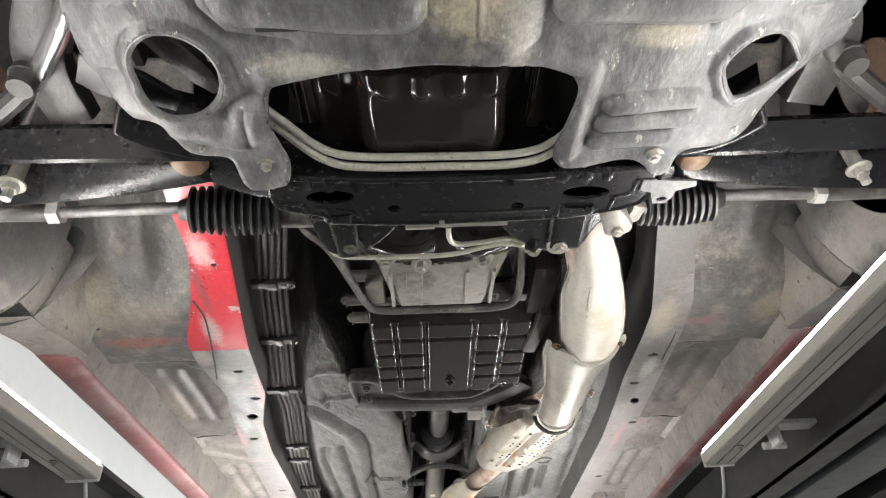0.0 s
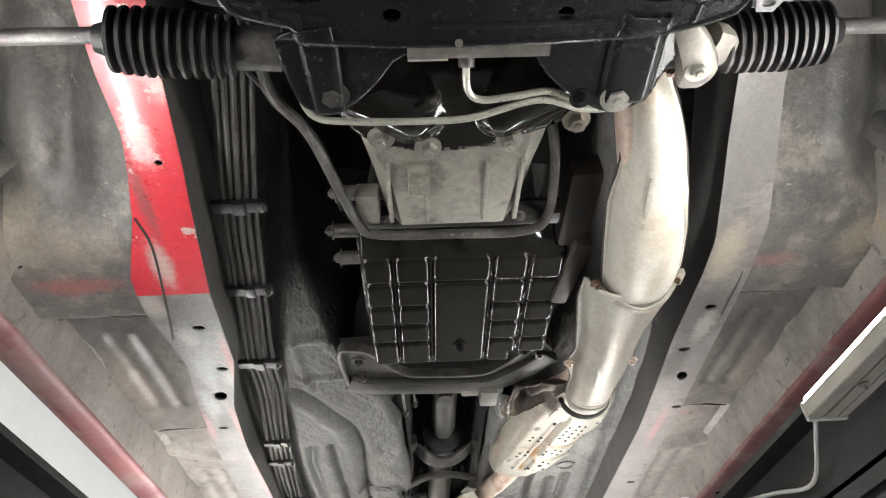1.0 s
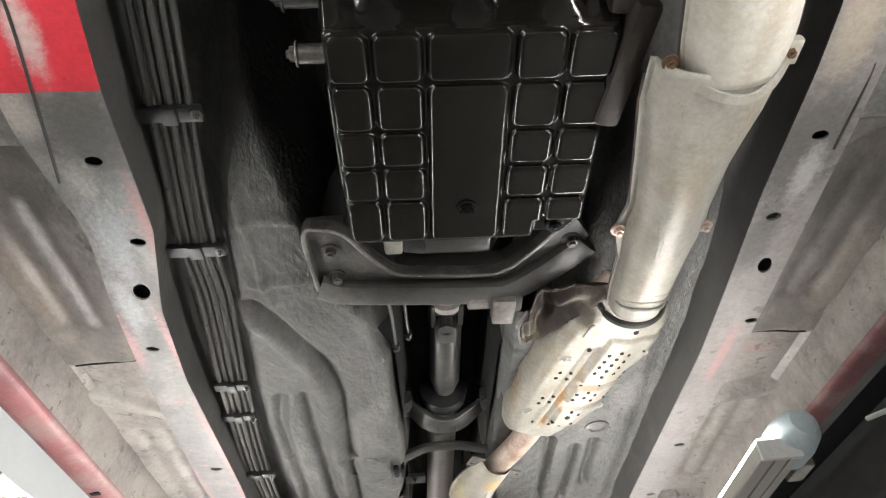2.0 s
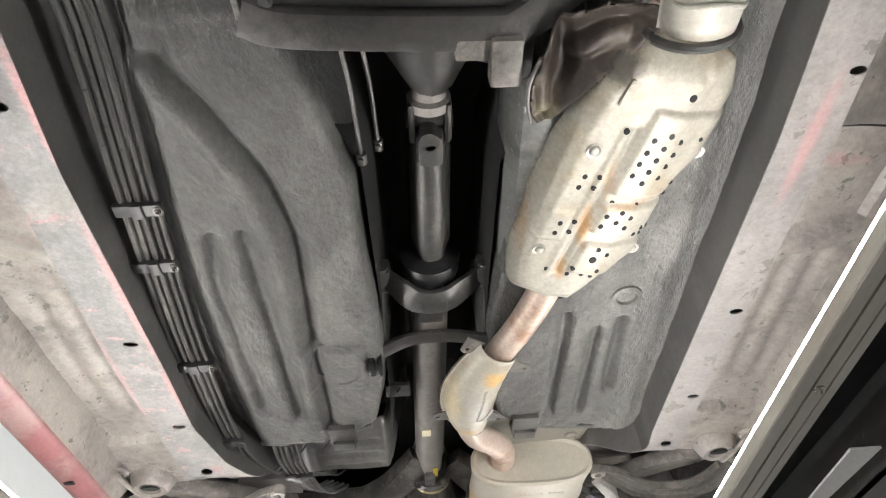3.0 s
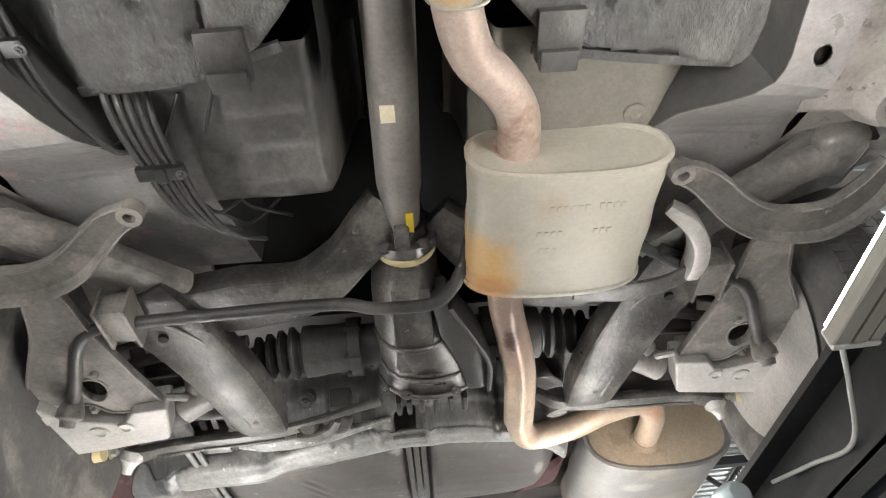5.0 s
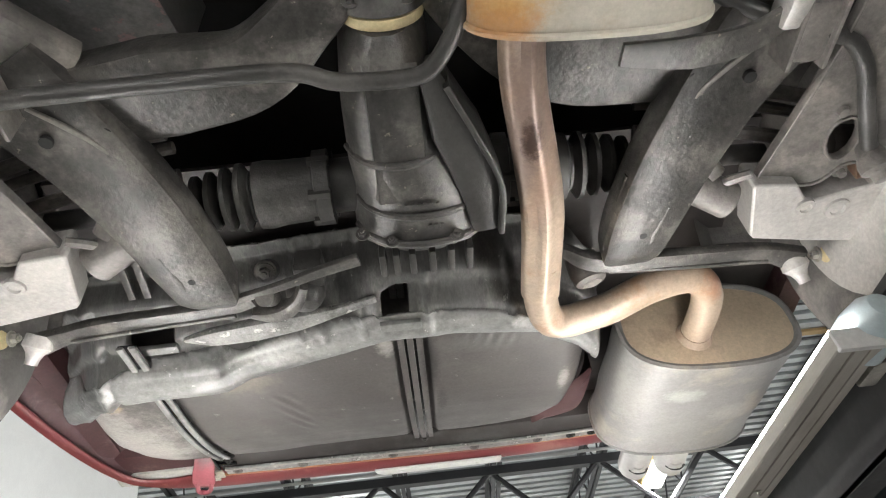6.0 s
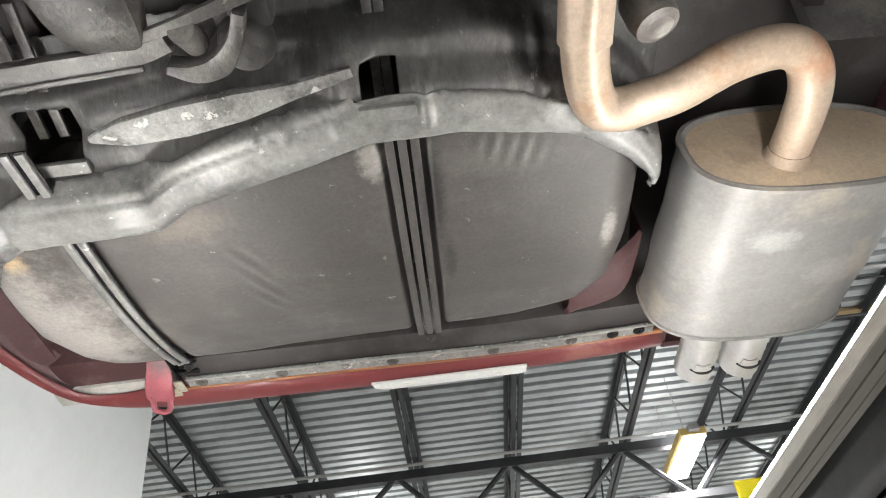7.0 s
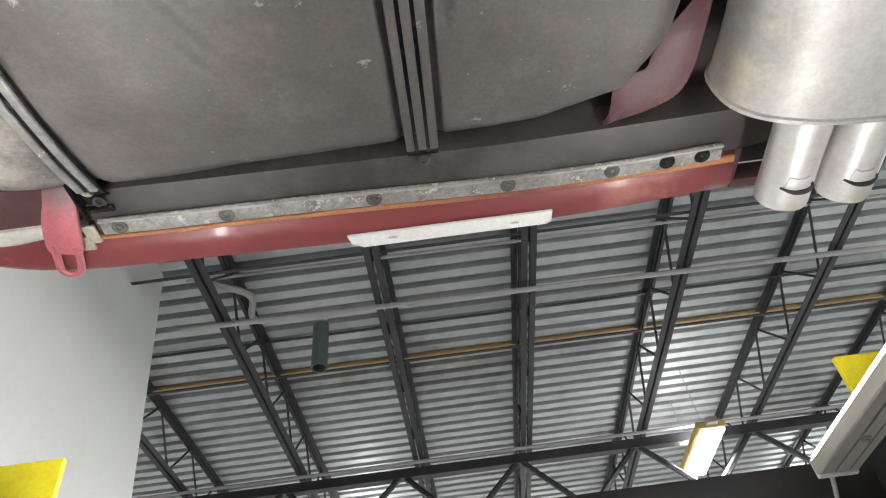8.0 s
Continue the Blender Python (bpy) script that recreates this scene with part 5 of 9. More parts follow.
def tray_z(X, Y):
    z = 2.142 - 0.0 * X + 0.05 * step(0.3, 0.48, np.abs(X)) ** 1.0
    z = z - 0.02 * (near(X, Y, [(-0.20, 0.652), (-0.05, 0.662)], 0.026, 0.35) + near(X, Y, [(0.125, 0.658), (0.26, 0.656)], 0.026, 0.35))
    for y, x0, x1 in ((0.79, 0.185, 0.27), (0.817, 0.18, 0.27), (0.845, 0.175, 0.25)):
        z = z - 0.013 * near(X, Y, [(x0, y), (x1, y - 0.006)], 0.0125, 0.45)
    z = z + 0.008 * near(X, Y, [(-0.33, 0.80), (-0.25, 0.80), (-0.21, 0.77)], 0.02)
    z = z - 0.008 * near(X, Y, [(-0.19, 0.74), (-0.1, 0.722), (0.1, 0.724), (0.15, 0.742), (0.145, 0.86)], 0.016)
    for rg in TRAY_HOLES:
        z = z - 0.008 * near(X, Y, rg + rg[:1], 0.012)
    z = z - 0.012 * step(0.86, 0.89, Y)
    for pts in ([(-0.44, 0.655), (-0.35, 0.66), (-0.3, 0.645)], [(0.44, 0.66), (0.385, 0.69), (0.36, 0.685)], [(0.44, 0.72), (0.405, 0.735)], [(-0.24, 0.6), (-0.24, 0.66), (-0.22, 0.69), (-0.16, 0.7)], [(0.3, 0.6), (0.3, 0.645), (0.26, 0.69)]):
        z = z + 0.005 * near(X, Y, pts, 0.007)
    z = z + 0.006 * near(X, Y, [(-0.19, 0.79), (-0.225, 0.79), (-0.23, 0.83)], 0.008) - 0.01 * near(X, Y, [(0.06, 0.6), (0.06, 0.69)], 0.03, 0.4)
    z = z - 0.012 * near(X, Y, [(-0.35, 0.765), (-0.29, 0.8), (-0.24, 0.815), (-0.215, 0.80)], 0.03, 0.5) + 0.006 * near(X, Y, [(-0.42, 0.5), (-0.4, 0.62), (-0.36, 0.66)], 0.03)
    return z + 0.0035 * rough_noise(X, Y, 14, 3)


sheet("splash_guard", -0.48, 0.48, 0.30, 0.93, 0.003, tray_z, M_TRAY, car, "scuffed grey plastic engine splash guard", rings=[round_ring(TRAY), TRAY_HOLES[0], round_ring(TRAY_HOLES[1])], thick=0.0035)
for x, y, r in ((-0.217, 0.868, 0.0075), (0.251, 0.872, 0.0085), (-0.285, 0.838, 0.004), (0.34, 0.838, 0.004)):
    bm = bmesh.new()
    bolt(bm, (x, y, float(tray_z(np.array([x]), np.array([y]))[0])), r=r, h=0.007)
    part("guard_bolt", bm, M_ZINC, car)
for ring, r in ((round_ring(TRAY), 0.0032), (TRAY_HOLES[0], 0.0045), (round_ring(TRAY_HOLES[1]), 0.0045)):
    bm = bmesh.new()
    tube(bm, [(x, y, float(tray_z(np.array([x]), np.array([y]))[0]) + 0.001) for x, y in ring + ring[:1]], r, 8, 1)
    part("guard_rim", bm, M_TRAY, car)
bm = bmesh.new()
bar(bm, [(-0.39, 0.742, 2.165), (-0.365, 0.755, 2.16), (-0.335, 0.765, 2.158), (-0.30, 0.79, 2.16)], [0.04, 0.045, 0.04, 0.02], 0.01, 5, 0.4)
part("torn_shroud", bm, M_RUBBER, car, "torn black plastic shroud edge")
bm = bmesh.new()
bar(bm, [(-0.33, 0.72, 2.2), (-0.3, 0.745, 2.19), (-0.275, 0.775, 2.185), (-0.265, 0.8, 2.19)], [0.02, 0.03, 0.026, 0.012], 0.004, 5, 0.4)
part("torn_bracket", bm, M_GREYSTEEL, car, "bent dark steel bracket behind the guard")
bm = bmesh.new()
tube(bm, [(-0.262, 0.72, 2.26), (-0.266, 0.75, 2.22), (-0.255, 0.77, 2.21), (-0.235, 0.79, 2.22)], 0.0035, 8)
cyl(bm, (-0.268, 0.752, 2.222), (-0.262, 0.768, 2.205), 0.008)
part("sensor_lead", bm, M_LINE, car)
bm = bmesh.new()
box(bm, (0.335, 0.74, 2.3), (0.08, 0.05, 0.06), m=pose(0, 0, 0, 20, 0, 30), bev=0.01)
part("inner_bracket", bm, M_MAROON, car, "dusty maroon bracket behind the guard")
bm = bmesh.new()
tube(bm, [(0.3, 0.745, 2.22), (0.31, 0.76, 2.2), (0.322, 0.75, 2.22)], 0.003, 8)
part("wire", bm, M_ZINC, car)
# shadow slots below the raised pads, laid on as near-black strips
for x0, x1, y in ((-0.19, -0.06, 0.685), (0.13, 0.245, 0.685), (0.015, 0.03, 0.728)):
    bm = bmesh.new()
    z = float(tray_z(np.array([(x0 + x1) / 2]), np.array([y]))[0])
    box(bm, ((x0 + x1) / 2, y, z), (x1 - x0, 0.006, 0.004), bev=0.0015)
    part("guard_slot_shade", bm, M_DARK, car)

# engine block, near-black to hold the shade of the bay, and sump
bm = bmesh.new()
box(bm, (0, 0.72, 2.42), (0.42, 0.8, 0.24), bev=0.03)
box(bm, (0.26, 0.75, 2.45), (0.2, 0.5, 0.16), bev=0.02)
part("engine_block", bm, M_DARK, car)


def sump_z(X, Y):
    deep = step(-0.13, -0.082, X) * (1 - step(0.052, 0.10, X)) * step(0.725, 0.785, Y) * (1 - step(0.88, 0.91, Y))
    shal = step(-0.19, -0.15, X) * (1 - step(0.10, 0.125, X)) * step(0.69, 0.75, Y) * (1 - step(0.93, 0.955, Y))
    z = 2.29 - 0.075 * shal - 0.05 * deep + 0.0025 * rough_noise(X, Y, 30, 2)
    for x in (-0.07, -0.03, 0.01, 0.05):
        z = z - 0.007 * near(X, Y, [(x, 0.762), (x, 0.785)], 0.015)
    return z


sheet("sump", -0.2, 0.13, 0.64, 0.96, 0.004, sump_z, M_GLOSS, car, "glossy black oil sump")
bm = bmesh.new()
bolt(bm, (-0.155, 0.868, 2.245), d=(-0.3, -0.2, -1), r=0.009, h=0.012)
part("drain_plug", bm, M_ZINC, car)
for dy, dz, r in ((0.006, 0, 0.0052), (-0.008, 0.004, 0.005)):
    bm = bmesh.new()
    tube(bm, [(-0.26, 0.80 + dy, 2.2), (-0.2, 0.83 + dy, 2.165 + dz), (-0.155, 0.868 + dy, 2.152 + dz), (-0.11, 0.884 + dy, 2.15 + dz), (0.0, 0.888 + dy, 2.15 + dz), (0.09, 0.886 + dy, 2.15 + dz), (0.135, 0.868 + dy, 2.155 + dz), (0.18, 0.84 + dy, 2.19)], r, 10)
    part("cooler_tube", bm, M_PALE, car, "pale plated cooler tube")

# front crossmember
XM = [(-0.222, 0.893), (-0.1, 0.905), (0.1, 0.907), (0.258, 0.895), (0.266, 0.93), (0.255, 0.962), (0.205, 0.978), (0.16, 0.985), (0.0, 0.99), (-0.13, 0.985), (-0.165, 0.966), (-0.205, 0.955), (-0.222, 0.94)]
cross = bmesh.new()
plate(cross, XM, [ell(-0.15, 0.932, 0.031, 0.0125, 18), ell(0.18, 0.938, 0.031, 0.0125, 18), ell(-0.07, 0.958, 0.0085, 0.007, 14), ell(0.093, 0.96, 0.0085, 0.007, 14)], 2.138, 2.143)
loft(cross, [[V((x, y, 2.141)), V((x, y, 2.24))] for x, y in XM + XM[:1]], closed=False)
xm = part("front_crossmember", cross, M_SATIN, car, "satin black front crossmember with oval holes", sharp=0.45)
bm = bmesh.new()
tube(bm, [(x, y, 2.1405) for x, y in XM + XM[:1]], 0.0045, 8, 2)
part("crossmember_edge", bm, M_SATIN, xm)
# near-black lid that puts shade behind the oval holes
bm = bmesh.new()
box(bm, (0.02, 0.94, 2.235), (0.46, 0.07, 0.01))
part("crossmember_top", bm, M_DARK, xm, flat=True)
for x, y in ((-0.115, 0.917), (-0.065, 0.912), (-0.01, 0.911), (0.08, 0.913), (-0.15, 0.912)):
    bm = bmesh.new()
    bolt(bm, (x, y, 2.138), r=0.0055, h=0.004)
    part("crossmember_bolt", bm, M_SATIN, xm)
for x0, x1 in ((0.135, 0.155), (0.165, 0.185), (0.195, 0.21), (-0.2, -0.19), (-0.178, -0.17)):
    bm = bmesh.new()
    box(bm, ((x0 + x1) / 2, 0.906, 2.145), (x1 - x0, 0.02, 0.022), bev=0.007)
    part("lug", bm, M_SATIN, xm)


# rear flange of the crossmember: two lobes with pressed steps and an open middle
def lobe_z(X, Y):
    z = 2.146 + 0.014 * np.clip((Y - np.interp(X, [-0.19, -0.12, 0.1, 0.16, 0.24], [0.978, 0.986, 0.988, 0.982, 0.965])) / 0.011, 0, 1)
    z = z - 0.006 * np.clip((X + 0.161 - 0.06 * (Y - 1.01)) / 0.004, 0, 1) * np.clip((-0.127 - X) / 0.004, 0, 1)
    z = z - 0.009 * np.clip((X - 0.148) / 0.006, 0, 1) * np.clip((0.199 - X) / 0.006, 0, 1) * np.clip((1.075 - Y) / 0.006, 0, 1)
    return z + 0.006 * np.clip((X - 0.2) / 0.03, 0, 1)


LOBES = [(-0.192, 0.962), (0.236, 0.962), (0.246, 0.985), (0.222, 1.02), (0.208, 1.047), (0.2, 1.078), (0.166, 1.092), (0.141, 1.083), (0.094, 1.048), (0.074, 1.015), (0.06, 1.008), (-0.05, 1.008), (-0.07, 1.015), (-0.092, 1.048), (-0.125, 1.078), (-0.162, 1.079), (-0.176, 1.066), (-0.184, 1.015)]
lobes = round_ring(LOBES)
sheet("crossmember_flange", -0.2, 0.25, 0.96, 1.096, 0.0022, lobe_z, M_SATIN, car, "satin black pressed flange with stepped ribs", rings=[lobes], thick=0.005)
bm = bmesh.new()
tube(bm, [(x, y, float(lobe_z(np.array([x]), np.array([y]))[0]) + 0.002) for x, y in lobes + lobes[:1] if y > 1.0], 0.0028, 8, 1)
part("flange_rim", bm, M_SATIN, xm)
for x, y, r, m_ in ((0.166, 1.066, 0.012, M_ZINC), (-0.138, 1.058, 0.012, M_GREYSTEEL), (0.128, 1.07, 0.008, M_SATIN)):
    bm = bmesh.new()
    bolt(bm, (x, y, 2.15 if x > 0.15 else 2.156), r=r, h=0.008)
    part("flange_bolt", bm, m_, xm)
for pts in ([(-0.213, 0.94), (-0.194, 0.945), (-0.186, 0.949), (-0.185, 0.962)], [(-0.173, 0.951), (-0.161, 0.954), (-0.157, 0.959), (-0.156, 0.97)], [(-0.146, 0.957), (-0.128, 0.961), (-0.124, 0.966)], [(-0.036, 0.969), (0.045, 0.97), (0.137, 0.968)], [(0.143, 0.986), (0.146, 0.978), (0.151, 0.966)], [(0.182, 0.984), (0.184, 0.962)], [(0.217, 0.972), (0.219, 0.953)], [(0.218, 0.948), (0.234, 0.944), (0.241, 0.936), (0.243, 0.915)]):
    bm = bmesh.new()
    bar(bm, [(x, y, 2.1385) for x, y in pts], 0.0065, 0.005, 4, 0.9)
    part("pressed_ridge", bm, M_SATIN, xm)
bm = bmesh.new()
plate(bm, [(0.25, 0.915), (0.32, 0.92), (0.323, 0.929), (0.298, 0.938), (0.297, 0.95), (0.29, 0.962), (0.274, 0.962), (0.266, 0.94), (0.25, 0.935)], [ell(0.283, 0.953, 0.007, 0.004, 12)], 2.136, 2.139)
part("guard_tab", bm, M_TRAY, car, "pale plastic tab of the splash guard")
bm = bmesh.new()
bar(bm, [(-0.057, 1.0, 2.15), (0.0, 1.001, 2.15), (0.085, 1.001, 2.15)], 0.02, 0.008, 3)
bolt(bm, (-0.007, 0.988, 2.146), r=0.008, h=0.006)
gs = part("grey_strip", bm, M_ARM, car, "dusty grey strip behind the crossmember")
bm = bmesh.new()
box(bm, (-0.037, 1.0115, 2.147), (0.04, 0.002, 0.004))
part("strip_lip", bm, M_LIGHTSTEEL, gs)

for sg, bx, tx in ((-1, -0.30, -0.362), (1, 0.335, 0.394)):
    arm = empty("control_arm", "", "")
    arm.parent = car
    off = 0.018 if sg > 0 else 0.0
    front = smooth_path([(sg * 0.24, 0.885 + off, 2.16), (sg * 0.30, 0.874 + off, 2.152), (sg * 0.40, 0.87 + off, 2.15), (sg * 0.55, 0.867 + off, 2.15), (sg * 0.72, 0.866 + off, 2.15)], 5)
    rear = smooth_path([(sg * 0.296, 0.906 + off, 2.152), (sg * 0.36, 0.916 + off, 2.15), (sg * 0.45, 0.927 + off, 2.148), (sg * 0.57, 0.936 + off, 2.148), (sg * 0.72, 0.94 + off, 2.148)], 5)
    for nm, line, lean in (("front_flange", front, -0.022), ("rear_flange", rear, -0.03)):
        bm = bmesh.new()
        loft(bm, [[q + V((0, 0.004, 0.003)), q, q + V((0, -0.004, 0.002)), q + V((0, lean * 0.4, 0.012)), q + V((0, lean, 0.035)), q + V((0, lean + 0.006, 0.05))] for q in line], closed=False)
        fl = part(nm, bm, M_SATIN, arm, "black pressed steel arm flange")
        th3 = fl.modifiers.new("thickness", "SOLIDIFY")
        th3.thickness = 0.003
    bm = bmesh.new()
    bar(bm, [(sg * 0.20, 0.915 + off, 2.20), (sg * 0.3, 0.892 + off, 2.195), (sg * 0.45, 0.89 + off, 2.195), (sg * 0.72, 0.89 + off, 2.195)], [0.05, 0.05, 0.07, 0.075], 0.012, 6, 0.4)
    part("arm_web", bm, M_SATIN, arm)
    bm = bmesh.new()
    bar(bm, [(sg * 0.19, 0.935, 2.185), (sg * 0.24, 0.925, 2.18), (sg * 0.29, 0.905 + off, 2.178), (sg * 0.33, 0.9 + off, 2.18)], [0.07, 0.075, 0.055, 0.04], 0.03, 6, 0.5)
    part("arm_root", bm, M_SATIN, arm)
    bm = bmesh.new()
    loft(bm, [[q, q + V((0, -0.004, 0.003)), q + V((-sg * 0.004, -0.02, 0.03)), q + V((-sg * 0.01, -0.045, 0.06))] for q in smooth_path([(sg * 0.385, 0.826 + off * 0.8, 2.152), (sg * 0.355, 0.846 + off, 2.15), (sg * 0.32, 0.861 + off, 2.149), (sg * 0.28, 0.873 + off * 0.7, 2.149), (sg * 0.235, 0.882 + off * 0.4, 2.15)], 5)], closed=False)
    ab = part("arm_brace", bm, M_SATIN, arm)
    th4 = ab.modifiers.new("thickness", "SOLIDIFY")
    th4.thickness = 0.003
    bm = bmesh.new()
    turned(bm, (sg * 0.318, 0.886 + off, 2.172), (0, 0, -1), [(0, 0.022), (0.012, 0.023), (0.018, 0.018), (0.022, 0.002)])
    part("bump_stop", bm, M_COPPER, arm, "orange-brown bump stop")
    bm = bmesh.new()
    bolt(bm, (sg * 0.525, 0.888 + off, 2.137), r=0.010, h=0.012)
    cyl(bm, (sg * 0.525, 0.888 + off, 2.19), (sg * 0.525, 0.888 + off, 2.137), 0.009, seg=14)
    cyl(bm, (sg * 0.525, 0.888 + off, 2.126), (sg * 0.525, 0.888 + off, 2.112), 0.006, seg=10)
    part("joint_bolt", bm, M_ZINC, arm, "plated ball joint bolt")
    rod = empty("tie_rod", "", "")
    rod.parent = car
    y0 = 1.002 if sg < 0 else 1.012
    bm = bmesh.new()
    prof = [(0, 0.02)]
    x0 = 0.235 if sg < 0 else 0.282
    ln = abs(tx) - x0
    for k in range(11):
        prof += [(ln * (k + 0.05) / 11, 0.026), (ln * (k + 0.3) / 11, 0.0365 - 0.0008 * abs(k - 6)), (ln * (k + 0.6) / 11, 0.0365 - 0.0008 * abs(k - 6)), (ln * (k + 0.85) / 11, 0.026)]
    prof += [(ln, 0.018), (ln + 0.012, 0.014)]
    turned(bm, (sg * x0, y0 + 0.022, 2.195), (sg * 0.13, -0.018, -0.006), prof, 24)
    part("bellows", bm, M_RUBBER, rod, "ribbed black rubber bellows")
    bm = bmesh.new()
    cyl(bm, (sg * 0.19, y0 + 0.026, 2.197), (sg * (x0 + 0.001), y0 + 0.022, 2.195), 0.023)
    part("rack_end", bm, M_GREYSTEEL, rod)
    if sg > 0:
        bm = bmesh.new()
        bar(bm, [(0.215, 0.985, 2.168), (0.235, 1.01, 2.164), (0.25, 1.04, 2.168), (0.252, 1.065, 2.178)], [0.022, 0.036, 0.042, 0.03], [0.02, 0.03, 0.032, 0.024], 5, 0.6)
        bar(bm, [(0.255, 1.02, 2.175), (0.272, 1.025, 2.18), (0.285, 1.03, 2.185)], [0.05, 0.045, 0.03], 0.03, 4, 0.7)
        lug = part("rack_clamp", bm, M_ALU, rod, "pale cast clamp on the steering rack")
        bm = bmesh.new()
        bolt(bm, (0.245, 1.035, 2.152), r=0.009, h=0.008)
        part("clamp_bolt", bm, M_ZINC, lug)
    bm = bmesh.new()
    cyl(bm, (tx - sg * 0.02, y0, 2.19), (sg * 0.54, y0 - 0.002, 2.186), 0.0085)
    cyl(bm, (sg * 0.54, y0 - 0.002, 2.186), (sg * 0.70, y0 - 0.01, 2.182), 0.012)
    part("rod", bm, M_GREYSTEEL, rod)
    bm = bmesh.new()
    cyl(bm, (sg * 0.532, y0 - 0.002, 2.186), (sg * 0.548, y0 - 0.002, 2.186), 0.0165, seg=6)
    part("lock_nut", bm, M_LIGHTSTEEL, rod)
    # suspension links and upright ahead of the arm
    bm = bmesh.new()
    tube(bm, [(sg * 0.56, 0.89, 2.235), (sg * 0.535, 0.864, 2.23), (sg * 0.47, 0.788, 2.22), (sg * 0.409, 0.716, 2.212), (sg * 0.36, 0.65, 2.205)], 0.0125, 12)
    part("radius_rod", bm, M_CHROME if sg < 0 else M_GREYSTEEL, car, "bare steel radius rod")
    bm = bmesh.new()
    bar(bm, [(sg * 0.44, 0.70, 2.28), (sg * 0.47, 0.78, 2.24), (sg * 0.46, 0.86, 2.22)], [0.05, 0.06, 0.055], 0.03, 6, 0.3)
    br = part("strut_bracket", bm, M_DUSTBLK, car)
    bm = bmesh.new()
    bolt(bm, (sg * 0.485, 0.79, 2.212), r=0.012, h=0.012)
    cyl(bm, (sg * 0.485, 0.79, 2.22), (sg * 0.485, 0.79, 2.19), 0.017, 0.014)
    part("bush_bolt", bm, M_DUSTBLK, br)
    bm = bmesh.new()
    tube(bm, [(sg * 0.42, 0.62, 2.3), (sg * 0.44, 0.76, 2.25), (sg * 0.56, 0.85, 2.2), (sg * 0.66, 0.9, 2.2)], 0.014, 10)
    part("stabiliser_end", bm, M_DUSTBLK, car)

# pale brake pipes behind the crossmember
for pts in ([(-0.185, 1.02, 2.19), (-0.176, 1.06, 2.172), (-0.163, 1.093, 2.166), (-0.12, 1.101, 2.165), (-0.04, 1.103, 2.165), (0.012, 1.101, 2.166), (0.085, 1.079, 2.166), (0.135, 1.094, 2.168), (0.17, 1.097, 2.175), (0.2, 1.08, 2.2)],
            [(0.004, 1.028, 2.175), (0.006, 1.062, 2.165), (0.022, 1.076, 2.165), (0.06, 1.073, 2.166), (0.095, 1.069, 2.167), (0.13, 1.084, 2.17), (0.165, 1.09, 2.18)]):
    bm = bmesh.new()
    tube(bm, pts, 0.004, 10, 8)
    part("hydraulic_pipe", bm, M_PALE, car, "pale plated hydraulic pipe")
bm = bmesh.new()
cyl(bm, (0.004, 1.005, 2.185), (0.004, 1.036, 2.168), 0.0085)
part("pipe_union", bm, M_GREYSTEEL, car)

# bell housing, cover plate, gearbox
bm = bmesh.new()
rings = []
for y, hw, zb in ((1.05, 0.15, 2.25), (1.12, 0.152, 2.225), (1.19, 0.13, 2.205), (1.24, 0.118, 2.207), (1.30, 0.108, 2.212), (1.34, 0.105, 2.225)):
    rings.append([V((-0.003 + hw * cx, y, zb + 0.16 * (1 - cz))) for cx, cz in ((-1, 0.0), (-1, 0.45), (-0.9, 0.8), (-0.7, 1), (-0.3, 1.0), (0.3, 1.0), (0.7, 1), (0.9, 0.8), (1, 0.45), (1, 0.0))])
loft(bm, rings)
bell = part("bell_housing", bm, M_ALU, car, "oily cast aluminium bell housing")
for x in (-0.09, -0.04, 0.04, 0.085):
    bm = bmesh.new()
    bar(bm, [(x, 1.2, 2.205), (x, 1.32, 2.218)], 0.006, 0.012)
    part("casting_rib", bm, M_ALU, bell)
bm = bmesh.new()
box(bm, (-0.05, 1.225, 2.2), (0.028, 0.05, 0.016), bev=0.006)
part("casting_boss", bm, M_ALU, bell)


def cover_z(X, Y):
    z = 2.207 + 0.05 * (1 - step(1.03, 1.12, Y))
    z = z - 0.02 * (near(X, Y, [(-0.12, 1.08), (-0.055, 1.125)], 0.042, 0.7) + near(X, Y, [(0.12, 1.075), (0.055, 1.125)], 0.038, 0.7))
    return z


COVER = [(-0.155, 1.02), (0.175, 1.02), (0.165, 1.11), (0.12, 1.145), (0.06, 1.165), (0.035, 1.178), (-0.04, 1.182), (-0.06, 1.178), (-0.11, 1.165), (-0.145, 1.12)]
sheet("cover_plate", -0.16, 0.18, 1.02, 1.19, 0.004, cover_z, M_GLOSS, car, "black pressed flywheel cover plate", rings=[round_ring(COVER)], thick=0.004)
for x, y in ((-0.094, 1.156), (-0.037, 1.174), (0.064, 1.165), (0.143, 1.137)):
    bm = bmesh.new()
    bolt(bm, (x, y, 2.203), r=0.011, h=0.014)
    part("cover_bolt", bm, M_ZINC, car, "plated hexagon bolt")
bm = bmesh.new()
rings = []
for y, hw, zb in ((1.3, 0.12, 2.27), (1.5, 0.16, 2.3), (1.8, 0.13, 2.32), (2.05, 0.07, 2.36), (2.1, 0.045, 2.38)):
    rings.append([V((0.005 + hw * math.cos(t), y, zb + 0.1 + 0.1 * math.sin(t))) for t in [k * math.tau / 16 for k in range(16)]])
loft(bm, rings)
part("gearbox", bm, M_DUSTBLK, car)
bm = bmesh.new()
box(bm, (0.008, 1.362, 2.262), (0.31, 0.024, 0.03), bev=0.004)
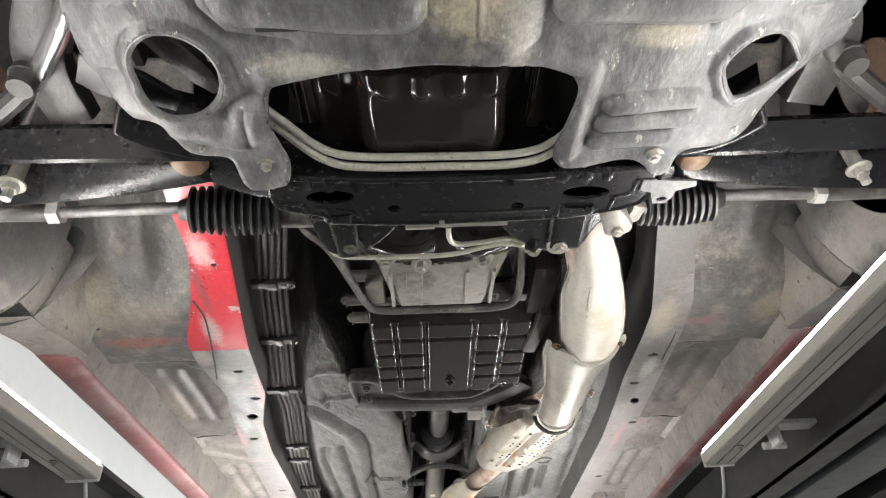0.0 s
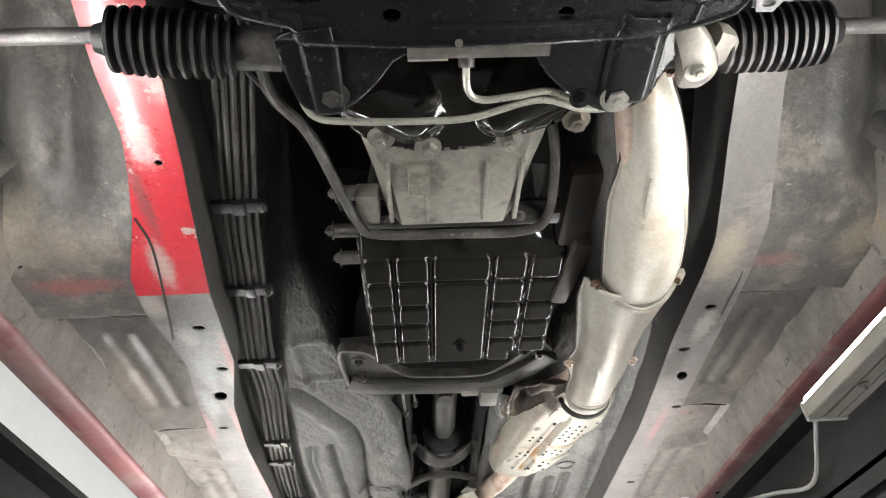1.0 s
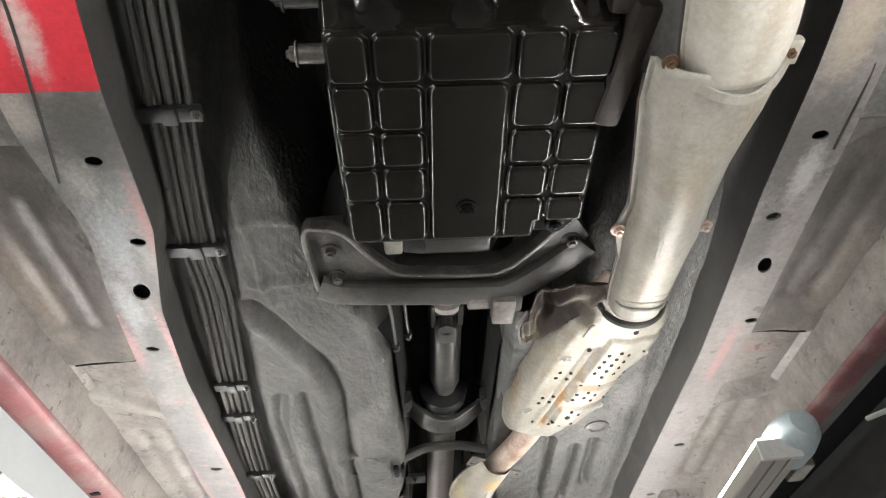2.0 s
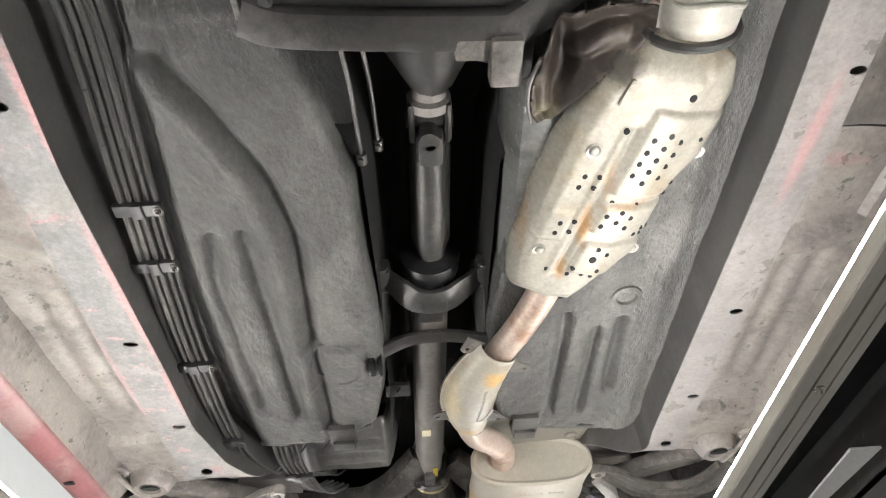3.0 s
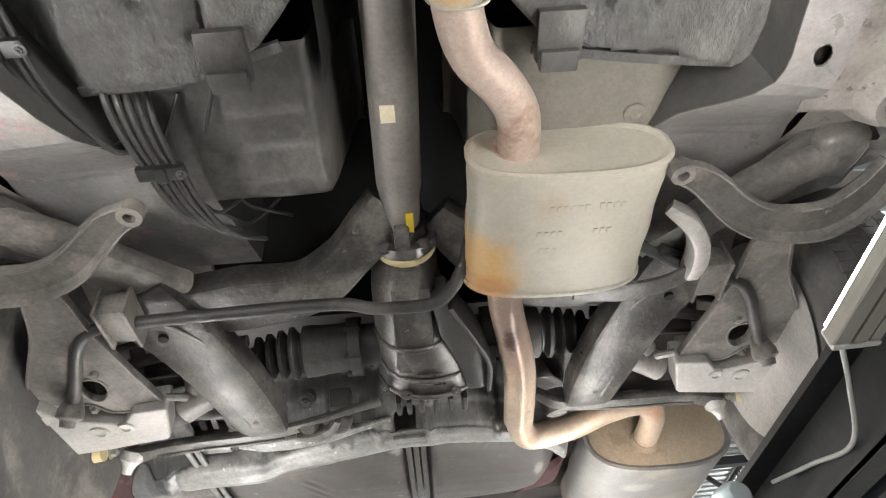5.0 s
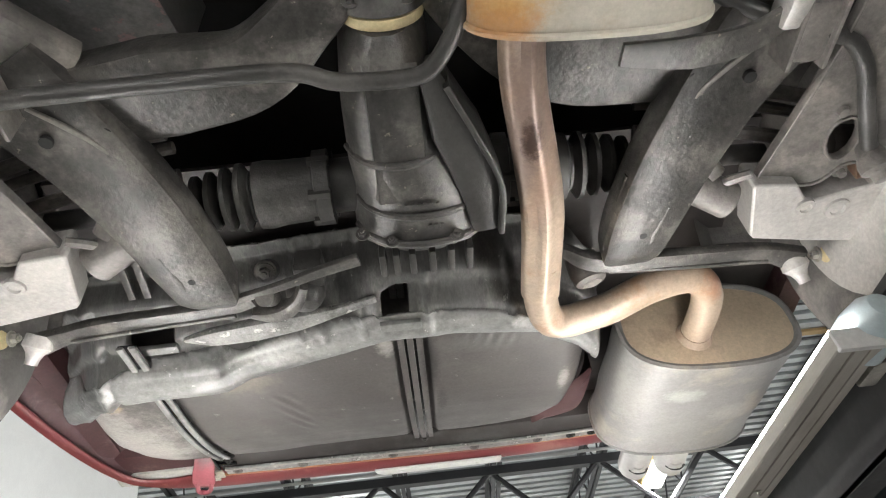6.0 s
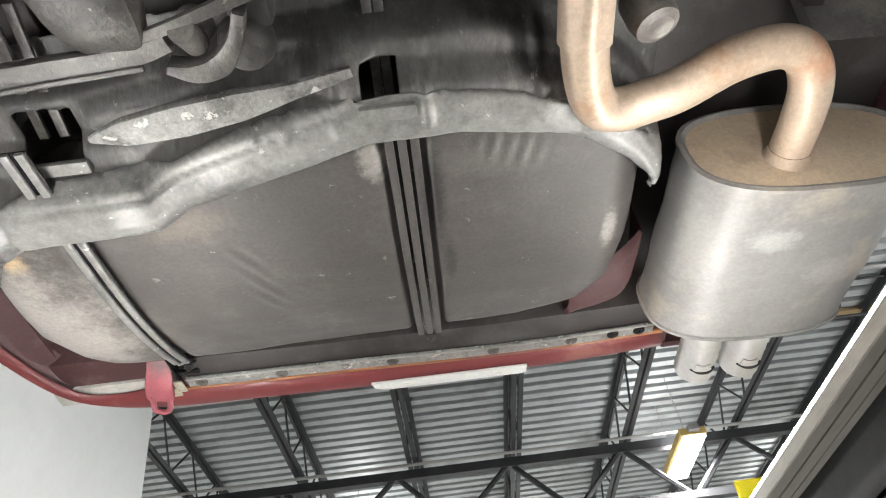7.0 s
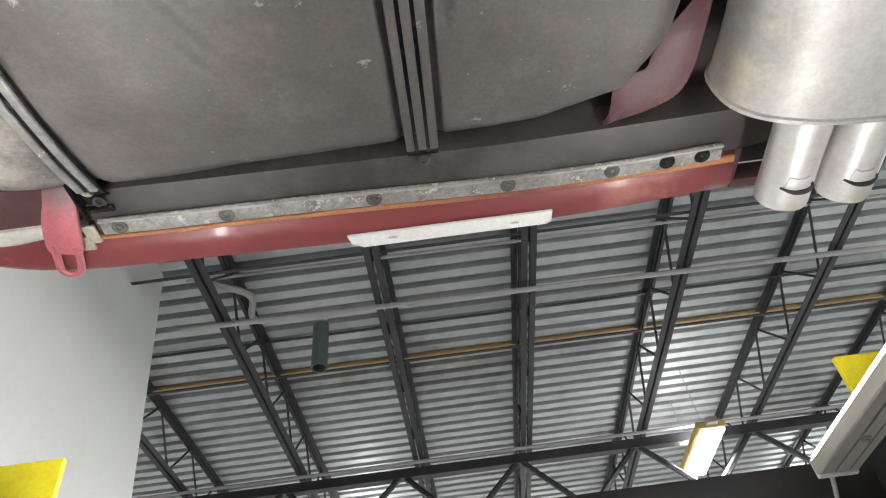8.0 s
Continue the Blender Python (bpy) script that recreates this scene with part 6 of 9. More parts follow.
gf = part("gearbox_flange", bm, M_DUSTBLK, car)
for x in (-0.1, -0.055, 0.06, 0.1):
    bm = bmesh.new()
    bolt(bm, (x, 1.352, 2.246), d=(0, -0.4, -1), r=0.006, h=0.008)
    part("flange_bolt", bm, M_GREYSTEEL, gf)
bm = bmesh.new()
box(bm, (-0.125, 1.325, 2.255), (0.035, 0.06, 0.03), bev=0.006)
part("casting_lug", bm, M_ALU, gf)
for x, y in ((-0.17, 1.43), (-0.165, 1.5), (-0.155, 1.345)):
    bm = bmesh.new()
    cyl(bm, (x - 0.02, y, 2.3), (x + 0.05, y, 2.3), 0.012)
    bolt(bm, (x - 0.02, y, 2.3), d=(-1, 0, 0), r=0.01, h=0.01)
    part("selector_stud", bm, M_GREYSTEEL, car)
bm = bmesh.new()
tube(bm, [(-0.235, 1.07, 2.27), (-0.225, 1.12, 2.245), (-0.188, 1.171, 2.235), (-0.161, 1.272, 2.235), (-0.14, 1.345, 2.235), (-0.113, 1.372, 2.236), (0.0, 1.378, 2.238), (0.1, 1.378, 2.238), (0.14, 1.35, 2.24), (0.142, 1.25, 2.26), (0.13, 1.18, 2.3)], 0.0075, 10, 8)
part("breather_pipe", bm, M_GREYSTEEL, car, "dusty steel pipe round the gearbox pan")
bm = bmesh.new()
tube(bm, [(-0.27, 1.05, 2.25), (-0.235, 1.12, 2.26), (-0.185, 1.24, 2.29), (-0.175, 1.4, 2.32)], 0.005, 8)
part("wire", bm, M_RUBBER, car)


# gearbox pan with raised pads
COLS = ((-0.146, -0.1), (-0.093, -0.038), (0.073, 0.127), (0.134, 0.186))
ROWS = ((1.454, 1.513), (1.521, 1.581), (1.589, 1.639), (1.647, 1.698), (1.706, 1.778))
PADS = [(x0, x1, y0, y1) for x0, x1 in COLS for y0, y1 in ROWS] + [(-0.03, 0.065, 1.454, 1.513), (-0.03, 0.065, 1.521, 1.778)]


def pan2_z(X, Y):
    ex = np.minimum(np.minimum(X + 0.158, 0.197 - X), 1.796 - Y)
    corner = np.hypot(np.clip(X - 0.155, 0, None), np.clip(Y - 1.755, 0, None)), np.hypot(np.clip(-0.115 - X, 0, None), np.clip(Y - 1.755, 0, None))
    ex = np.minimum(ex, np.minimum(0.042 - corner[0], 0.042 - corner[1]))
    wall = step(0.0, 0.011, ex)
    z = 2.325 - 0.066 * wall
    deep = np.zeros(X.shape)
    for x0, x1, y0, y1 in PADS:
        cx, cy, hx, hy, r = (x0 + x1) / 2, (y0 + y1) / 2, (x1 - x0) / 2, (y1 - y0) / 2, 0.009
        qx, qy = np.abs(X - cx) - hx + r, np.abs(Y - cy) - hy + r
        d = r - np.hypot(np.clip(qx, 0, None), np.clip(qy, 0, None)) - np.minimum(np.maximum(qx, qy), 0)
        deep = np.maximum(deep, step(-0.0015, 0.0035, d))
    notch = step(-0.004, 0.004, X - 0.118) * step(-0.004, 0.004, Y - 1.748)
    z = z - 0.0085 * deep * wall * (1 - notch) + 0.012 * notch * wall
    front = np.clip((1.452 - Y) / 0.067, 0, 1)
    z = z + 0.055 * front ** 0.8 * wall - 0.007 * (front > 0) * np.sin(np.clip(front, 0, 1) * math.pi) * np.clip(np.cos((X - 0.019) * 62), -0.2, 1)
    return z


sheet("gearbox_pan", -0.16, 0.199, 1.385, 1.797, 0.002, pan2_z, M_GLOSS, car, "glossy black gearbox oil pan with raised pads")
bm = bmesh.new()
bolt(bm, (0.153, 1.771, 2.266), r=0.009, h=0.008)
part("notch_bolt", bm, M_SATIN, car)
bm = bmesh.new()
turned(bm, (0.019, 1.715, 2.2498), (0, 0, -1), [(0, 0.0145), (0.0035, 0.0145), (0.004, 0.0125), (0.002, 0.011), (0.002, 0.001)])
part("pan_boss", bm, M_GLOSS, car)
bm = bmesh.new()
bolt(bm, (0.019, 1.715, 2.246), r=0.009, h=0.008, washer=False)
part("pan_plug", bm, M_SATIN, car)
for x in (-0.145, -0.09, -0.035, 0.02, 0.075, 0.13, 0.18):
    bm = bmesh.new()
    bolt(bm, (x, 1.797, 2.318), r=0.005, h=0.006)
    part("pan_bolt", bm, M_GREYSTEEL, car)

# gearbox mount crossmember
bm = bmesh.new()
bow = [(-0.225, 1.80), (-0.165, 1.795), (-0.13, 1.84), (-0.09, 1.884), (-0.05, 1.893), (0.05, 1.897), (0.09, 1.89), (0.13, 1.85), (0.165, 1.81), (0.2, 1.80), (0.222, 1.835), (0.215, 1.86), (0.16, 1.905), (0.11, 1.95), (0.06, 1.955), (-0.1, 1.945), (-0.19, 1.94), (-0.218, 1.93)]
plate(bm, bow, [], 2.302, 2.33)
mc = part("gearbox_crossmember", bm, M_DUSTBLK, car, "dusty black gearbox mount crossmember")
bm = bmesh.new()
bar(bm, [(-0.218, 1.928, 2.296), (-0.225, 1.80, 2.298), (-0.195, 1.788, 2.298), (-0.163, 1.80, 2.297), (-0.13, 1.846, 2.295), (-0.09, 1.888, 2.294), (-0.04, 1.897, 2.294), (0.05, 1.901, 2.294), (0.09, 1.893, 2.295), (0.13, 1.853, 2.296), (0.165, 1.812, 2.3)], 0.008, 0.022, 5, 0.5)
part("crossmember_rim", bm, M_GREYSTEEL, mc)
bm = bmesh.new()
bar(bm, [(-0.218, 1.928, 2.30), (-0.16, 1.945, 2.298), (0.06, 1.955, 2.296), (0.11, 1.948, 2.298), (0.17, 1.90, 2.3), (0.22, 1.85, 2.305)], 0.05, 0.03, 5, 0.6)
part("crossmember_skirt", bm, M_DUSTBLK, mc)
for x, y in ((-0.19, 1.847), (-0.186, 1.909), (0.195, 1.842)):
    bm = bmesh.new()
    bolt(bm, (x, y, 2.302), r=0.01, h=0.012)
    part("mount_bolt", bm, M_GREYSTEEL, mc)
for x0, x1, m in ((-0.105, -0.075, M_ALU), (-0.04, 0.065, M_DUSTBLK)):
    bm = bmesh.new()
    box(bm, ((x0 + x1) / 2, 1.83, 2.315), (x1 - x0, 0.06, 0.035), bev=0.006)
    part("mount_pad", bm, m, car)
bm = bmesh.new()
box(bm, (0.075, 1.985, 2.325), (0.07, 0.05, 0.03), m=pose(0, 0, 0, 0, 0, 15), bev=0.006)
box(bm, (0.115, 1.99, 2.32), (0.035, 0.085, 0.03), bev=0.006)
part("pipe_bracket", bm, M_GREYSTEEL, car)
for x, y0, y1, z in ((-0.115, 1.95, 2.17, 2.34), (-0.09, 1.96, 2.16, 2.36)):
    bm = bmesh.new()
    tube(bm, [(x, y0, z - 0.02), (x + 0.008, (y0 + y1) / 2, z), (x + 0.012, y1, z)], 0.0035, 8)
    cyl(bm, (x + 0.012, y1 - 0.004, z), (x + 0.012, y1 + 0.014, z), 0.008)
    cyl(bm, (x + 0.012, y1 + 0.003, z - 0.012), (x + 0.012, y1 + 0.003, z + 0.012), 0.004)
    part("shift_cable", bm, M_GREYSTEEL, car)

# ---- propeller shaft ----
prop = empty("propeller_shaft", "", "")
prop.parent = car
bm = bmesh.new()
turned(bm, (0.002, 2.04, 2.42), (0, 1, 0), [(0, 0.026), (0.08, 0.027), (0.085, 0.034), (0.1, 0.034)])
part("slip_yoke", bm, M_GREYSHAFT, prop)
bm = bmesh.new()
for sx in (-1, 1):
    box(bm, (0.002 + sx * 0.028, 2.16, 2.42), (0.012, 0.07, 0.05), bev=0.006)
box(bm, (0.002, 2.2, 2.40), (0.045, 0.06, 0.05), bev=0.015)
cyl(bm, (-0.035, 2.165, 2.42), (0.039, 2.165, 2.42), 0.013)
cyl(bm, (0.0, 2.178, 2.375), (0.0, 2.178, 2.45), 0.016)
part("universal_joint", bm, M_SHAFT, prop)
bm = bmesh.new()
turned(bm, (0.002, 2.19, 2.42), (-0.004, 0.3, -0.003), [(0, 0.03), (0.03, 0.034), (0.23, 0.0355), (0.25, 0.03), (0.3, 0.022)])
part("front_tube", bm, M_SHAFT, prop, "dark steel shaft tube")
bm = bmesh.new()
turned(bm, (-0.004, 2.462, 2.418), (0, 1, 0), [(0, 0.036), (0.004, 0.056), (0.012, 0.058), (0.04, 0.055), (0.055, 0.042), (0.075, 0.03)])
part("centre_bearing", bm, M_RUBBER, prop, "rubber centre bearing")
bm = bmesh.new()
bar(bm, [(-0.10, 2.495, 2.40), (-0.065, 2.51, 2.372), (-0.03, 2.525, 2.352), (0.02, 2.527, 2.352), (0.06, 2.515, 2.372), (0.102, 2.50, 2.40)], [0.035, 0.05, 0.06, 0.06, 0.05, 0.035], 0.012, 6, 0.5)
box(bm, (0.0, 2.54, 2.35), (0.05, 0.03, 0.012), bev=0.004)
for x in (-0.095, 0.098):
    box(bm, (x, 2.497, 2.40), (0.03, 0.045, 0.04), bev=0.008)
    cyl(bm, (x, 2.47, 2.392), (x, 2.53, 2.392), 0.011)
part("bearing_bracket", bm, M_SHAFT, prop)
bm = bmesh.new()
turned(bm, (-0.006, 2.54, 2.415), (-0.016, 0.85, 0.0), [(0, 0.022), (0.02, 0.03), (0.06, 0.032), (0.075, 0.024), (0.10, 0.038), (0.7, 0.0385), (0.73, 0.034), (0.8, 0.034)])
part("rear_tube", bm, M_GREYSHAFT, prop, "dusty grey shaft tube")
bm = bmesh.new()
box(bm, (-0.006, 2.6, 2.382), (0.05, 0.035, 0.03), bev=0.008)
cyl(bm, (-0.04, 2.6, 2.41), (0.03, 2.6, 2.41), 0.014)
part("rear_joint", bm, M_SHAFT, prop)
bm = bmesh.new()
box(bm, (-0.026, 3.077, 2.3765), (0.022, 0.03, 0.002))
part("tag", bm, M_TAG, prop, "small cream paper tag", flat=True)
bm = bmesh.new()
box(bm, (-0.006, 3.30, 2.377), (0.013, 0.045, 0.002))
part("paint_mark", bm, M_YELLOW, prop, "yellow paint mark", flat=True)
bm = bmesh.new()
turned(bm, (-0.018, 3.325, 2.415), (0, 1, 0), [(0, 0.04), (0.02, 0.044), (0.022, 0.06), (0.045, 0.062), (0.05, 0.05)], 28)
box(bm, (-0.022, 3.33, 2.372), (0.028, 0.05, 0.022), bev=0.006)
flange = part("rear_flange", bm, M_SHAFT, prop)
for x in (-0.055, -0.022, 0.015):
    bm = bmesh.new()
    bolt(bm, (x, 3.35, 2.37), d=(0, -0.6, -0.5), r=0.008, h=0.01)
    part("flange_bolt", bm, M_GREYSTEEL, flange)
bm = bmesh.new()
turned(bm, (-0.018, 3.37, 2.41), (0, 1, 0), [(0, 0.046), (0.004, 0.056), (0.018, 0.056), (0.022, 0.045)], 28)
part("pinion_collar", bm, M_BRASS, prop, "cream pinion collar")
bm = bmesh.new()
bar(bm, [(-0.135, 2.665, 2.325), (-0.11, 2.66, 2.335), (-0.05, 2.645, 2.352), (0.03, 2.64, 2.352), (0.09, 2.64, 2.34), (0.14, 2.63, 2.33)], 0.032, 0.012, 6, 0.4)
part("shaft_strap", bm, M_DUSTBLK, car, "black safety strap under the shaft")
bm = bmesh.new()
box(bm, (-0.128, 2.665, 2.312), (0.012, 0.05, 0.03), bev=0.003)
box(bm, (-0.112, 2.665, 2.312), (0.008, 0.05, 0.03), bev=0.003)
part("strap_clip", bm, M_SATIN, car)
bm = bmesh.new()
box(bm, (-0.085, 2.84, 2.36), (0.055, 0.045, 0.012), bev=0.003)
bolt(bm, (-0.085, 2.83, 2.354), r=0.006, h=0.006)
part("tunnel_bracket", bm, M_DUSTBLK, car)

# ---- exhaust ----
def clamshell(name, path, half, dip, flange, rim_z, material, label, power=0.75):
    """A pressed half shield along a path in plan: a domed belly between two flat flanges. The lists run from its first to its last station."""
    line = smooth_path([(x, y, 0) for x, y in path], 5)
    rings, n = [], len(line)
    for i, q in enumerate(line):
        d = (line[min(i + 1, n - 1)] - line[max(i - 1, 0)]).normalized()
        s = V((d.y, -d.x, 0))
        h, dp, fl = (lerp_list(v, i, n) for v in (half, dip, flange))
        z = lerp_list(rim_z, i, n)
        row = [q - s * (h + fl) + V((0, 0, z + 0.001)), q - s * (h + fl * 0.5) + V((0, 0, z)), q - s * (h + 0.001) + V((0, 0, z))]
        for k in range(1, 14):
            a = math.pi * k / 14
            row.append(q - s * h * math.cos(a) + V((0, 0, z - dp * math.sin(a) ** power)))
        row += [q + s * (h + 0.001) + V((0, 0, z)), q + s * (h + fl * 0.5) + V((0, 0, z)), q + s * (h + fl) + V((0, 0, z + 0.001))]
        rings.append(row)
    bm = bmesh.new()
    loft(bm, rings, closed=False)
    ob = part(name, bm, material, car, label, sharp=0.7)
    so = ob.modifiers.new("thickness", "SOLIDIFY")
    so.thickness, so.offset = 0.0018, 1.0
    for k in (0, -1):
        bm = bmesh.new()
        tube(bm, [r[k] + V((0, 0, 0.002)) for r in rings[2:-1:3]], 0.0022, 6, 2)
        part("rolled_edge", bm, M_HEAT, ob, "dark rolled edge")
    return ob


def ear(parent, x, y, z, turn, material, length=0.03):
    """A flat holed lug at the edge of a shield."""
    bm = bmesh.new()
    c, s = math.cos(radians(turn)), math.sin(radians(turn))
    ring = [(-length, -0.02), (-0.004, -0.014), (0.008, -0.011), (0.013, 0.0), (0.008, 0.011), (-0.004, 0.014), (-length, 0.02)]
    plate(bm, [(x + a * c - b * s, y + a * s + b * c) for a, b in ring], [ell(x, y, 0.0045, 0.0045, 10)], z - 0.0015, z + 0.0015)
    return part("shield_ear", bm, material, parent)



dp = clamshell("downpipe_shield", [(0.203, 1.0), (0.218, 1.08), (0.25, 1.18), (0.263, 1.27), (0.279, 1.35), (0.293, 1.43), (0.3, 1.478)], [0.02, 0.022, 0.034, 0.047, 0.054, 0.056, 0.05], [0.03, 0.034, 0.042, 0.046, 0.046, 0.042, 0.036], [0.004, 0.006, 0.005, 0.008, 0.006, 0.005, 0.008], [2.26, 2.222, 2.202, 2.198, 2.197, 2.198, 2.2], M_DOWNPIPE, "cream heat shield round the downpipe", 1.15)
bm = bmesh.new()
tube(bm, [(0.2, 0.98, 2.3), (0.216, 1.1, 2.23), (0.256, 1.27, 2.212), (0.29, 1.43, 2.214), (0.282, 1.6, 2.22), (0.29, 1.9, 2.24)], 0.03, 14)
part("front_pipe", bm, M_PIPE, car, "heat-tinted front pipe inside its shields")
for pts in ([(0.244, 1.2, 2.163), (0.246, 1.24, 2.159), (0.252, 1.29, 2.158)], [(0.252, 1.31, 2.16), (0.262, 1.33, 2.158)], [(0.254, 1.345, 2.162), (0.264, 1.365, 2.159)]):
    bm = bmesh.new()
    bar(bm, pts, 0.009, 0.006, 4, 0.9)
    part("shield_dent", bm, M_SHIELD, dp)
bm = bmesh.new()
bar(bm, [(0.236, 1.474, 2.192), (0.268, 1.484, 2.166), (0.3, 1.487, 2.158), (0.33, 1.478, 2.168), (0.354, 1.458, 2.194)], 0.012, 0.004, 6, 0.6)
part("shield_step", bm, M_SHIELD, dp)
for x, y, z in ((0.226, 1.462, 2.196), (0.352, 1.452, 2.194), (0.245, 1.075, 2.21)):
    bm = bmesh.new()
    bolt(bm, (x, y, z), r=0.006, h=0.007)
    part("shield_bolt", bm, M_COPPER, dp)
bm = bmesh.new()
box(bm, (0.354, 1.452, 2.196), (0.018, 0.03, 0.012), bev=0.003)
part("shield_clip", bm, M_SHIELD, dp)
dp2 = clamshell("connecting_shield", [(0.287, 1.466), (0.285, 1.52), (0.284, 1.6), (0.288, 1.68), (0.287, 1.73), (0.289, 1.79), (0.292, 1.86), (0.297, 1.925)], [0.07, 0.068, 0.054, 0.047, 0.05, 0.044, 0.044, 0.041], [0.038, 0.04, 0.044, 0.044, 0.044, 0.042, 0.042, 0.04], [0.008, 0.008, 0.008, 0.008, 0.014, 0.005, 0.005, 0.004], [2.208, 2.208, 2.209, 2.21, 2.211, 2.213, 2.222, 2.232], M_SHIELD, "cream heat shield of the connecting pipe", 0.85)
for y in (1.848, 1.866, 1.884):
    bm = bmesh.new()
    tube(bm, [(0.293 + 0.041 * math.cos(radians(a)), y + 0.004 * math.sin(radians(a) * 3), 2.222 - 0.0415 * math.sin(radians(a))) for a in range(20, 161, 14)], 0.0032, 8, 2)
    part("shield_crimp", bm, M_SHIELD, dp2)
bm = bmesh.new()
bar(bm, [(0.262, 1.67, 2.176), (0.272, 1.71, 2.17), (0.276, 1.75, 2.171)], 0.01, 0.004, 4, 0.9)
bar(bm, [(0.312, 1.6, 2.176), (0.31, 1.66, 2.174), (0.315, 1.7, 2.178)], 0.012, 0.005, 4, 0.9)
part("shield_dent", bm, M_SHIELD, dp2)
for x, y in ((0.348, 1.728), (0.227, 1.73)):
    bm = bmesh.new()
    bolt(bm, (x, y, 2.21), r=0.007, h=0.008)
    part("shield_bolt", bm, M_PIPE, dp2)
bm = bmesh.new()
tube(bm, [(0.295 + 0.05 * math.cos(t), 1.925 + 0.012 * math.sin(t * 0.5), 2.24 + 0.048 * math.sin(t)) for t in [math.pi + k * math.pi / 8 for k in range(9)]], 0.006, 8, 2)
part("clamp_ring", bm, M_DUSTBLK, car)
bm = bmesh.new()
box(bm, (0.345, 1.85, 2.25), (0.02, 0.1, 0.03), bev=0.006)
part("hanger_plate", bm, M_GREYSTEEL, car)

# catalyst: a diagonal perforated shield, its lower skin stepped into panels either side of a ridge
CAT = [(0.116, 2.371), (0.125, 2.262), (0.186, 2.043), (0.239, 1.960), (0.287, 1.963), (0.388, 1.986), (0.399, 2.043), (0.386, 2.106), (0.378, 2.142), (0.351, 2.189), (0.332, 2.272), (0.324, 2.327), (0.280, 2.384), (0.225, 2.436), (0.178, 2.427), (0.122, 2.392)]
RIDGE = [(0.269, 2.080), (0.250, 2.151), (0.235, 2.204), (0.214, 2.268), (0.195, 2.345)]


def cat_z(X, Y):
    d = edge_dist(X, Y, CAT)
    z = 2.294 - 0.044 * np.sqrt(np.clip(1 - np.clip(1 - d / 0.032, 0, 1) ** 2, 0, 1))
    across = X - np.interp(Y, [2.017, 2.434], [0.280, 0.173])
    z = z + 0.016 * step(0.055, 0.095, -across) + 0.014 * step(0.05, 0.10, across)
    z = z + 0.006 * near(X, Y, RIDGE, 0.007, 0.5) - 0.003 * near(X, Y, [(a - 0.016, b) for a, b in RIDGE], 0.009)
    along = (X - 0.313) * -0.22 + (Y - 1.965) * 0.975
    for s0, s1 in ((0.085, 0.225), (0.245, 0.30), (0.325, 0.39)):
        z = z - 0.008 * step(s0, s0 + 0.006, along) * (1 - step(s1, s1 + 0.006, along)) * step(0.012, 0.018, across)
    z = z - 0.004 * step(0.27, 0.276, along) * (1 - step(0.325, 0.331, along)) * step(0.022, 0.028, -across)
    z = z - 0.003 * near(X, Y, [(0.196, 2.064), (0.151, 2.241)], 0.006) + 0.01 * (1 - step(0.02, 0.05, along)) * (1 - step(0.06, 0.07, across))
    return z + 0.0012 * rough_noise(X, Y, 40, 3)


cat = sheet("catalyst_shield", 0.10, 0.42, 1.94, 2.46, 0.003, cat_z, M_CATSKIN, car, "cream perforated catalyst heat shield", rings=[round_ring(CAT, 4)])
bm = bmesh.new()
loft(bm, [[V((0.31 - 0.22 * s, 1.96 + 0.975 * s, 2.325)) + V((0.975, 0.22, 0)) * w * math.cos(t) + V((0, 0, 0.04 * math.sin(t))) for t in [k * math.tau / 18 for k in range(18)]] for s, w in ((-0.02, 0.05), (0.05, 0.085), (0.42, 0.085), (0.48, 0.035))])
part("catalyst_body", bm, M_PIPE, car)
# vent holes, near-black plugs for their inner shade: staggered rows inside the panels, with a few single ones
spots = []
for x, y, n in ((0.312, 2.086, 5), (0.290, 2.091, 4), (0.328, 2.099, 4), (0.272, 2.218, 2), (0.256, 2.204, 3), (0.293, 2.212, 3), (0.250, 2.294, 2), (0.216, 2.334, 2), (0.265, 2.307, 1), (0.255, 2.343, 2), (0.231, 2.348, 1), (0.340, 2.182, 2), (0.351, 2.189, 2), (0.313, 2.266, 2), (0.325, 2.273, 2), (0.209, 2.153, 2), (0.230, 2.154, 2), (0.184, 2.236, 2), (0.206, 2.237, 2)):
    spots += [(x - 0.0058 * k, y + 0.0194 * k, 1.0) for k in range(n)]
spots += [(0.329, 2.034, 1.3), (0.252, 2.078, 1.1), (0.360, 2.103, 0.8), (0.175, 2.337, 1.0), (0.281, 2.361, 0.8), (0.210, 2.419, 1.2), (0.244, 2.315, 1.6)]
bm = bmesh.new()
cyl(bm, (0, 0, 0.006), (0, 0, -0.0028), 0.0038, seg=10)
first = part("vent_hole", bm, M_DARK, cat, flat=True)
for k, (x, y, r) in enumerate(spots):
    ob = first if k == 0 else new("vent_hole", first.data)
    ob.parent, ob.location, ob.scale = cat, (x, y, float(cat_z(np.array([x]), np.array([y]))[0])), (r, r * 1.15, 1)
for x, y in ((0.214, 2.109), (0.159, 2.293), (0.374, 2.143), (0.317, 2.326)):
    bm = bmesh.new()
    turned(bm, (x, y, float(cat_z(np.array([x]), np.array([y]))[0]) - 0.001), (0, 0, -1), [(0, 0.0115), (0.003, 0.0105), (0.002, 0.007), (0.005, 0.005), (0.006, 0.001)], 14)
    part("shield_rivet", bm, M_ZINC, cat)
bm = bmesh.new()
bar(bm, [(0.247, 2.002, 2.2455), (0.236, 2.038, 2.2455)], 0.005, 0.003, 2)
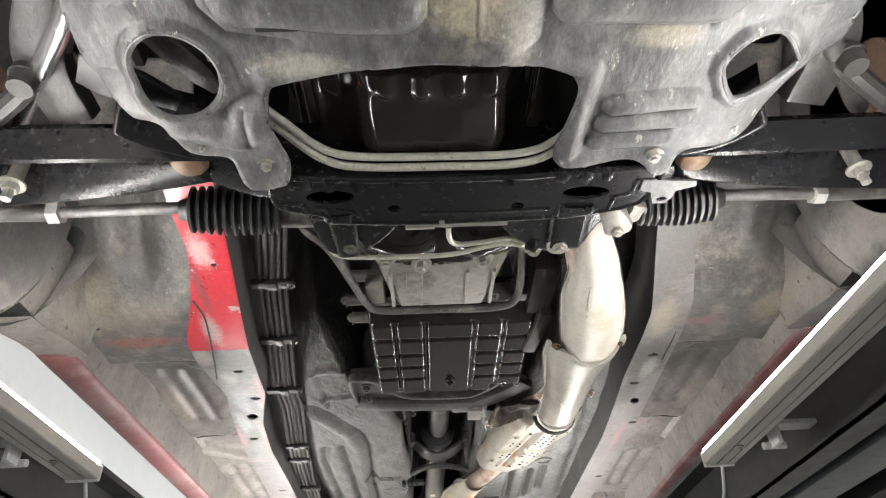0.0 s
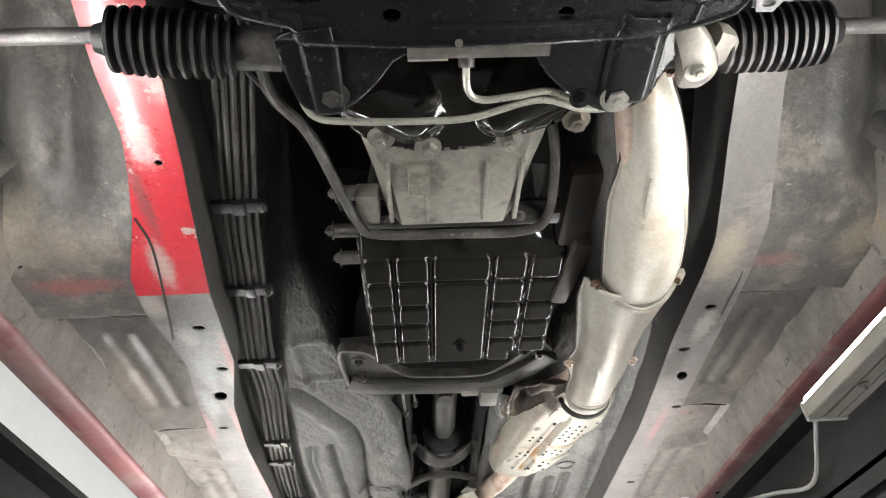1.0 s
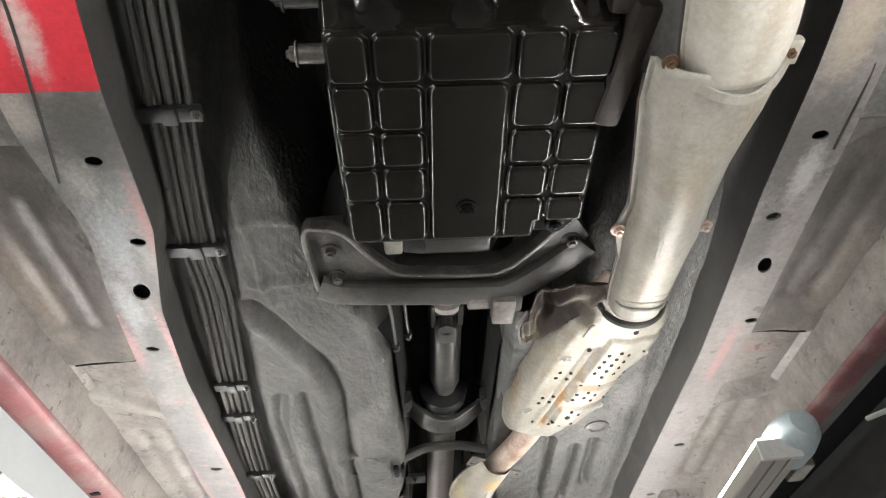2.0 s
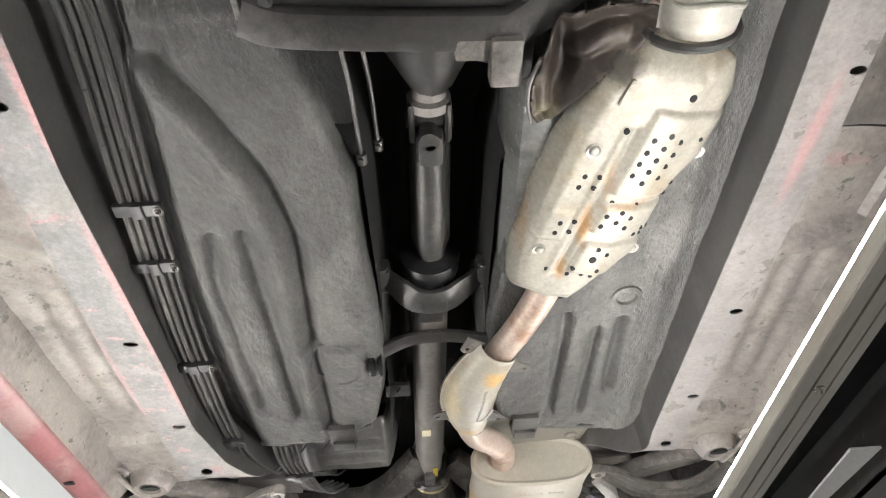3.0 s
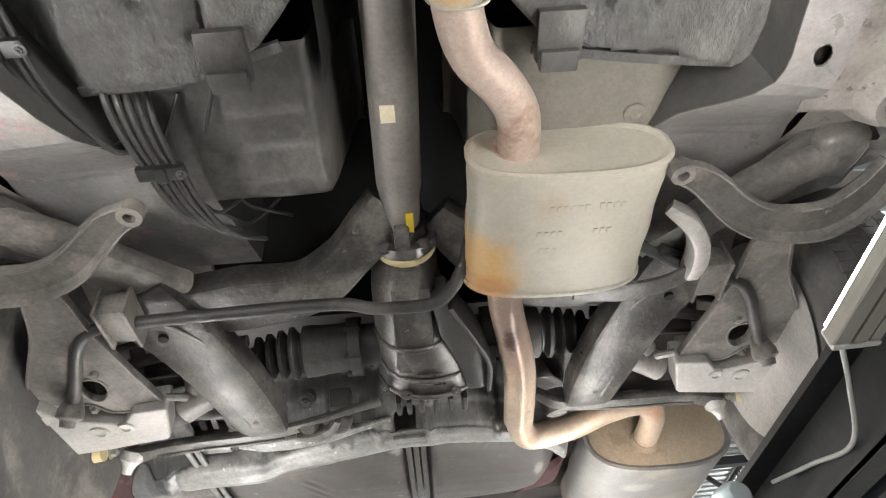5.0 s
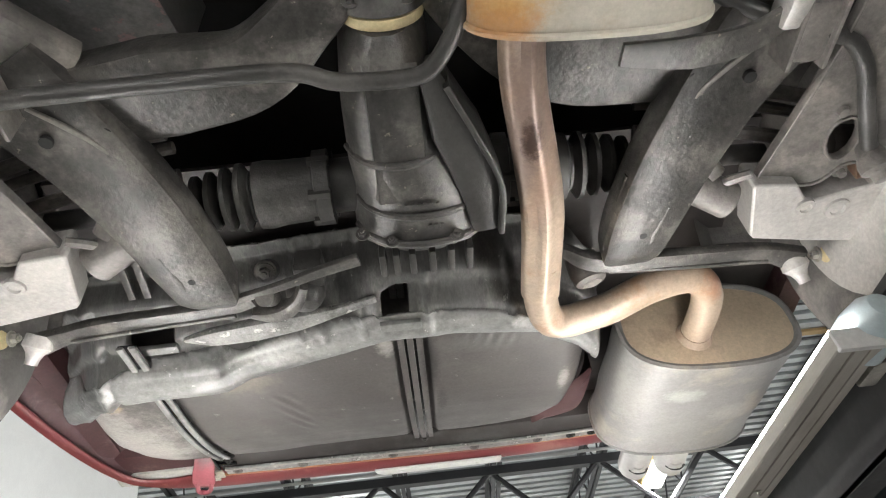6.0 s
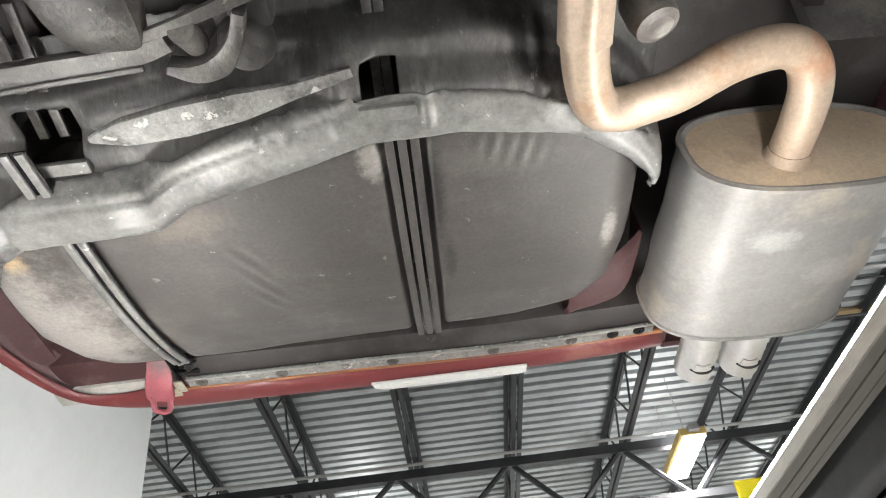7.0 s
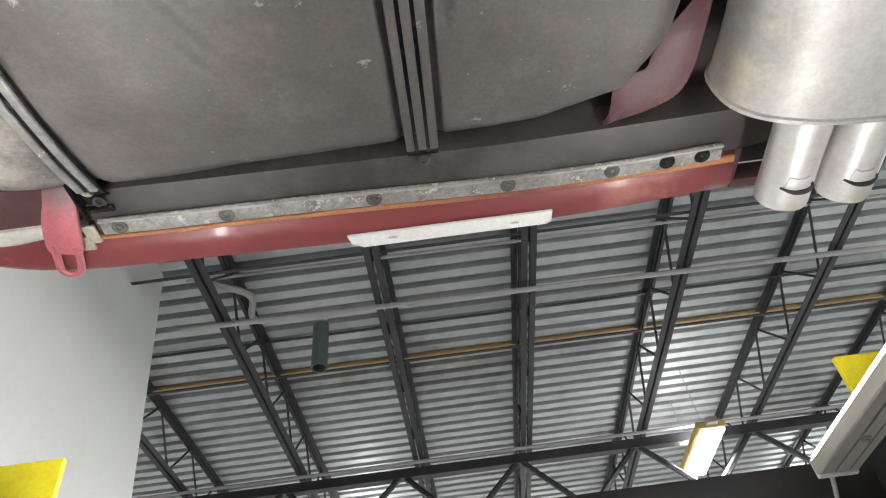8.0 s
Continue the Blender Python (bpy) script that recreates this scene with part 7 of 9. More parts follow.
for k in range(4):
    bar(bm, [(0.313 + k * 0.008, 2.063, 2.2475), (0.313 + k * 0.008, 2.072, 2.2475)], 0.003, 0.003, 2)
part("embossed_mark", bm, M_CATSKIN, cat, flat=True)
# tunnel shield beside the catalyst and brown bracket in front of it
bm = bmesh.new()
loft(bm, [[V((x, y, z)) for x, z in ((0.112, 2.42), (0.115, 2.34), (0.128, 2.305), (0.15, 2.30), (0.2, 2.305))] for y in (2.03, 2.2, 2.42)], closed=False)
ts = part("tunnel_shield", bm, M_GALV, car, "pale tunnel heat shield")
s4 = ts.modifiers.new("thickness", "SOLIDIFY")
s4.thickness = 0.002


def flap_z(X, Y):
    d = edge_dist(X, Y, FLAP)
    z = 2.262 + 0.03 * np.clip(d / 0.03, 0, 1) ** 0.7
    z = z - 0.018 * near(X, Y, [(0.19, 1.975), (0.225, 1.955)], 0.022) - 0.016 * near(X, Y, [(0.137, 1.99), (0.143, 2.05)], 0.014)
    z = z + 0.014 * near(X, Y, [(0.155, 1.945), (0.17, 2.01)], 0.02)
    return z + 0.003 * rough_noise(X, Y, 30, 5)


FLAP = [(0.148, 1.918), (0.172, 1.926), (0.204, 1.911), (0.268, 1.915), (0.28, 1.945), (0.26, 1.955), (0.24, 1.988), (0.214, 2.006), (0.182, 2.043), (0.147, 2.077), (0.127, 2.068), (0.122, 2.016), (0.134, 1.98)]
sheet("heat_bracket", 0.115, 0.29, 1.9, 2.09, 0.004, flap_z, M_SCORCH, car, "dark scorched brown pressed bracket", rings=[round_ring(FLAP, 3)], thick=0.003)
bm = bmesh.new()
bar(bm, [(0.127, 2.068, 2.262), (0.1215, 2.04, 2.262), (0.1215, 2.01, 2.262), (0.133, 1.98, 2.264)], 0.004, 0.008, 4, 0.8)
part("bracket_edge", bm, M_GREYSHAFT, car)
bm = bmesh.new()
box(bm, (0.093, 1.99, 2.285), (0.04, 0.065, 0.03), bev=0.006)
box(bm, (0.055, 1.975, 2.29), (0.05, 0.03, 0.02), bev=0.006)
part("mount_bracket", bm, M_ARM, car, "dusty grey bracket beside the shaft")
bm = bmesh.new()
box(bm, (0.2, 1.50, 2.27), (0.03, 0.16, 0.06), m=pose(0, 0, 0, 0, 0, 8), bev=0.008)
box(bm, (0.195, 1.36, 2.28), (0.05, 0.16, 0.05), bev=0.01)
part("starter_bracket", bm, M_HEAT, car, "dark heat-stained bracket beside the gearbox")

# pipe, small shield, pipe
bm = bmesh.new()
tube(bm, [(0.2, 2.38, 2.29), (0.185, 2.45, 2.287), (0.153, 2.54, 2.285), (0.118, 2.62, 2.285), (0.09, 2.70, 2.285)], 0.0275, 16)
part("exhaust_pipe", bm, M_PIPE, car, "pinkish heat-tinted exhaust pipe")
rs = clamshell("joint_shield", [(0.118, 2.588), (0.094, 2.645), (0.072, 2.71), (0.063, 2.77), (0.066, 2.83), (0.072, 2.862)], [0.038, 0.046, 0.051, 0.05, 0.041, 0.033], [0.034, 0.038, 0.042, 0.042, 0.037, 0.032], [0.003, 0.007, 0.009, 0.009, 0.009, 0.004], 2.279, M_JOINT, "cream clamshell heat shield with heat stains", 0.8)
for x, y, g in ((0.058, 2.587, 125), (0.172, 2.662, 20), (0.131, 2.85, 25), (0.0, 2.828, 170)):
    ear(rs, x, y, 2.279, g, M_ARM)
bm = bmesh.new()
tube(bm, [(0.072 + 0.034 * math.cos(radians(a)), 2.862, 2.283 - 0.034 * math.sin(radians(a))) for a in range(0, 181, 15)], 0.003, 8, 2)
part("shield_lip", bm, M_JOINT, rs)
bm = bmesh.new()
bar(bm, [(0.094, 2.68, 2.2405), (0.088, 2.74, 2.2375), (0.08, 2.79, 2.24)], 0.006, 0.003, 4, 0.9)
bar(bm, [(0.112, 2.76, 2.249), (0.095, 2.785, 2.241), (0.08, 2.79, 2.24)], 0.005, 0.003, 4, 0.9)
part("shield_dent", bm, M_JOINT, rs)
bm = bmesh.new()
tube(bm, [(0.066, 2.82, 2.285), (0.07, 2.88, 2.286), (0.088, 2.94, 2.29), (0.13, 2.995, 2.297), (0.155, 3.05, 2.303), (0.158, 3.13, 2.306)], 0.0305, 18)
part("exhaust_pipe", bm, M_PIPE, car, "pinkish heat-tinted exhaust pipe")


def muffler(name, cx, cz, w, h, y0, y1, yaw, m_body, m_face, label):
    """An oval silencer: body, two rolled rims and dished end faces."""
    th = empty(name, label, "")
    th.parent = car
    c, s = math.cos(yaw), math.sin(yaw)
    yc = (y0 + y1) / 2

    def at(x, y, z):
        return V((cx + (x - cx) * c - (y - yc) * s, yc + (x - cx) * s + (y - yc) * c, z))

    def ring(y, g):
        return [at(x, y, z) for x, z in stadium(cx, cz, w + 2 * g, h + 2 * g, 10)]

    bm = bmesh.new()
    ys = np.linspace(y0, y1, 9)
    loft(bm, [ring(y, 0.0015 * math.sin(k * 1.7)) for k, y in enumerate(ys)], caps=False)
    part("casing", bm, m_body, th)
    for y, sg in ((y0, -1), (y1, 1)):
        bm = bmesh.new()
        loft(bm, [ring(y, 0.0), ring(y + sg * 0.002, 0.005), ring(y + sg * 0.008, 0.005), ring(y + sg * 0.01, -0.002), ring(y + sg * 0.006, -0.01)], caps=False)
        part("rim", bm, m_body, th)
        bm = bmesh.new()
        loft(bm, [ring(y + sg * 0.006, -0.009), ring(y - sg * 0.004, -0.014), ring(y - sg * 0.004, -0.03), ring(y - sg * 0.003, -h / 2 + 0.012)])
        part("end_face", bm, m_face, th)
    return th, at


mid, _ = muffler("centre_muffler", 0.229, 2.30, 0.294, 0.122, 3.112, 3.35, 0.02, M_MUFFLER, M_MUFFLER, "cream oval muffler with orange rust stains")
bm = bmesh.new()
turned(bm, (0.155, 3.10, 2.31), (0, 1, 0), [(0, 0.033), (0.012, 0.035), (0.02, 0.033)])
part("inlet_collar", bm, M_PIPE, mid)
# embossed plain bars on the casing
bm = bmesh.new()
random.seed(4)
for y, x0, n in ((3.165, 0.2, 11), (3.215, 0.185, 4), (3.215, 0.27, 3), (3.25, 0.19, 3)):
    for k in range(n):
        if n > 8 and k == 6:
            continue
        box(bm, (x0 + k * 0.0105, y + 0.012 * 0.02, 2.2385), (0.006, 0.008 + 0.003 * random.random(), 0.0016))
part("embossed_mark", bm, M_MUFFLER, mid, flat=True)
bm = bmesh.new()
bar(bm, [(0.27, 3.405, 2.275), (0.36, 3.41, 2.275), (0.43, 3.40, 2.278), (0.475, 3.375, 2.283)], [0.03, 0.045, 0.04, 0.03], 0.007, 5)
part("hanger_bracket", bm, M_GREYSTEEL, mid)
bm = bmesh.new()
bar(bm, [(0.415, 3.245, 2.31), (0.445, 3.262, 2.29), (0.466, 3.30, 2.282), (0.474, 3.34, 2.282), (0.476, 3.385, 2.29)], [0.02, 0.03, 0.03, 0.03, 0.026], [0.03, 0.045, 0.045, 0.045, 0.04], 5, 0.5)
part("rubber_hanger", bm, M_LIGHTSTEEL, car, "pale exhaust hanger")

bm = bmesh.new()
pipe_line = smooth_path([(0.152, 3.33, 2.30), (0.15, 3.39, 2.30), (0.157, 3.46, 2.30), (0.18, 3.58, 2.30), (0.196, 3.68, 2.302), (0.202, 3.78, 2.304), (0.206, 3.88, 2.306)], 6)
rings = []
for q in pipe_line:
    s = (q.y - 3.33) / 0.55
    r = 0.029 + 0.005 * min(1.0, s * 2)
    ring = []
    for k in range(28):
        a = math.tau * k / 28
        off_a = math.remainder(a - radians(262 - 34 * s), math.tau)
        off_b = math.remainder(a - radians(318 - 20 * s), math.tau)
        dent = 0.3 * math.exp(-(off_a / 0.3) ** 2) * (0.55 + 0.45 * math.cos(s * 9)) + 0.16 * math.exp(-(off_b / 0.3) ** 2)
        ring.append(V((q.x + r * (1 - dent) * math.cos(a), q.y, q.z + r * (1 - dent) * math.sin(a))))
    rings.append(ring)
loft(bm, rings)
part("tail_pipe", bm, M_TAILPIPE, car, "tan oxidised tail pipe")
bm = bmesh.new()
tube(bm, [(0.205, 3.80, 2.306), (0.206, 3.86, 2.31), (0.215, 3.93, 2.315), (0.235, 3.985, 2.32), (0.27, 4.0, 2.325), (0.31, 3.995, 2.33), (0.356, 3.985, 2.335), (0.43, 3.96, 2.352), (0.50, 3.955, 2.365), (0.545, 3.975, 2.37), (0.57, 4.02, 2.368), (0.576, 4.08, 2.366), (0.574, 4.165, 2.365)], 0.031, 18)
part("tail_pipe_bend", bm, M_TAILPIPE, car, "bent tan oxidised tail pipe")
rear, _ = muffler("rear_muffler", 0.607, 2.393, 0.395, 0.22, 4.165, 4.53, 0.035, M_REARMUF, M_REARFACE, "scuffed steel oval rear muffler with a tan end")
bm = bmesh.new()
turned(bm, (0.574, 4.14, 2.365), (0, 1, 0), [(0, 0.032), (0.012, 0.034), (0.022, 0.042), (0.028, 0.046)])
part("inlet_collar", bm, M_TAILPIPE, rear)
for x in (0.523, 0.622):
    bm = bmesh.new()
    turned(bm, (x, 4.515, 2.345), (0.0, 1, -0.05), [(0, 0.039), (0.13, 0.0395), (0.186, 0.0405), (0.192, 0.0395), (0.188, 0.036), (0.02, 0.036)], 28)
    tip = part("tail_tip", bm, M_TIP, rear, "dull steel exhaust tip with a punched tab")
    # notch laid on in near-black for the shade inside it
    bm = bmesh.new()
    bar(bm, [(x - 0.026, 4.662, 2.307), (x - 0.012, 4.666, 2.2985), (x + 0.002, 4.667, 2.2965), (x + 0.014, 4.665, 2.2985), (x + 0.024, 4.66, 2.306)], [0.003, 0.006, 0.008, 0.011, 0.013], 0.003, 3)
    part("tip_notch", bm, M_DARK, tip)
    bm = bmesh.new()
    bar(bm, [(x - 0.02, 4.65, 2.302), (x - 0.01, 4.651, 2.2975), (x + 0.004, 4.65, 2.2965), (x + 0.012, 4.648, 2.299)], 0.02, 0.003, 3, 0.3)
    part("bent_tab", bm, M_TIP, tip)

# ---- rear axle ----


def rear_side(sg):
    """Suspension of one rear wheel; sg is -1 or 1."""
    # front curved arm
    bm = bmesh.new()
    channel(bm, [(sg * 0.397, 3.146, 2.295), (sg * 0.441, 3.168, 2.292), (sg * 0.525, 3.24, 2.284), (sg * 0.595, 3.262, 2.28), (sg * 0.665, 3.257, 2.28), (sg * 0.712, 3.213, 2.285), (sg * 0.735, 3.165, 2.295)], [0.036, 0.048, 0.06, 0.072, 0.085, 0.075, 0.05], 0.022)
    a = part("lower_arm", bm, M_ARM, car, "dusty pressed lower arm with turned lips")
    bm = bmesh.new()
    turned(bm, (sg * 0.40, 3.148, 2.292), (0, 0, -1), [(0, 0.019), (0.022, 0.018), (0.023, 0.009), (0.01, 0.008), (0.01, 0.001)])
    part("arm_boss", bm, M_ARM, a)
    for x, y, z in ((0.652, 3.238, 2.276),):
        bm = bmesh.new()
        bolt(bm, (sg * x, y, z), r=0.011, h=0.014)
        part("arm_bolt", bm, M_ARM, a)
    # recess with a pressed block and a long lobe above the arm
    bm = bmesh.new()
    back = [(sg * x, y) for x, y in ((0.53, 3.24), (0.57, 3.18), (0.61, 3.13), (0.70, 3.11), (0.735, 3.15), (0.72, 3.25), (0.6, 3.31))]
    plate(bm, back if sg > 0 else back[::-1], [], lambda x, y: 2.326 + 0.1 * (y - 3.1), lambda x, y: 2.334 + 0.1 * (y - 3.1))
    bh = part("bush_housing", bm, M_SEATPAN, car, "dark recess above the lower arm")
    for nm, ring in (("pressed_block", ((0.614, 3.128), (0.686, 3.111), (0.71, 3.14), (0.695, 3.225), (0.646, 3.2), (0.632, 3.16))), ("pressed_lobe", ((0.582, 3.172), (0.605, 3.166), (0.62, 3.178), (0.634, 3.228), (0.6, 3.262), (0.575, 3.268), (0.55, 3.243)))):
        cx, cy = sum(q[0] for q in ring) / len(ring), sum(q[1] for q in ring) / len(ring)
        bm = bmesh.new()
        loft(bm, [[V((sg * (cx + (x - cx) * f), cy + (y - cy) * f, z + 0.12 * (y - 3.1))) for x, y in (round_ring(list(ring), 4) if nm == "pressed_lobe" else round_ring(list(ring), 2))] for f, z in ((1.1, 2.33), (1.02, 2.308), (0.94, 2.301), (0.78, 2.297), (0.4, 2.296), (0.05, 2.296))])
        part(nm, bm, M_ARM, bh)
    bm = bmesh.new()
    bar(bm, [(sg * 0.66, 3.17, 2.32), (sg * 0.57, 3.21, 2.32), (sg * 0.52, 3.27, 2.33), (sg * 0.47, 3.34, 2.345), (sg * 0.42, 3.40, 2.36)], [0.05, 0.06, 0.07, 0.075, 0.07], 0.04, 6, 0.6)
    part("subframe_horn", bm, M_ARM, car)
    bm = bmesh.new()
    bar(bm, [(sg * 0.44, 3.05, 2.40), (sg * 0.5, 3.3, 2.45), (sg * 0.56, 3.6, 2.5)], [0.2, 0.26, 0.26], 0.02, 6, 0.3)
    part("rear_rail", bm, M_FLOOR_DIRT, car, "dusty rear rail rising over the axle")
    # diagonal subframe leg
    bm = bmesh.new()
    bar(bm, [(sg * 0.50, 3.385, 2.345), (sg * 0.472, 3.44, 2.34), (sg * 0.432, 3.51, 2.33), (sg * 0.388, 3.60, 2.312), (sg * 0.356, 3.70, 2.297), (sg * 0.347, 3.77, 2.30), (sg * 0.348, 3.815, 2.32)], [0.15, 0.15, 0.136, 0.125, 0.112, 0.098, 0.07], [0.05, 0.05, 0.055, 0.06, 0.06, 0.05], 6, 0.4)
    leg = part("subframe_leg", bm, M_LEG, car, "dusty welded subframe leg")
    # holes of the leg as near-black discs, shade put into the colour
    for x, y, z, r in ((0.466, 3.474, 2.3055, 0.009), (0.352, 3.722, 2.2675, 0.006), (0.388, 3.469, 2.309, 0.007)):
        bm = bmesh.new()
        cyl(bm, (sg * x, y, z - 0.0015), (sg * x, y, z + 0.006), r, seg=12)
        part("leg_hole", bm, M_DARK, leg)
    bm = bmesh.new()
    bar(bm, [(sg * 0.47, 3.425, 2.3115), (sg * 0.435, 3.455, 2.309), (sg * 0.405, 3.485, 2.306), (sg * 0.375, 3.53, 2.302), (sg * 0.36, 3.555, 2.306)], [0.006, 0.009, 0.008, 0.009, 0.006], 0.006, 4, 0.9)
    part("weld_seam", bm, M_ARM, leg)
    bm = bmesh.new()
    bar(bm, [(sg * 0.385, 3.67, 2.2735), (sg * 0.372, 3.72, 2.2685), (sg * 0.368, 3.75, 2.27)], [0.008, 0.014, 0.008], 0.006, 4, 0.9)
    part("leg_crease", bm, M_LEG, leg)
    bm = bmesh.new()
    bar(bm, [(sg * 0.325, 3.62, 2.296), (sg * 0.31, 3.70, 2.284), (sg * 0.305, 3.76, 2.285)], 0.02, 0.012, 5, 0.6)
    part("leg_bead", bm, M_LEG, leg)
    # hub carrier and its links
    bm = bmesh.new()
    out = [(sg * x, y) for x, y in ((0.503, 3.64), (0.508, 3.635), (0.572, 3.642), (0.582, 3.655), (0.596, 3.675), (0.612, 3.679), (0.65, 3.668), (0.69, 3.658), (0.735, 3.6), (0.79, 3.6), (0.815, 3.75), (0.784, 3.797), (0.65, 3.777), (0.54, 3.756), (0.532, 3.748))]
    plate(bm, out if sg > 0 else out[::-1], [], lambda x, y: 2.262 + 0.09 * (y - 3.62) * 0.4, 2.32)
    box(bm, (sg * 0.74, 3.68, 2.34), (0.09, 0.13, 0.12), bev=0.02)
    hub = part("hub_carrier", bm, M_LIGHTSTEEL, car, "pale cast alloy hub carrier")
    hb = hub.modifiers.new("edges", "BEVEL")
    hb.width, hb.segments, hb.limit_method, hb.angle_limit = 0.006, 2, "ANGLE", 0.7
    for x, y, r in ((0.60, 3.69, 0.016), (0.655, 3.70, 0.02), (0.745, 3.64, 0.018)):
        bm = bmesh.new()
        turned(bm, (sg * x, y, 2.268), (0, 0, -1), [(0, r), (0.008, r * 0.95), (0.009, r * 0.6), (0.005, r * 0.5), (0.005, 0.001)])
        part("carrier_bush", bm, M_LIGHTSTEEL, hub)
    # broad trailing arm: a pressed plate with turned lips and a window
    ring = round_ring([(sg * x, y) for x, y in ((0.57, 3.29), (0.628, 3.286), (0.655, 3.4), (0.696, 3.475), (0.75, 3.58), (0.745, 3.64), (0.69, 3.635), (0.65, 3.62), (0.615, 3.655), (0.575, 3.66), (0.515, 3.65), (0.52, 3.62), (0.548, 3.5), (0.566, 3.4))], 4)
    hole = [(sg * x, y) for x, y in ell(0.622, 3.575, 0.026, 0.04, 14, -0.3)]

    def arm_z(x, y):
        return 2.284 + 0.05 * max(0.0, 3.36 - y) - 0.006 * math.exp(-((abs(x) - 0.61) / 0.025) ** 2)

    bm = bmesh.new()
    plate(bm, ring if sg > 0 else ring[::-1], [hole], arm_z, lambda x, y: arm_z(x, y) + 0.004)
    ta = part("trailing_arm", bm, M_ARM, car, "dusty pressed trailing arm with turned lips")
    for line in (ring + ring[:1], hole + hole[:1]):
        bm = bmesh.new()
        bar(bm, [(x, y, arm_z(x, y) + 0.004) for x, y in line], 0.005, 0.016, 1, 0.8)
        part("arm_lip", bm, M_ARM, ta)
    bm = bmesh.new()
    prof = [(0, 0.03)]
    for k in range(4):
        prof += [(0.006 + k * 0.018, 0.034), (0.014 + k * 0.018, 0.034), (0.016 + k * 0.018, 0.029)]
    turned(bm, (sg * 0.625, 3.63, 2.335), (sg, 0.1, 0), prof + [(0.08, 0.02)], 20)
    part("ribbed_boot", bm, M_HEAT, car, "dusty brown ribbed boot inside the arm")
    for x, y, r in ((0.601, 3.525, 0.015), (0.645, 3.64, 0.012)):
        bm = bmesh.new()
        turned(bm, (sg * x, y, 2.288), (0, 0, -1), [(0, r), (0.007, r * 0.95), (0.008, r * 0.6), (0.016, r * 0.5), (0.017, 0.001)], 14)
        part("arm_stud", bm, M_ARM, ta)
    bm = bmesh.new()
    turned(bm, (sg * 0.664, 3.592, 2.285), (0.1 * sg, 0.25, -0.6), [(0, 0.014), (0.02, 0.02), (0.032, 0.024), (0.045, 0.024), (0.05, 0.015), (0.062, 0.013), (0.064, 0.001)])
    part("link_joint", bm, M_ARM, car)
    # bush between hub and leg
    bm = bmesh.new()
    cyl(bm, (sg * 0.43, 3.66, 2.31), (sg * 0.49, 3.69, 2.295), 0.03)
    cyl(bm, (sg * 0.435, 3.62, 2.33), (sg * 0.46, 3.65, 2.31), 0.022)
    part("link_bush", bm, M_ARM, car)
    bm = bmesh.new()
    tube(bm, [(sg * 0.45, 3.675, 2.30), (sg * 0.48, 3.65, 2.295), (sg * 0.51, 3.635, 2.29)], 0.008, 8)
    part("bush_wire", bm, M_ARM, car)
    for y, z, r in ((3.62, 2.40, 0.012), (3.58, 2.42, 0.01), (3.545, 2.41, 0.012), (3.73, 2.36, 0.009)):
        bm = bmesh.new()
        tube(bm, [(sg * 0.36, y, z), (sg * 0.52, y + 0.01, z - 0.01), (sg * 0.66, y + 0.04, z - 0.02)], r, 10)
        part("upper_link", bm, M_ARM, car)
    # rear lateral link
    bm = bmesh.new()
    if sg < 0:
        bar(bm, [(-0.66, 3.868, 2.296), (-0.60, 3.85, 2.298), (-0.54, 3.841, 2.30), (-0.42, 3.834, 2.30), (-0.33, 3.828, 2.302), (-0.285, 3.818, 2.304)], [0.045, 0.03, 0.031, 0.03, 0.026, 0.022], 0.02, 6, 0.5)
        bar(bm, [(-0.36, 3.815, 2.298), (-0.29, 3.802, 2.298), (-0.226, 3.785, 2.30), (-0.16, 3.766, 2.305), (-0.10, 3.754, 2.31)], [0.012, 0.014, 0.016, 0.02, 0.022], 0.012, 6, 0.5)
        bar(bm, [(-0.295, 3.848, 2.305), (-0.265, 3.858, 2.305), (-0.235, 3.852, 2.306), (-0.21, 3.825, 2.306), (-0.195, 3.79, 2.304)], [0.012, 0.026, 0.03, 0.02, 0.014], 0.03, 6, 0.5)
        cyl(bm, (-0.262, 3.80, 2.29), (-0.258, 3.83, 2.315), 0.016)
    else:
        bar(bm, [(0.24, 3.79, 2.32), (0.30, 3.81, 2.30), (0.45, 3.82, 2.30), (0.58, 3.825, 2.30), (0.66, 3.85, 2.295)], [0.02, 0.034, 0.034, 0.03, 0.05], 0.022, 6, 0.5)
    lk = part("lateral_link", bm, M_GREYSTEEL, car, "dusty lateral link")
    bm = bmesh.new()
    tube(bm, [(sg * 0.6, 3.86 if sg < 0 else 3.84, 2.288), (sg * 0.45, 3.848 if sg < 0 else 3.834, 2.289), (sg * 0.32, 3.842 if sg < 0 else 3.828, 2.292)], 0.004, 8)
    part("link_lip", bm, M_GREYSTEEL, lk)
    bm = bmesh.new()
    turned(bm, (sg * 0.65, 3.85, 2.30), (0.2 * sg, 0.3, -0.5), [(0, 0.022), (0.02, 0.024), (0.03, 0.015), (0.04, 0.011), (0.05, 0.01)])
    part("ball_joint", bm, M_LIGHTSTEEL, lk)
    bm = bmesh.new()
    turned(bm, (sg * 0.715, 3.85, 2.30), (sg, 0.1, 0), [(0, 0.016), (0.03, 0.018), (0.032, 0.012), (0.05, 0.012)])
    part("cream_bush", bm, M_BRASS, car, "cream rubber bush")
    bm = bmesh.new()
    bolt(bm, (sg * 0.70, 3.85, 2.30), d=(-sg, 0, 0), r=0.009, h=0.012)
    part("bush_nut", bm, M_ZINC, car)
    # drive shaft with bellows
    bm = bmesh.new()
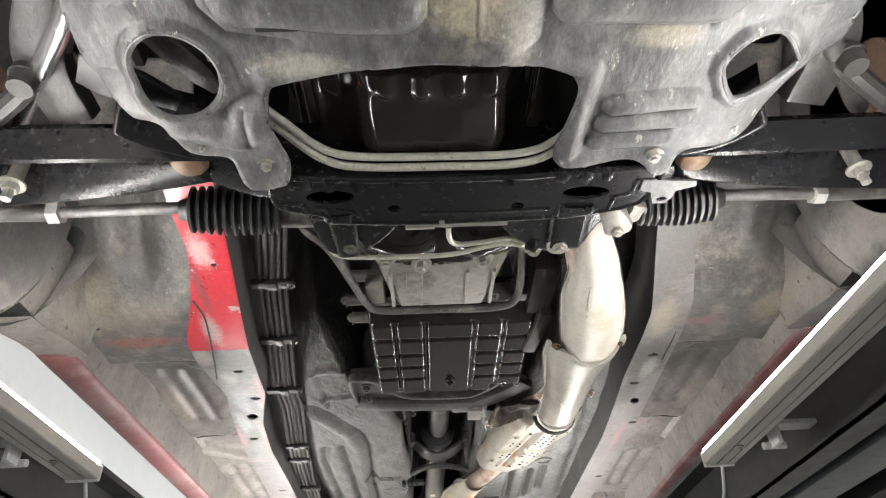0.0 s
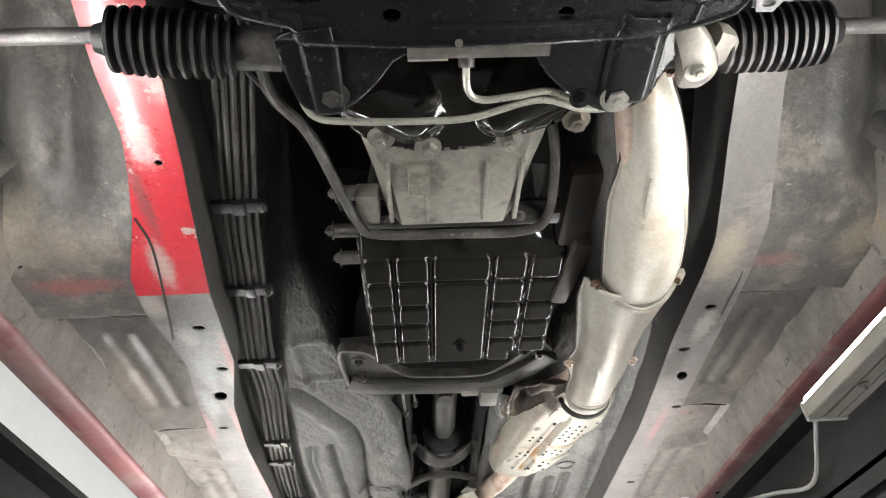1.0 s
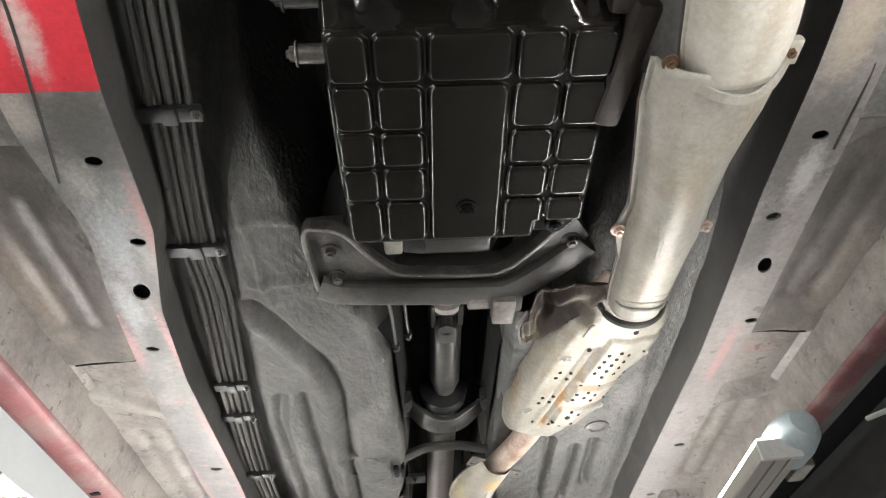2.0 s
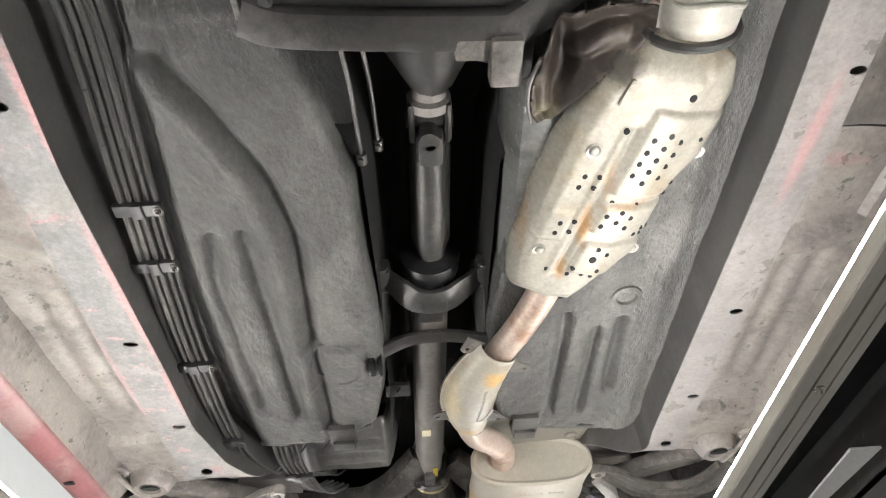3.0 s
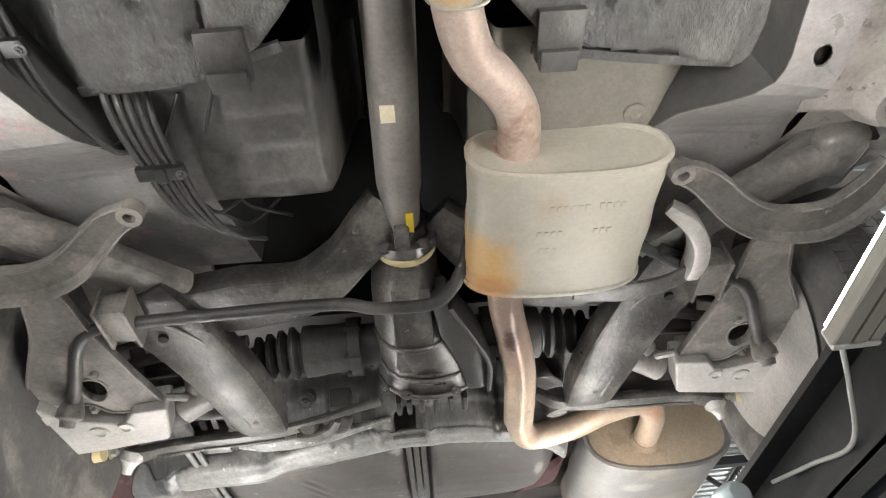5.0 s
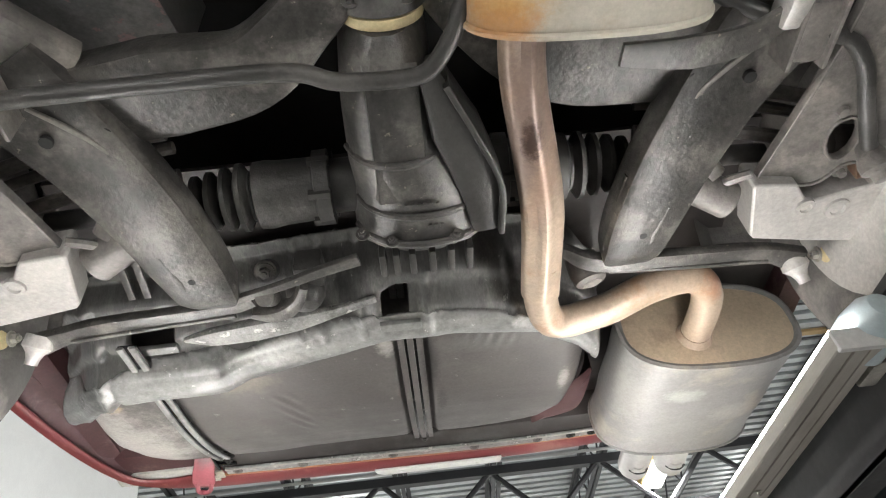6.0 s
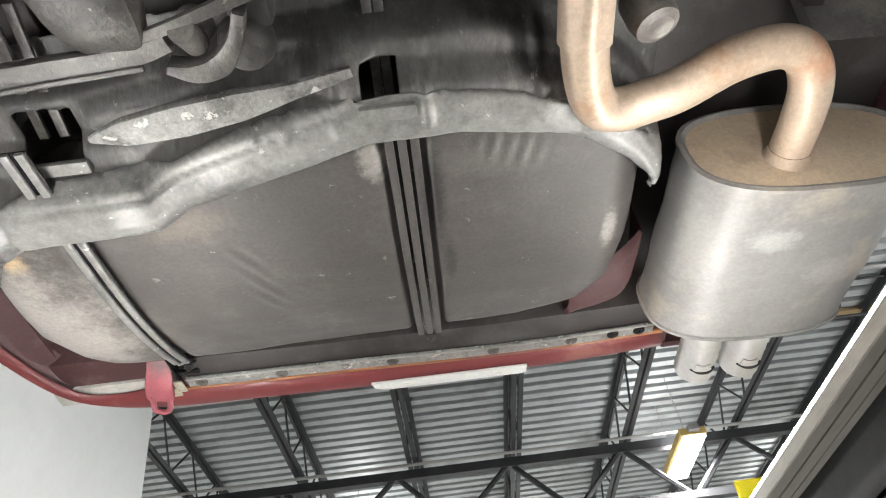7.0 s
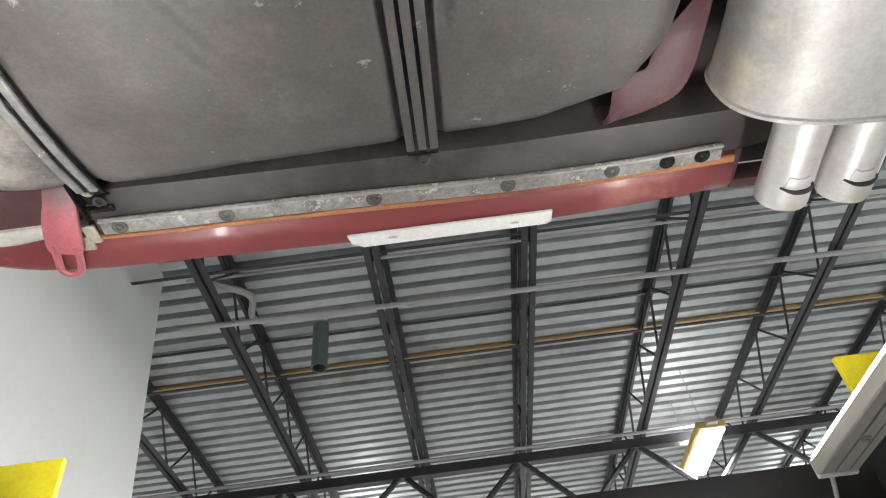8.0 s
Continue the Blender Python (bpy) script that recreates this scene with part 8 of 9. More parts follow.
    turned(bm, (sg * 0.08, 3.672, 2.405), (sg, 0.0, -0.05), [(0, 0.045), (0.05, 0.045), (0.052, 0.062), (0.075, 0.062), (0.077, 0.052), (0.13, 0.053), (0.15, 0.056), (0.17, 0.055), (0.175, 0.044)], 24)
    ds = part("drive_shaft", bm, M_DUSTBLK, car, "dusty drive shaft joint")
    bm = bmesh.new()
    prof = [(0.175, 0.04)]
    for k in range(4):
        prof += [(0.18 + k * 0.024, 0.04 - 0.004 * k), (0.19 + k * 0.024, 0.056 - 0.004 * k), (0.197 + k * 0.024, 0.056 - 0.004 * k), (0.202 + k * 0.024, 0.038 - 0.004 * k)]
    prof += [(0.29, 0.02), (0.5, 0.016)]
    turned(bm, (sg * 0.08, 3.672, 2.405), (sg, 0.0, -0.05), prof, 24)
    part("bellows", bm, M_DUSTBLK, ds)
    for ang in range(0, 360, 60):
        bm = bmesh.new()
        y, z = 3.672 + 0.055 * math.cos(radians(ang)), 2.40 + 0.055 * math.sin(radians(ang))
        cyl(bm, (sg * 0.128, y, z), (sg * 0.162, y, z), 0.009, seg=6)
        part("joint_bolt", bm, M_DUSTBLK, ds)
    # wheelhouse behind and above the wheel
    bm = bmesh.new()
    loft(bm, [[V((sg * x, 3.69 + r * math.cos(t), 2.36 + r * math.sin(t))) for t in [radians(a) for a in range(16, 171, 11)]] for x, r in ((0.58, 0.30), (0.62, 0.33), (0.75, 0.335), (0.96, 0.335))], closed=False)
    wh = part("wheelhouse", bm, M_WELL, car, "undercoated rear wheelhouse")


rear_side(-1)
rear_side(1)

# subframe crossbeam, differential, anti-roll bar
bm = bmesh.new()
bar(bm, [(-0.52, 3.455, 2.362), (-0.42, 3.452, 2.36), (-0.31, 3.442, 2.362), (-0.2, 3.43, 2.366), (-0.125, 3.38, 2.385), (-0.075, 3.325, 2.40), (-0.04, 3.29, 2.42)], [0.09, 0.12, 0.13, 0.105, 0.085, 0.09, 0.09], [0.05, 0.055, 0.055, 0.05, 0.05, 0.045], 6, 0.4)
bar(bm, [(0.04, 3.33, 2.43), (0.1, 3.38, 2.40), (0.17, 3.43, 2.375), (0.25, 3.46, 2.368), (0.38, 3.46, 2.362), (0.50, 3.45, 2.362)], [0.07, 0.10, 0.12, 0.13, 0.13, 0.09], 0.05, 6, 0.4)
part("subframe_beam", bm, M_LEG, car, "dusty rear subframe beam")
bm = bmesh.new()
tube(bm, [(-0.668, 3.6, 2.268), (-0.65, 3.565, 2.27), (-0.625, 3.51, 2.272), (-0.603, 3.455, 2.28), (-0.572, 3.418, 2.288), (-0.51, 3.40, 2.287), (-0.3, 3.395, 2.288), (-0.14, 3.395, 2.288), (-0.08, 3.414, 2.288), (0.0, 3.418, 2.288), (0.035, 3.408, 2.288), (0.062, 3.37, 2.29), (0.08, 3.33, 2.30), (0.12, 3.31, 2.37), (0.3, 3.33, 2.38), (0.45, 3.385, 2.32), (0.515, 3.40, 2.289), (0.572, 3.42, 2.287), (0.603, 3.455, 2.28), (0.625, 3.51, 2.272), (0.65, 3.565, 2.27), (0.668, 3.6, 2.268)], 0.0115, 12, 6)
arb = part("anti_roll_bar", bm, M_DUSTBLK, car, "dusty rear anti-roll bar")
for x, y in ((-0.508, 3.395), (0.513, 3.40)):
    bm = bmesh.new()
    box(bm, (x, y, 2.298), (0.05, 0.085, 0.05), bev=0.014)
    box(bm, (x - 0.024, y, 2.296), (0.006, 0.096, 0.058), bev=0.002)
    box(bm, (x + 0.024, y, 2.296), (0.006, 0.096, 0.058), bev=0.002)
    part("bar_clamp", bm, M_ARM, arb)


def diff_ring(y, cx, w, zb, n=18):
    out = []
    for k in range(n):
        t = k * math.tau / n
        c, s = math.cos(t), math.sin(t)
        out.append(V((cx + w * math.copysign(abs(c) ** 0.75, c), y, zb + 0.11 + 0.11 * math.copysign(abs(s) ** 0.75, s))))
    return out


bm = bmesh.new()
loft(bm, [diff_ring(*r) for r in ((3.39, -0.02, 0.045, 2.345), (3.42, -0.022, 0.062, 2.325), (3.5, -0.025, 0.068, 2.312), (3.55, -0.018, 0.076, 2.30), (3.58, -0.005, 0.09, 2.29), (3.63, 0.01, 0.10, 2.282), (3.68, 0.012, 0.108, 2.286), (3.70, 0.012, 0.112, 2.28), (3.715, 0.012, 0.112, 2.282), (3.72, 0.012, 0.10, 2.30), (3.76, 0.01, 0.09, 2.32))])
diff = part("differential", bm, M_GREYSTEEL, car, "dusty cast differential housing")
bm = bmesh.new()
bar(bm, [(0.035, 3.43, 2.335), (0.066, 3.52, 2.327), (0.094, 3.60, 2.318), (0.105, 3.69, 2.31)], [0.03, 0.07, 0.07, 0.04], 0.06, 5, 0.45)
bar(bm, [(0.055, 3.44, 2.315), (0.095, 3.52, 2.305), (0.127, 3.60, 2.298), (0.128, 3.69, 2.296)], 0.009, 0.05, 5, 0.5)
part("housing_wing", bm, M_DUSTBLK, diff)
bm = bmesh.new()
loft(bm, [[V((x, y, z)) for x, z in ((-0.06, z0 + 0.02), (-0.05, z0), (0.02, z0), (0.03, z0 + 0.02))] for y, z0 in ((3.42, 2.328), (3.5, 2.314), (3.56, 2.3), (3.62, 2.286))], closed=False)
part("casting_face", bm, M_GREYSTEEL, diff)
bm = bmesh.new()
for k in range(6):
    box(bm, (-0.012 + k * 0.009, 3.625, 2.2805), (0.005, 0.009, 0.003))
part("cast_mark", bm, M_GREYSTEEL, diff, flat=True)
bm = bmesh.new()
for k in range(3):
    box(bm, (0.02 + k * 0.009, 3.672, 2.2845), (0.005, 0.009, 0.003))
part("cast_mark", bm, M_GREYSTEEL, diff, flat=True)
for x in (-0.06, -0.038, -0.012, 0.02, 0.05, 0.08):
    bm = bmesh.new()
    box(bm, (x, 3.752, 2.304), (0.011, 0.05, 0.04), bev=0.004)
    part("cooling_fin", bm, M_DUSTBLK, diff)
for y, cx, w, zb in ((3.56, -0.016, 0.08, 2.297), (3.645, 0.011, 0.103, 2.281), (3.70, 0.012, 0.113, 2.279)):
    bm = bmesh.new()
    tube(bm, [(cx + w * math.cos(radians(g)) * 0.98, y, zb + 0.11 + 0.113 * math.copysign(abs(math.sin(radians(g))) ** 0.75, math.sin(radians(g)))) for g in range(200, 341, 14)], 0.006, 8, 3)
    part("housing_rib", bm, M_GREYSTEEL, diff)
for x, y in ((-0.085, 3.70), (-0.04, 3.705), (0.06, 3.705), (0.105, 3.70)):
    bm = bmesh.new()
    bolt(bm, (x, y - 0.01, 2.30 if abs(x - 0.01) > 0.07 else 2.284), d=(0, -1, -0.3), r=0.007, h=0.01)
    part("housing_bolt", bm, M_GREYSTEEL, diff)
# loose wires above the fluid lines
for k, pts in enumerate(([(-0.36, 3.2, 2.40), (-0.32, 3.24, 2.375), (-0.28, 3.22, 2.37), (-0.24, 3.2, 2.39), (-0.2, 3.22, 2.42)], [(-0.35, 3.26, 2.40), (-0.31, 3.25, 2.38), (-0.27, 3.27, 2.375), (-0.22, 3.25, 2.41)], [(-0.3, 3.17, 2.4), (-0.27, 3.23, 2.38), (-0.235, 3.26, 2.39), (-0.21, 3.3, 2.42)])):
    bm = bmesh.new()
    tube(bm, pts, 0.003, 8)
    part("wire", bm, M_RUBBER, car)
bm = bmesh.new()
bolt(bm, (-0.275, 3.828, 2.375), d=(0, -0.4, -1), r=0.011, h=0.012)
cyl(bm, (-0.275, 3.828, 2.375), (-0.275, 3.85, 2.40), 0.02)
part("subframe_mount", bm, M_GREYSTEEL, car)
bm = bmesh.new()
turned(bm, (-0.205, 3.84, 2.34), (0.1, 0.2, -1), [(0, 0.034), (0.02, 0.034), (0.03, 0.028), (0.04, 0.02), (0.045, 0.001)])
box(bm, (-0.19, 3.80, 2.345), (0.05, 0.05, 0.05), bev=0.01)
part("rubber_mount", bm, M_DUSTBLK, car)
bm = bmesh.new()
turned(bm, (0.29, 3.86, 2.36), (0.2, 0.3, -1), [(0, 0.03), (0.03, 0.032), (0.05, 0.028), (0.055, 0.018), (0.05, 0.01), (0.05, 0.001)])
part("rubber_mount", bm, M_ARM, car)


# ---- fuel tank, its shield and straps ----
def tank_low(Y):
    return np.interp(Y, [3.9, 4.0, 4.11, 4.22, 4.3, 4.36, 4.44, 4.52, 4.6, 4.65], [2.362, 2.362, 2.366, 2.372, 2.376, 2.383, 2.397, 2.417, 2.444, 2.462])


TANK = [(-0.60, 4.06), (-0.3, 4.0), (0.2, 3.98), (0.335, 4.0), (0.362, 4.06), (0.364, 4.34), (0.352, 4.46), (0.30, 4.56), (0.16, 4.61), (-0.1, 4.625), (-0.5, 4.64), (-0.72, 4.63), (-0.8, 4.58), (-0.83, 4.45), (-0.80, 4.25), (-0.72, 4.08)]


def tank_z(X, Y):
    d = edge_dist(X, Y, TANK)
    e = np.clip(1 - d / 0.07, 0, 1)
    z = tank_low(Y) + 0.12 * (1 - np.sqrt(np.clip(1 - e * e, 0, 1)))
    z = z + 0.014 * near(X, Y, [(-0.572, 4.0), (-0.572, 4.62)], 0.03, 0.5) + 0.016 * near(X, Y, [(-0.037, 3.95), (-0.037, 4.62)], 0.04, 0.4)
    z = z + 0.02 * (1 - step(-0.80, -0.62, X)) ** 2
    z = z + 0.0022 * np.sin(X * 250 + Y * 60) * near(X, Y, [(0.1, 4.06), (0.16, 4.08)], 0.045)
    z = z + 0.0016 * np.sin(X * 170 - Y * 120) * near(X, Y, [(-0.33, 4.24), (-0.31, 4.38)], 0.04)
    return z + 0.0028 * rough_noise(X, Y, 9, 4)


sheet("fuel_tank", -0.84, 0.37, 3.92, 4.65, 0.006, tank_z, M_TANK, car, "smooth dark grey fuel tank", rings=[round_ring(TANK)])
for cx, w, ribs in ((-0.037, 0.05, (-0.019, 0.0, 0.019)), (-0.572, 0.036, (-0.013, 0.009))):
    bm = bmesh.new()
    pts = [(cx, y, tank_low(y) - 0.001) for y in np.linspace(3.98, 4.6, 10)] + [(cx, 4.625, 2.46), (cx, 4.64, 2.5)]
    bar(bm, pts, w, 0.005, 3, 0.3)
    stp = part("tank_strap", bm, M_SATIN, car, "dark pressed steel tank strap")
    for q in ribs:
        bm = bmesh.new()
        bar(bm, [(x + q, y, z - 0.004) for x, y, z in pts[:-2]], 0.013, 0.007, 3, 0.6)
        part("strap_bead", bm, M_TANK if cx > -0.3 else M_GALV, stp)
    bm = bmesh.new()
    bolt(bm, (cx, 4.632, 2.45), r=0.007, h=0.006)
    part("strap_bolt", bm, M_DUSTBLK, stp)

SHIELD = [(-0.69, 3.93), (-0.60, 3.88), (-0.3, 3.86), (-0.12, 3.84), (0.2, 3.84), (0.34, 3.9), (0.375, 4.0), (0.375, 4.19), (0.35, 4.19), (0.34, 4.13), (0.31, 4.11), (0.22, 4.045), (0.05, 4.02), (-0.084, 4.022), (-0.175, 4.05), (-0.279, 4.077), (-0.364, 4.101), (-0.42, 4.138), (-0.56, 4.14), (-0.64, 4.145), (-0.70, 4.18), (-0.76, 4.27), (-0.815, 4.31), (-0.80, 4.2), (-0.75, 4.05)]


def shield_z(X, Y):
    """Rolled lower edge, a groove, a slanted wall, a crusty upper flange and the wall above it."""
    d = Y - np.interp(X, [-0.82, -0.76, -0.70, -0.64, -0.42, -0.364, -0.279, -0.175, -0.084, 0.05, 0.22, 0.31, 0.36], [4.3, 4.26, 4.18, 4.145, 4.138, 4.101, 4.077, 4.05, 4.022, 4.02, 4.045, 4.11, 4.18])
    z = 2.335 + 0.055 * (1 - step(-0.105, -0.062, d)) + 0.03 * (1 - step(-0.15, -0.12, d))
    z = z + 0.018 * np.clip((d + 0.012) / 0.012, 0, 1) ** 2 + 0.01 * np.clip(1 - np.abs(d + 0.066) / 0.008, 0, 1) - 0.004 * near(d, 0 * d, [(-0.03, 0), (-0.03, 1e-4)], 0.02)
    mid = step(-0.49, -0.47, X) * (1 - step(-0.09, -0.05, X))
    fl = np.interp(X, [-0.5, -0.33, -0.2, -0.1], [3.975, 3.945, 3.93, 3.925])
    z = z - 0.024 * mid * np.clip(1 - ((Y - fl) / 0.026) ** 2, 0, 1) + 0.06 * (1 - step(-0.05, -0.03, Y - fl))
    z = z + 0.12 * step(0.345, 0.39, X) + 0.06 * (1 - step(-0.82, -0.66, X))
    z = z - 0.008 * near(X, Y, [(-0.66, 3.95), (-0.66, 4.15)], 0.012) + 0.006 * near(X, Y, [(-0.64, 3.95), (-0.64, 4.14)], 0.01)
    for x in (-0.2, -0.245, -0.125, 0.0, 0.16):
        z = z - 0.008 * near(X, Y, [(x, 3.86), (x + 0.005, 3.99)], 0.011)
    return z + 0.0015 * rough_noise(X, Y, 17, 2.2) + 0.0008 * rough_noise(X, Y, 60, 1.2)


SLOTS = [[(-0.585, 3.955), (-0.50, 3.955), (-0.50, 4.025), (-0.585, 4.025)], [(-0.082, 3.915), (-0.03, 3.915), (-0.03, 3.955), (-0.082, 3.955)]]
ROLL_TOP = [(-0.82, 4.2), (-0.7, 4.1), (-0.6, 4.05), (-0.42, 4.045), (-0.28, 3.99), (-0.17, 3.965), (-0.08, 3.945), (0.05, 3.95), (0.22, 3.985), (0.31, 4.05), (0.38, 4.1)]
ROLL = SHIELD[7:-2] + ROLL_TOP
sheet("tank_shield", -0.83, 0.39, 3.93, 4.33, 0.0045, shield_z, M_GALV, car, "dented galvanised shield in front of the tank", rings=[round_ring(ROLL, 4)], thick=0.003)
sheet("tank_front", -0.82, 0.39, 3.83, 4.32, 0.0045, lambda X, Y: shield_z(X, Y) + 0.004, M_TANKFRONT, car, "dark streaked sheet above the tank shield", keep=lambda X, Y: Y < np.interp(X, [q[0] for q in ROLL_TOP], [q[1] for q in ROLL_TOP]) + 0.04, rings=[round_ring(SHIELD, 3), *SLOTS], thick=0.003)
bm = bmesh.new()
bar(bm, [(-0.455, 3.966, 2.35), (-0.4, 3.955, 2.342), (-0.32, 3.944, 2.34), (-0.24, 3.934, 2.342), (-0.17, 3.926, 2.348), (-0.09, 3.915, 2.36)], [0.01, 0.042, 0.052, 0.046, 0.026, 0.016], [0.01, 0.02, 0.024, 0.022, 0.014, 0.01], 6, 0.9)
part("shield_flange", bm, M_FLAKE, car, "flaking pale flange on the tank shield")
for x0, x1, y in ((-0.59, -0.495, 4.032), (-0.088, -0.01, 3.965)):
    bm = bmesh.new()
    z = float(shield_z(np.array([(x0 + x1) / 2]), np.array([y]))[0])
    box(bm, ((x0 + x1) / 2, y, z - 0.004), (x1 - x0, 0.022, 0.012), bev=0.004)
    part("slot_lip", bm, M_GALV, car)
for x0 in (-0.562, -0.532, -0.062, -0.046):
    bm = bmesh.new()
    bar(bm, [(x0, 3.82, 2.47), (x0, 3.92, 2.445), (x0, 4.005, 2.43)], 0.014, 0.008, 4)
    part("strap_end", bm, M_GREYSTEEL, car)
bm = bmesh.new()
box(bm, (0.0, 3.90, 2.52), (1.3, 0.4, 0.01))
part("boot_floor", bm, M_PAN, car, flat=True)

# ---- tail: valance, bumper, hook ----
bm = bmesh.new()
ZB = 2.45
bump_line = [(-0.975, 4.05), (-0.965, 4.25), (-0.945, 4.42), (-0.91, 4.58), (-0.86, 4.69), (-0.78, 4.735), (-0.66, 4.748), (-0.4, 4.757), (0.0, 4.768), (0.25, 4.765), (0.5, 4.745)]
prof = [(-0.054, 0.003), (-0.006, -0.002), (0.012, -0.004), (0.03, 0.0), (0.042, 0.016), (0.05, 0.06), (0.054, 0.14), (0.04, 0.24)]
smooth_b = smooth_path([(x, y, 0) for x, y in bump_line], 4)
rings = []
for i, q in enumerate(smooth_b):
    d = (smooth_b[min(i + 1, len(smooth_b) - 1)] - smooth_b[max(i - 1, 0)]).normalized()
    nrm = V((-d.y, d.x, 0))
    slim = 0.4 + 0.6 * step(-0.86, -0.62, q.x)
    rings.append([V((q.x + nrm.x * a * slim, q.y + nrm.y * a * slim, ZB + (0.06 * step(0.5, 1.0, (4.3 - q.y) / 0.3) if q.y < 4.3 else 0) + z)) for a, z in prof])
loft(bm, rings, closed=False)
bp = part("rear_bumper", bm, M_REDBODY, car, "dark red rear bumper with a dusty lower lip")
s5 = bp.modifiers.new("thickness", "SOLIDIFY")
s5.thickness = 0.003
bm = bmesh.new()
rings = []
for i, q in enumerate(smooth_b):
    if q.x > -0.62:
        break
    d = (smooth_b[min(i + 1, len(smooth_b) - 1)] - smooth_b[max(i - 1, 0)]).normalized()
    nrm = V((-d.y, d.x, 0))
    rings.append([q - nrm * a + V((0, 0, ZB + z)) for a, z in ((0.006, 0.012), (0.02, 0.03), (0.05, 0.05), (0.055, 0.2))])
loft(bm, rings, closed=False)
part("bumper_liner", bm, M_MAROON, car, "dusty dark inner side of the bumper corner")
bm = bmesh.new()
rings = []
for x, y in ((0.5, 4.745), (0.62, 4.72), (0.78, 4.68), (0.88, 4.6), (0.94, 4.4), (0.965, 4.2), (0.97, 4.05)):
    rings.append([V((x, y, 2.56)), V((x * 1.01, y + 0.01, 2.6)), V((x * 1.015, y + 0.02, 2.75))])
loft(bm, rings, closed=False)
part("bumper_corner", bm, M_REDBODY, car)
bm = bmesh.new()
loft(bm, [[V((x, y - back, z)) for y, z in ((4.60, 2.52), (4.625, 2.462), (4.65, 2.453), (4.68, 2.451), (4.70, 2.450))] for x, back in ((-0.60, 0.008), (-0.3, 0.002), (0.1, -0.004), (0.5, 0.008), (0.64, 0.035))], closed=False)
part("rear_valance", bm, M_PAN, car, "dark undercoated rear valance")
STRIP = [(-0.59, 4.681), (-0.47, 4.685), (-0.38, 4.686), (-0.228, 4.6895), (-0.093, 4.694), (0.1, 4.70), (0.297, 4.698), (0.468, 4.688)]
bm = bmesh.new()
bar(bm, [(x, y, 2.4455) for x, y in STRIP], 0.033, 0.006, 4, 0.4)
strip = part("bumper_strip", bm, M_FLAKE, car, "scuffed metal fixing strip under the bumper")
bm = bmesh.new()
bar(bm, [(x, y - 0.013, 2.4415) for x, y in STRIP], 0.004, 0.004, 4, 0.6)
part("strip_bead", bm, M_LIGHTSTEEL, strip)
for x in (-0.56, -0.38, -0.13, 0.10, 0.28, 0.375, 0.435):
    y = float(np.interp(x, [q[0] for q in STRIP], [q[1] for q in STRIP]))
    bm = bmesh.new()
    turned(bm, (x, y + 0.002, 2.4425), (0, 0, -1), [(0, 0.014), (0.0015, 0.013), (0.002, 0.008), (0.004, 0.007), (0.005, 0.004), (0.003, 0.003), (0.003, 0.0005)], 14)
    part("strip_bolt", bm, M_GREYSTEEL if x < 0.3 else M_SATIN, strip)
bm = bmesh.new()
box(bm, (-0.612, 4.694, 2.445), (0.022, 0.038, 0.006), bev=0.002)
box(bm, (-0.628, 4.712, 2.444), (0.022, 0.03, 0.005), bev=0.002)
part("strip_shim", bm, M_PALE, strip)
bm = bmesh.new()
bar(bm, [(-0.61, 4.705, 2.447), (-0.48, 4.709, 2.447), (-0.2, 4.715, 2.447), (0.1, 4.723, 2.447), (0.3, 4.717, 2.447), (0.495, 4.708, 2.447)], [0.006, 0.008, 0.009, 0.011, 0.013, 0.013], 0.006, 5, 0.4)
part("lip_edge", bm, M_LIP, car, "rusty orange lip edge")
# open box end of the bumper beside the exhaust, a near-black sheet for its inner shade
bm = bmesh.new()
box(bm, (0.553, 4.722, 2.497), (0.11, 0.075, 0.006))
part("bumper_end_cap", bm, M_DARK, car)
bm = bmesh.new()
loft(bm, [[V((0.495 + 0.012 * k, 4.69, 2.449)), V((0.495 + 0.012 * k, 4.765, 2.449)), V((0.512 + 0.012 * k, 4.765, 2.5)), V((0.512 + 0.012 * k, 4.69, 2.5))] for k in (0, 1)])
box(bm, (0.55, 4.768, 2.468), (0.1, 0.022, 0.045), bev=0.006)
part("bumper_end", bm, M_MAROON, car, "open dark red bumper end")
bm = bmesh.new()
plate(bm, [(-0.19, 4.768), (-0.184, 4.785), (-0.165, 4.797), (0.168, 4.797), (0.176, 4.79), (0.178, 4.768)], [ell(-0.11, 4.782, 0.009, 0.0025, 10), ell(0.11, 4.784, 0.009, 0.0025, 10)], 2.436, 2.442)
part("plate_holder", bm, M_WHITE, car, "white plastic plate holder with two slots")
# pale corner panel and tow hook
bm = bmesh.new()
loft(bm, [[V((x, y, z)) for y, z in ((4.672, 2.51), (4.682, 2.464), (4.71, 2.459), (4.735, 2.459))] for x in (-0.9, -0.83, -0.72, -0.62)], closed=False)
part("corner_panel", bm, M_FILLER, car, "pale bare corner panel")
bm = bmesh.new()
loft(bm, [[V((x, y, z)) for y, z in ((4.585, 2.53), (4.61, 2.48), (4.65, 2.472), (4.683, 2.47))] for x in (-0.88, -0.8, -0.7, -0.58)], closed=False)
part("corner_valance", bm, M_MAROON, car, "dusty maroon panel above the bare corner")
bm = bmesh.new()
bar(bm, [(-0.632, 4.575, 2.50), (-0.633, 4.60, 2.475), (-0.637, 4.63, 2.452), (-0.648, 4.665, 2.438), (-0.656, 4.70, 2.432), (-0.66, 4.715, 2.431)], [0.05, 0.05, 0.052, 0.058, 0.06, 0.05], 0.012, 5, 0.5)
hook = part("tow_hook", bm, M_PINK, car, "faded pink painted tow hook")
bm = bmesh.new()
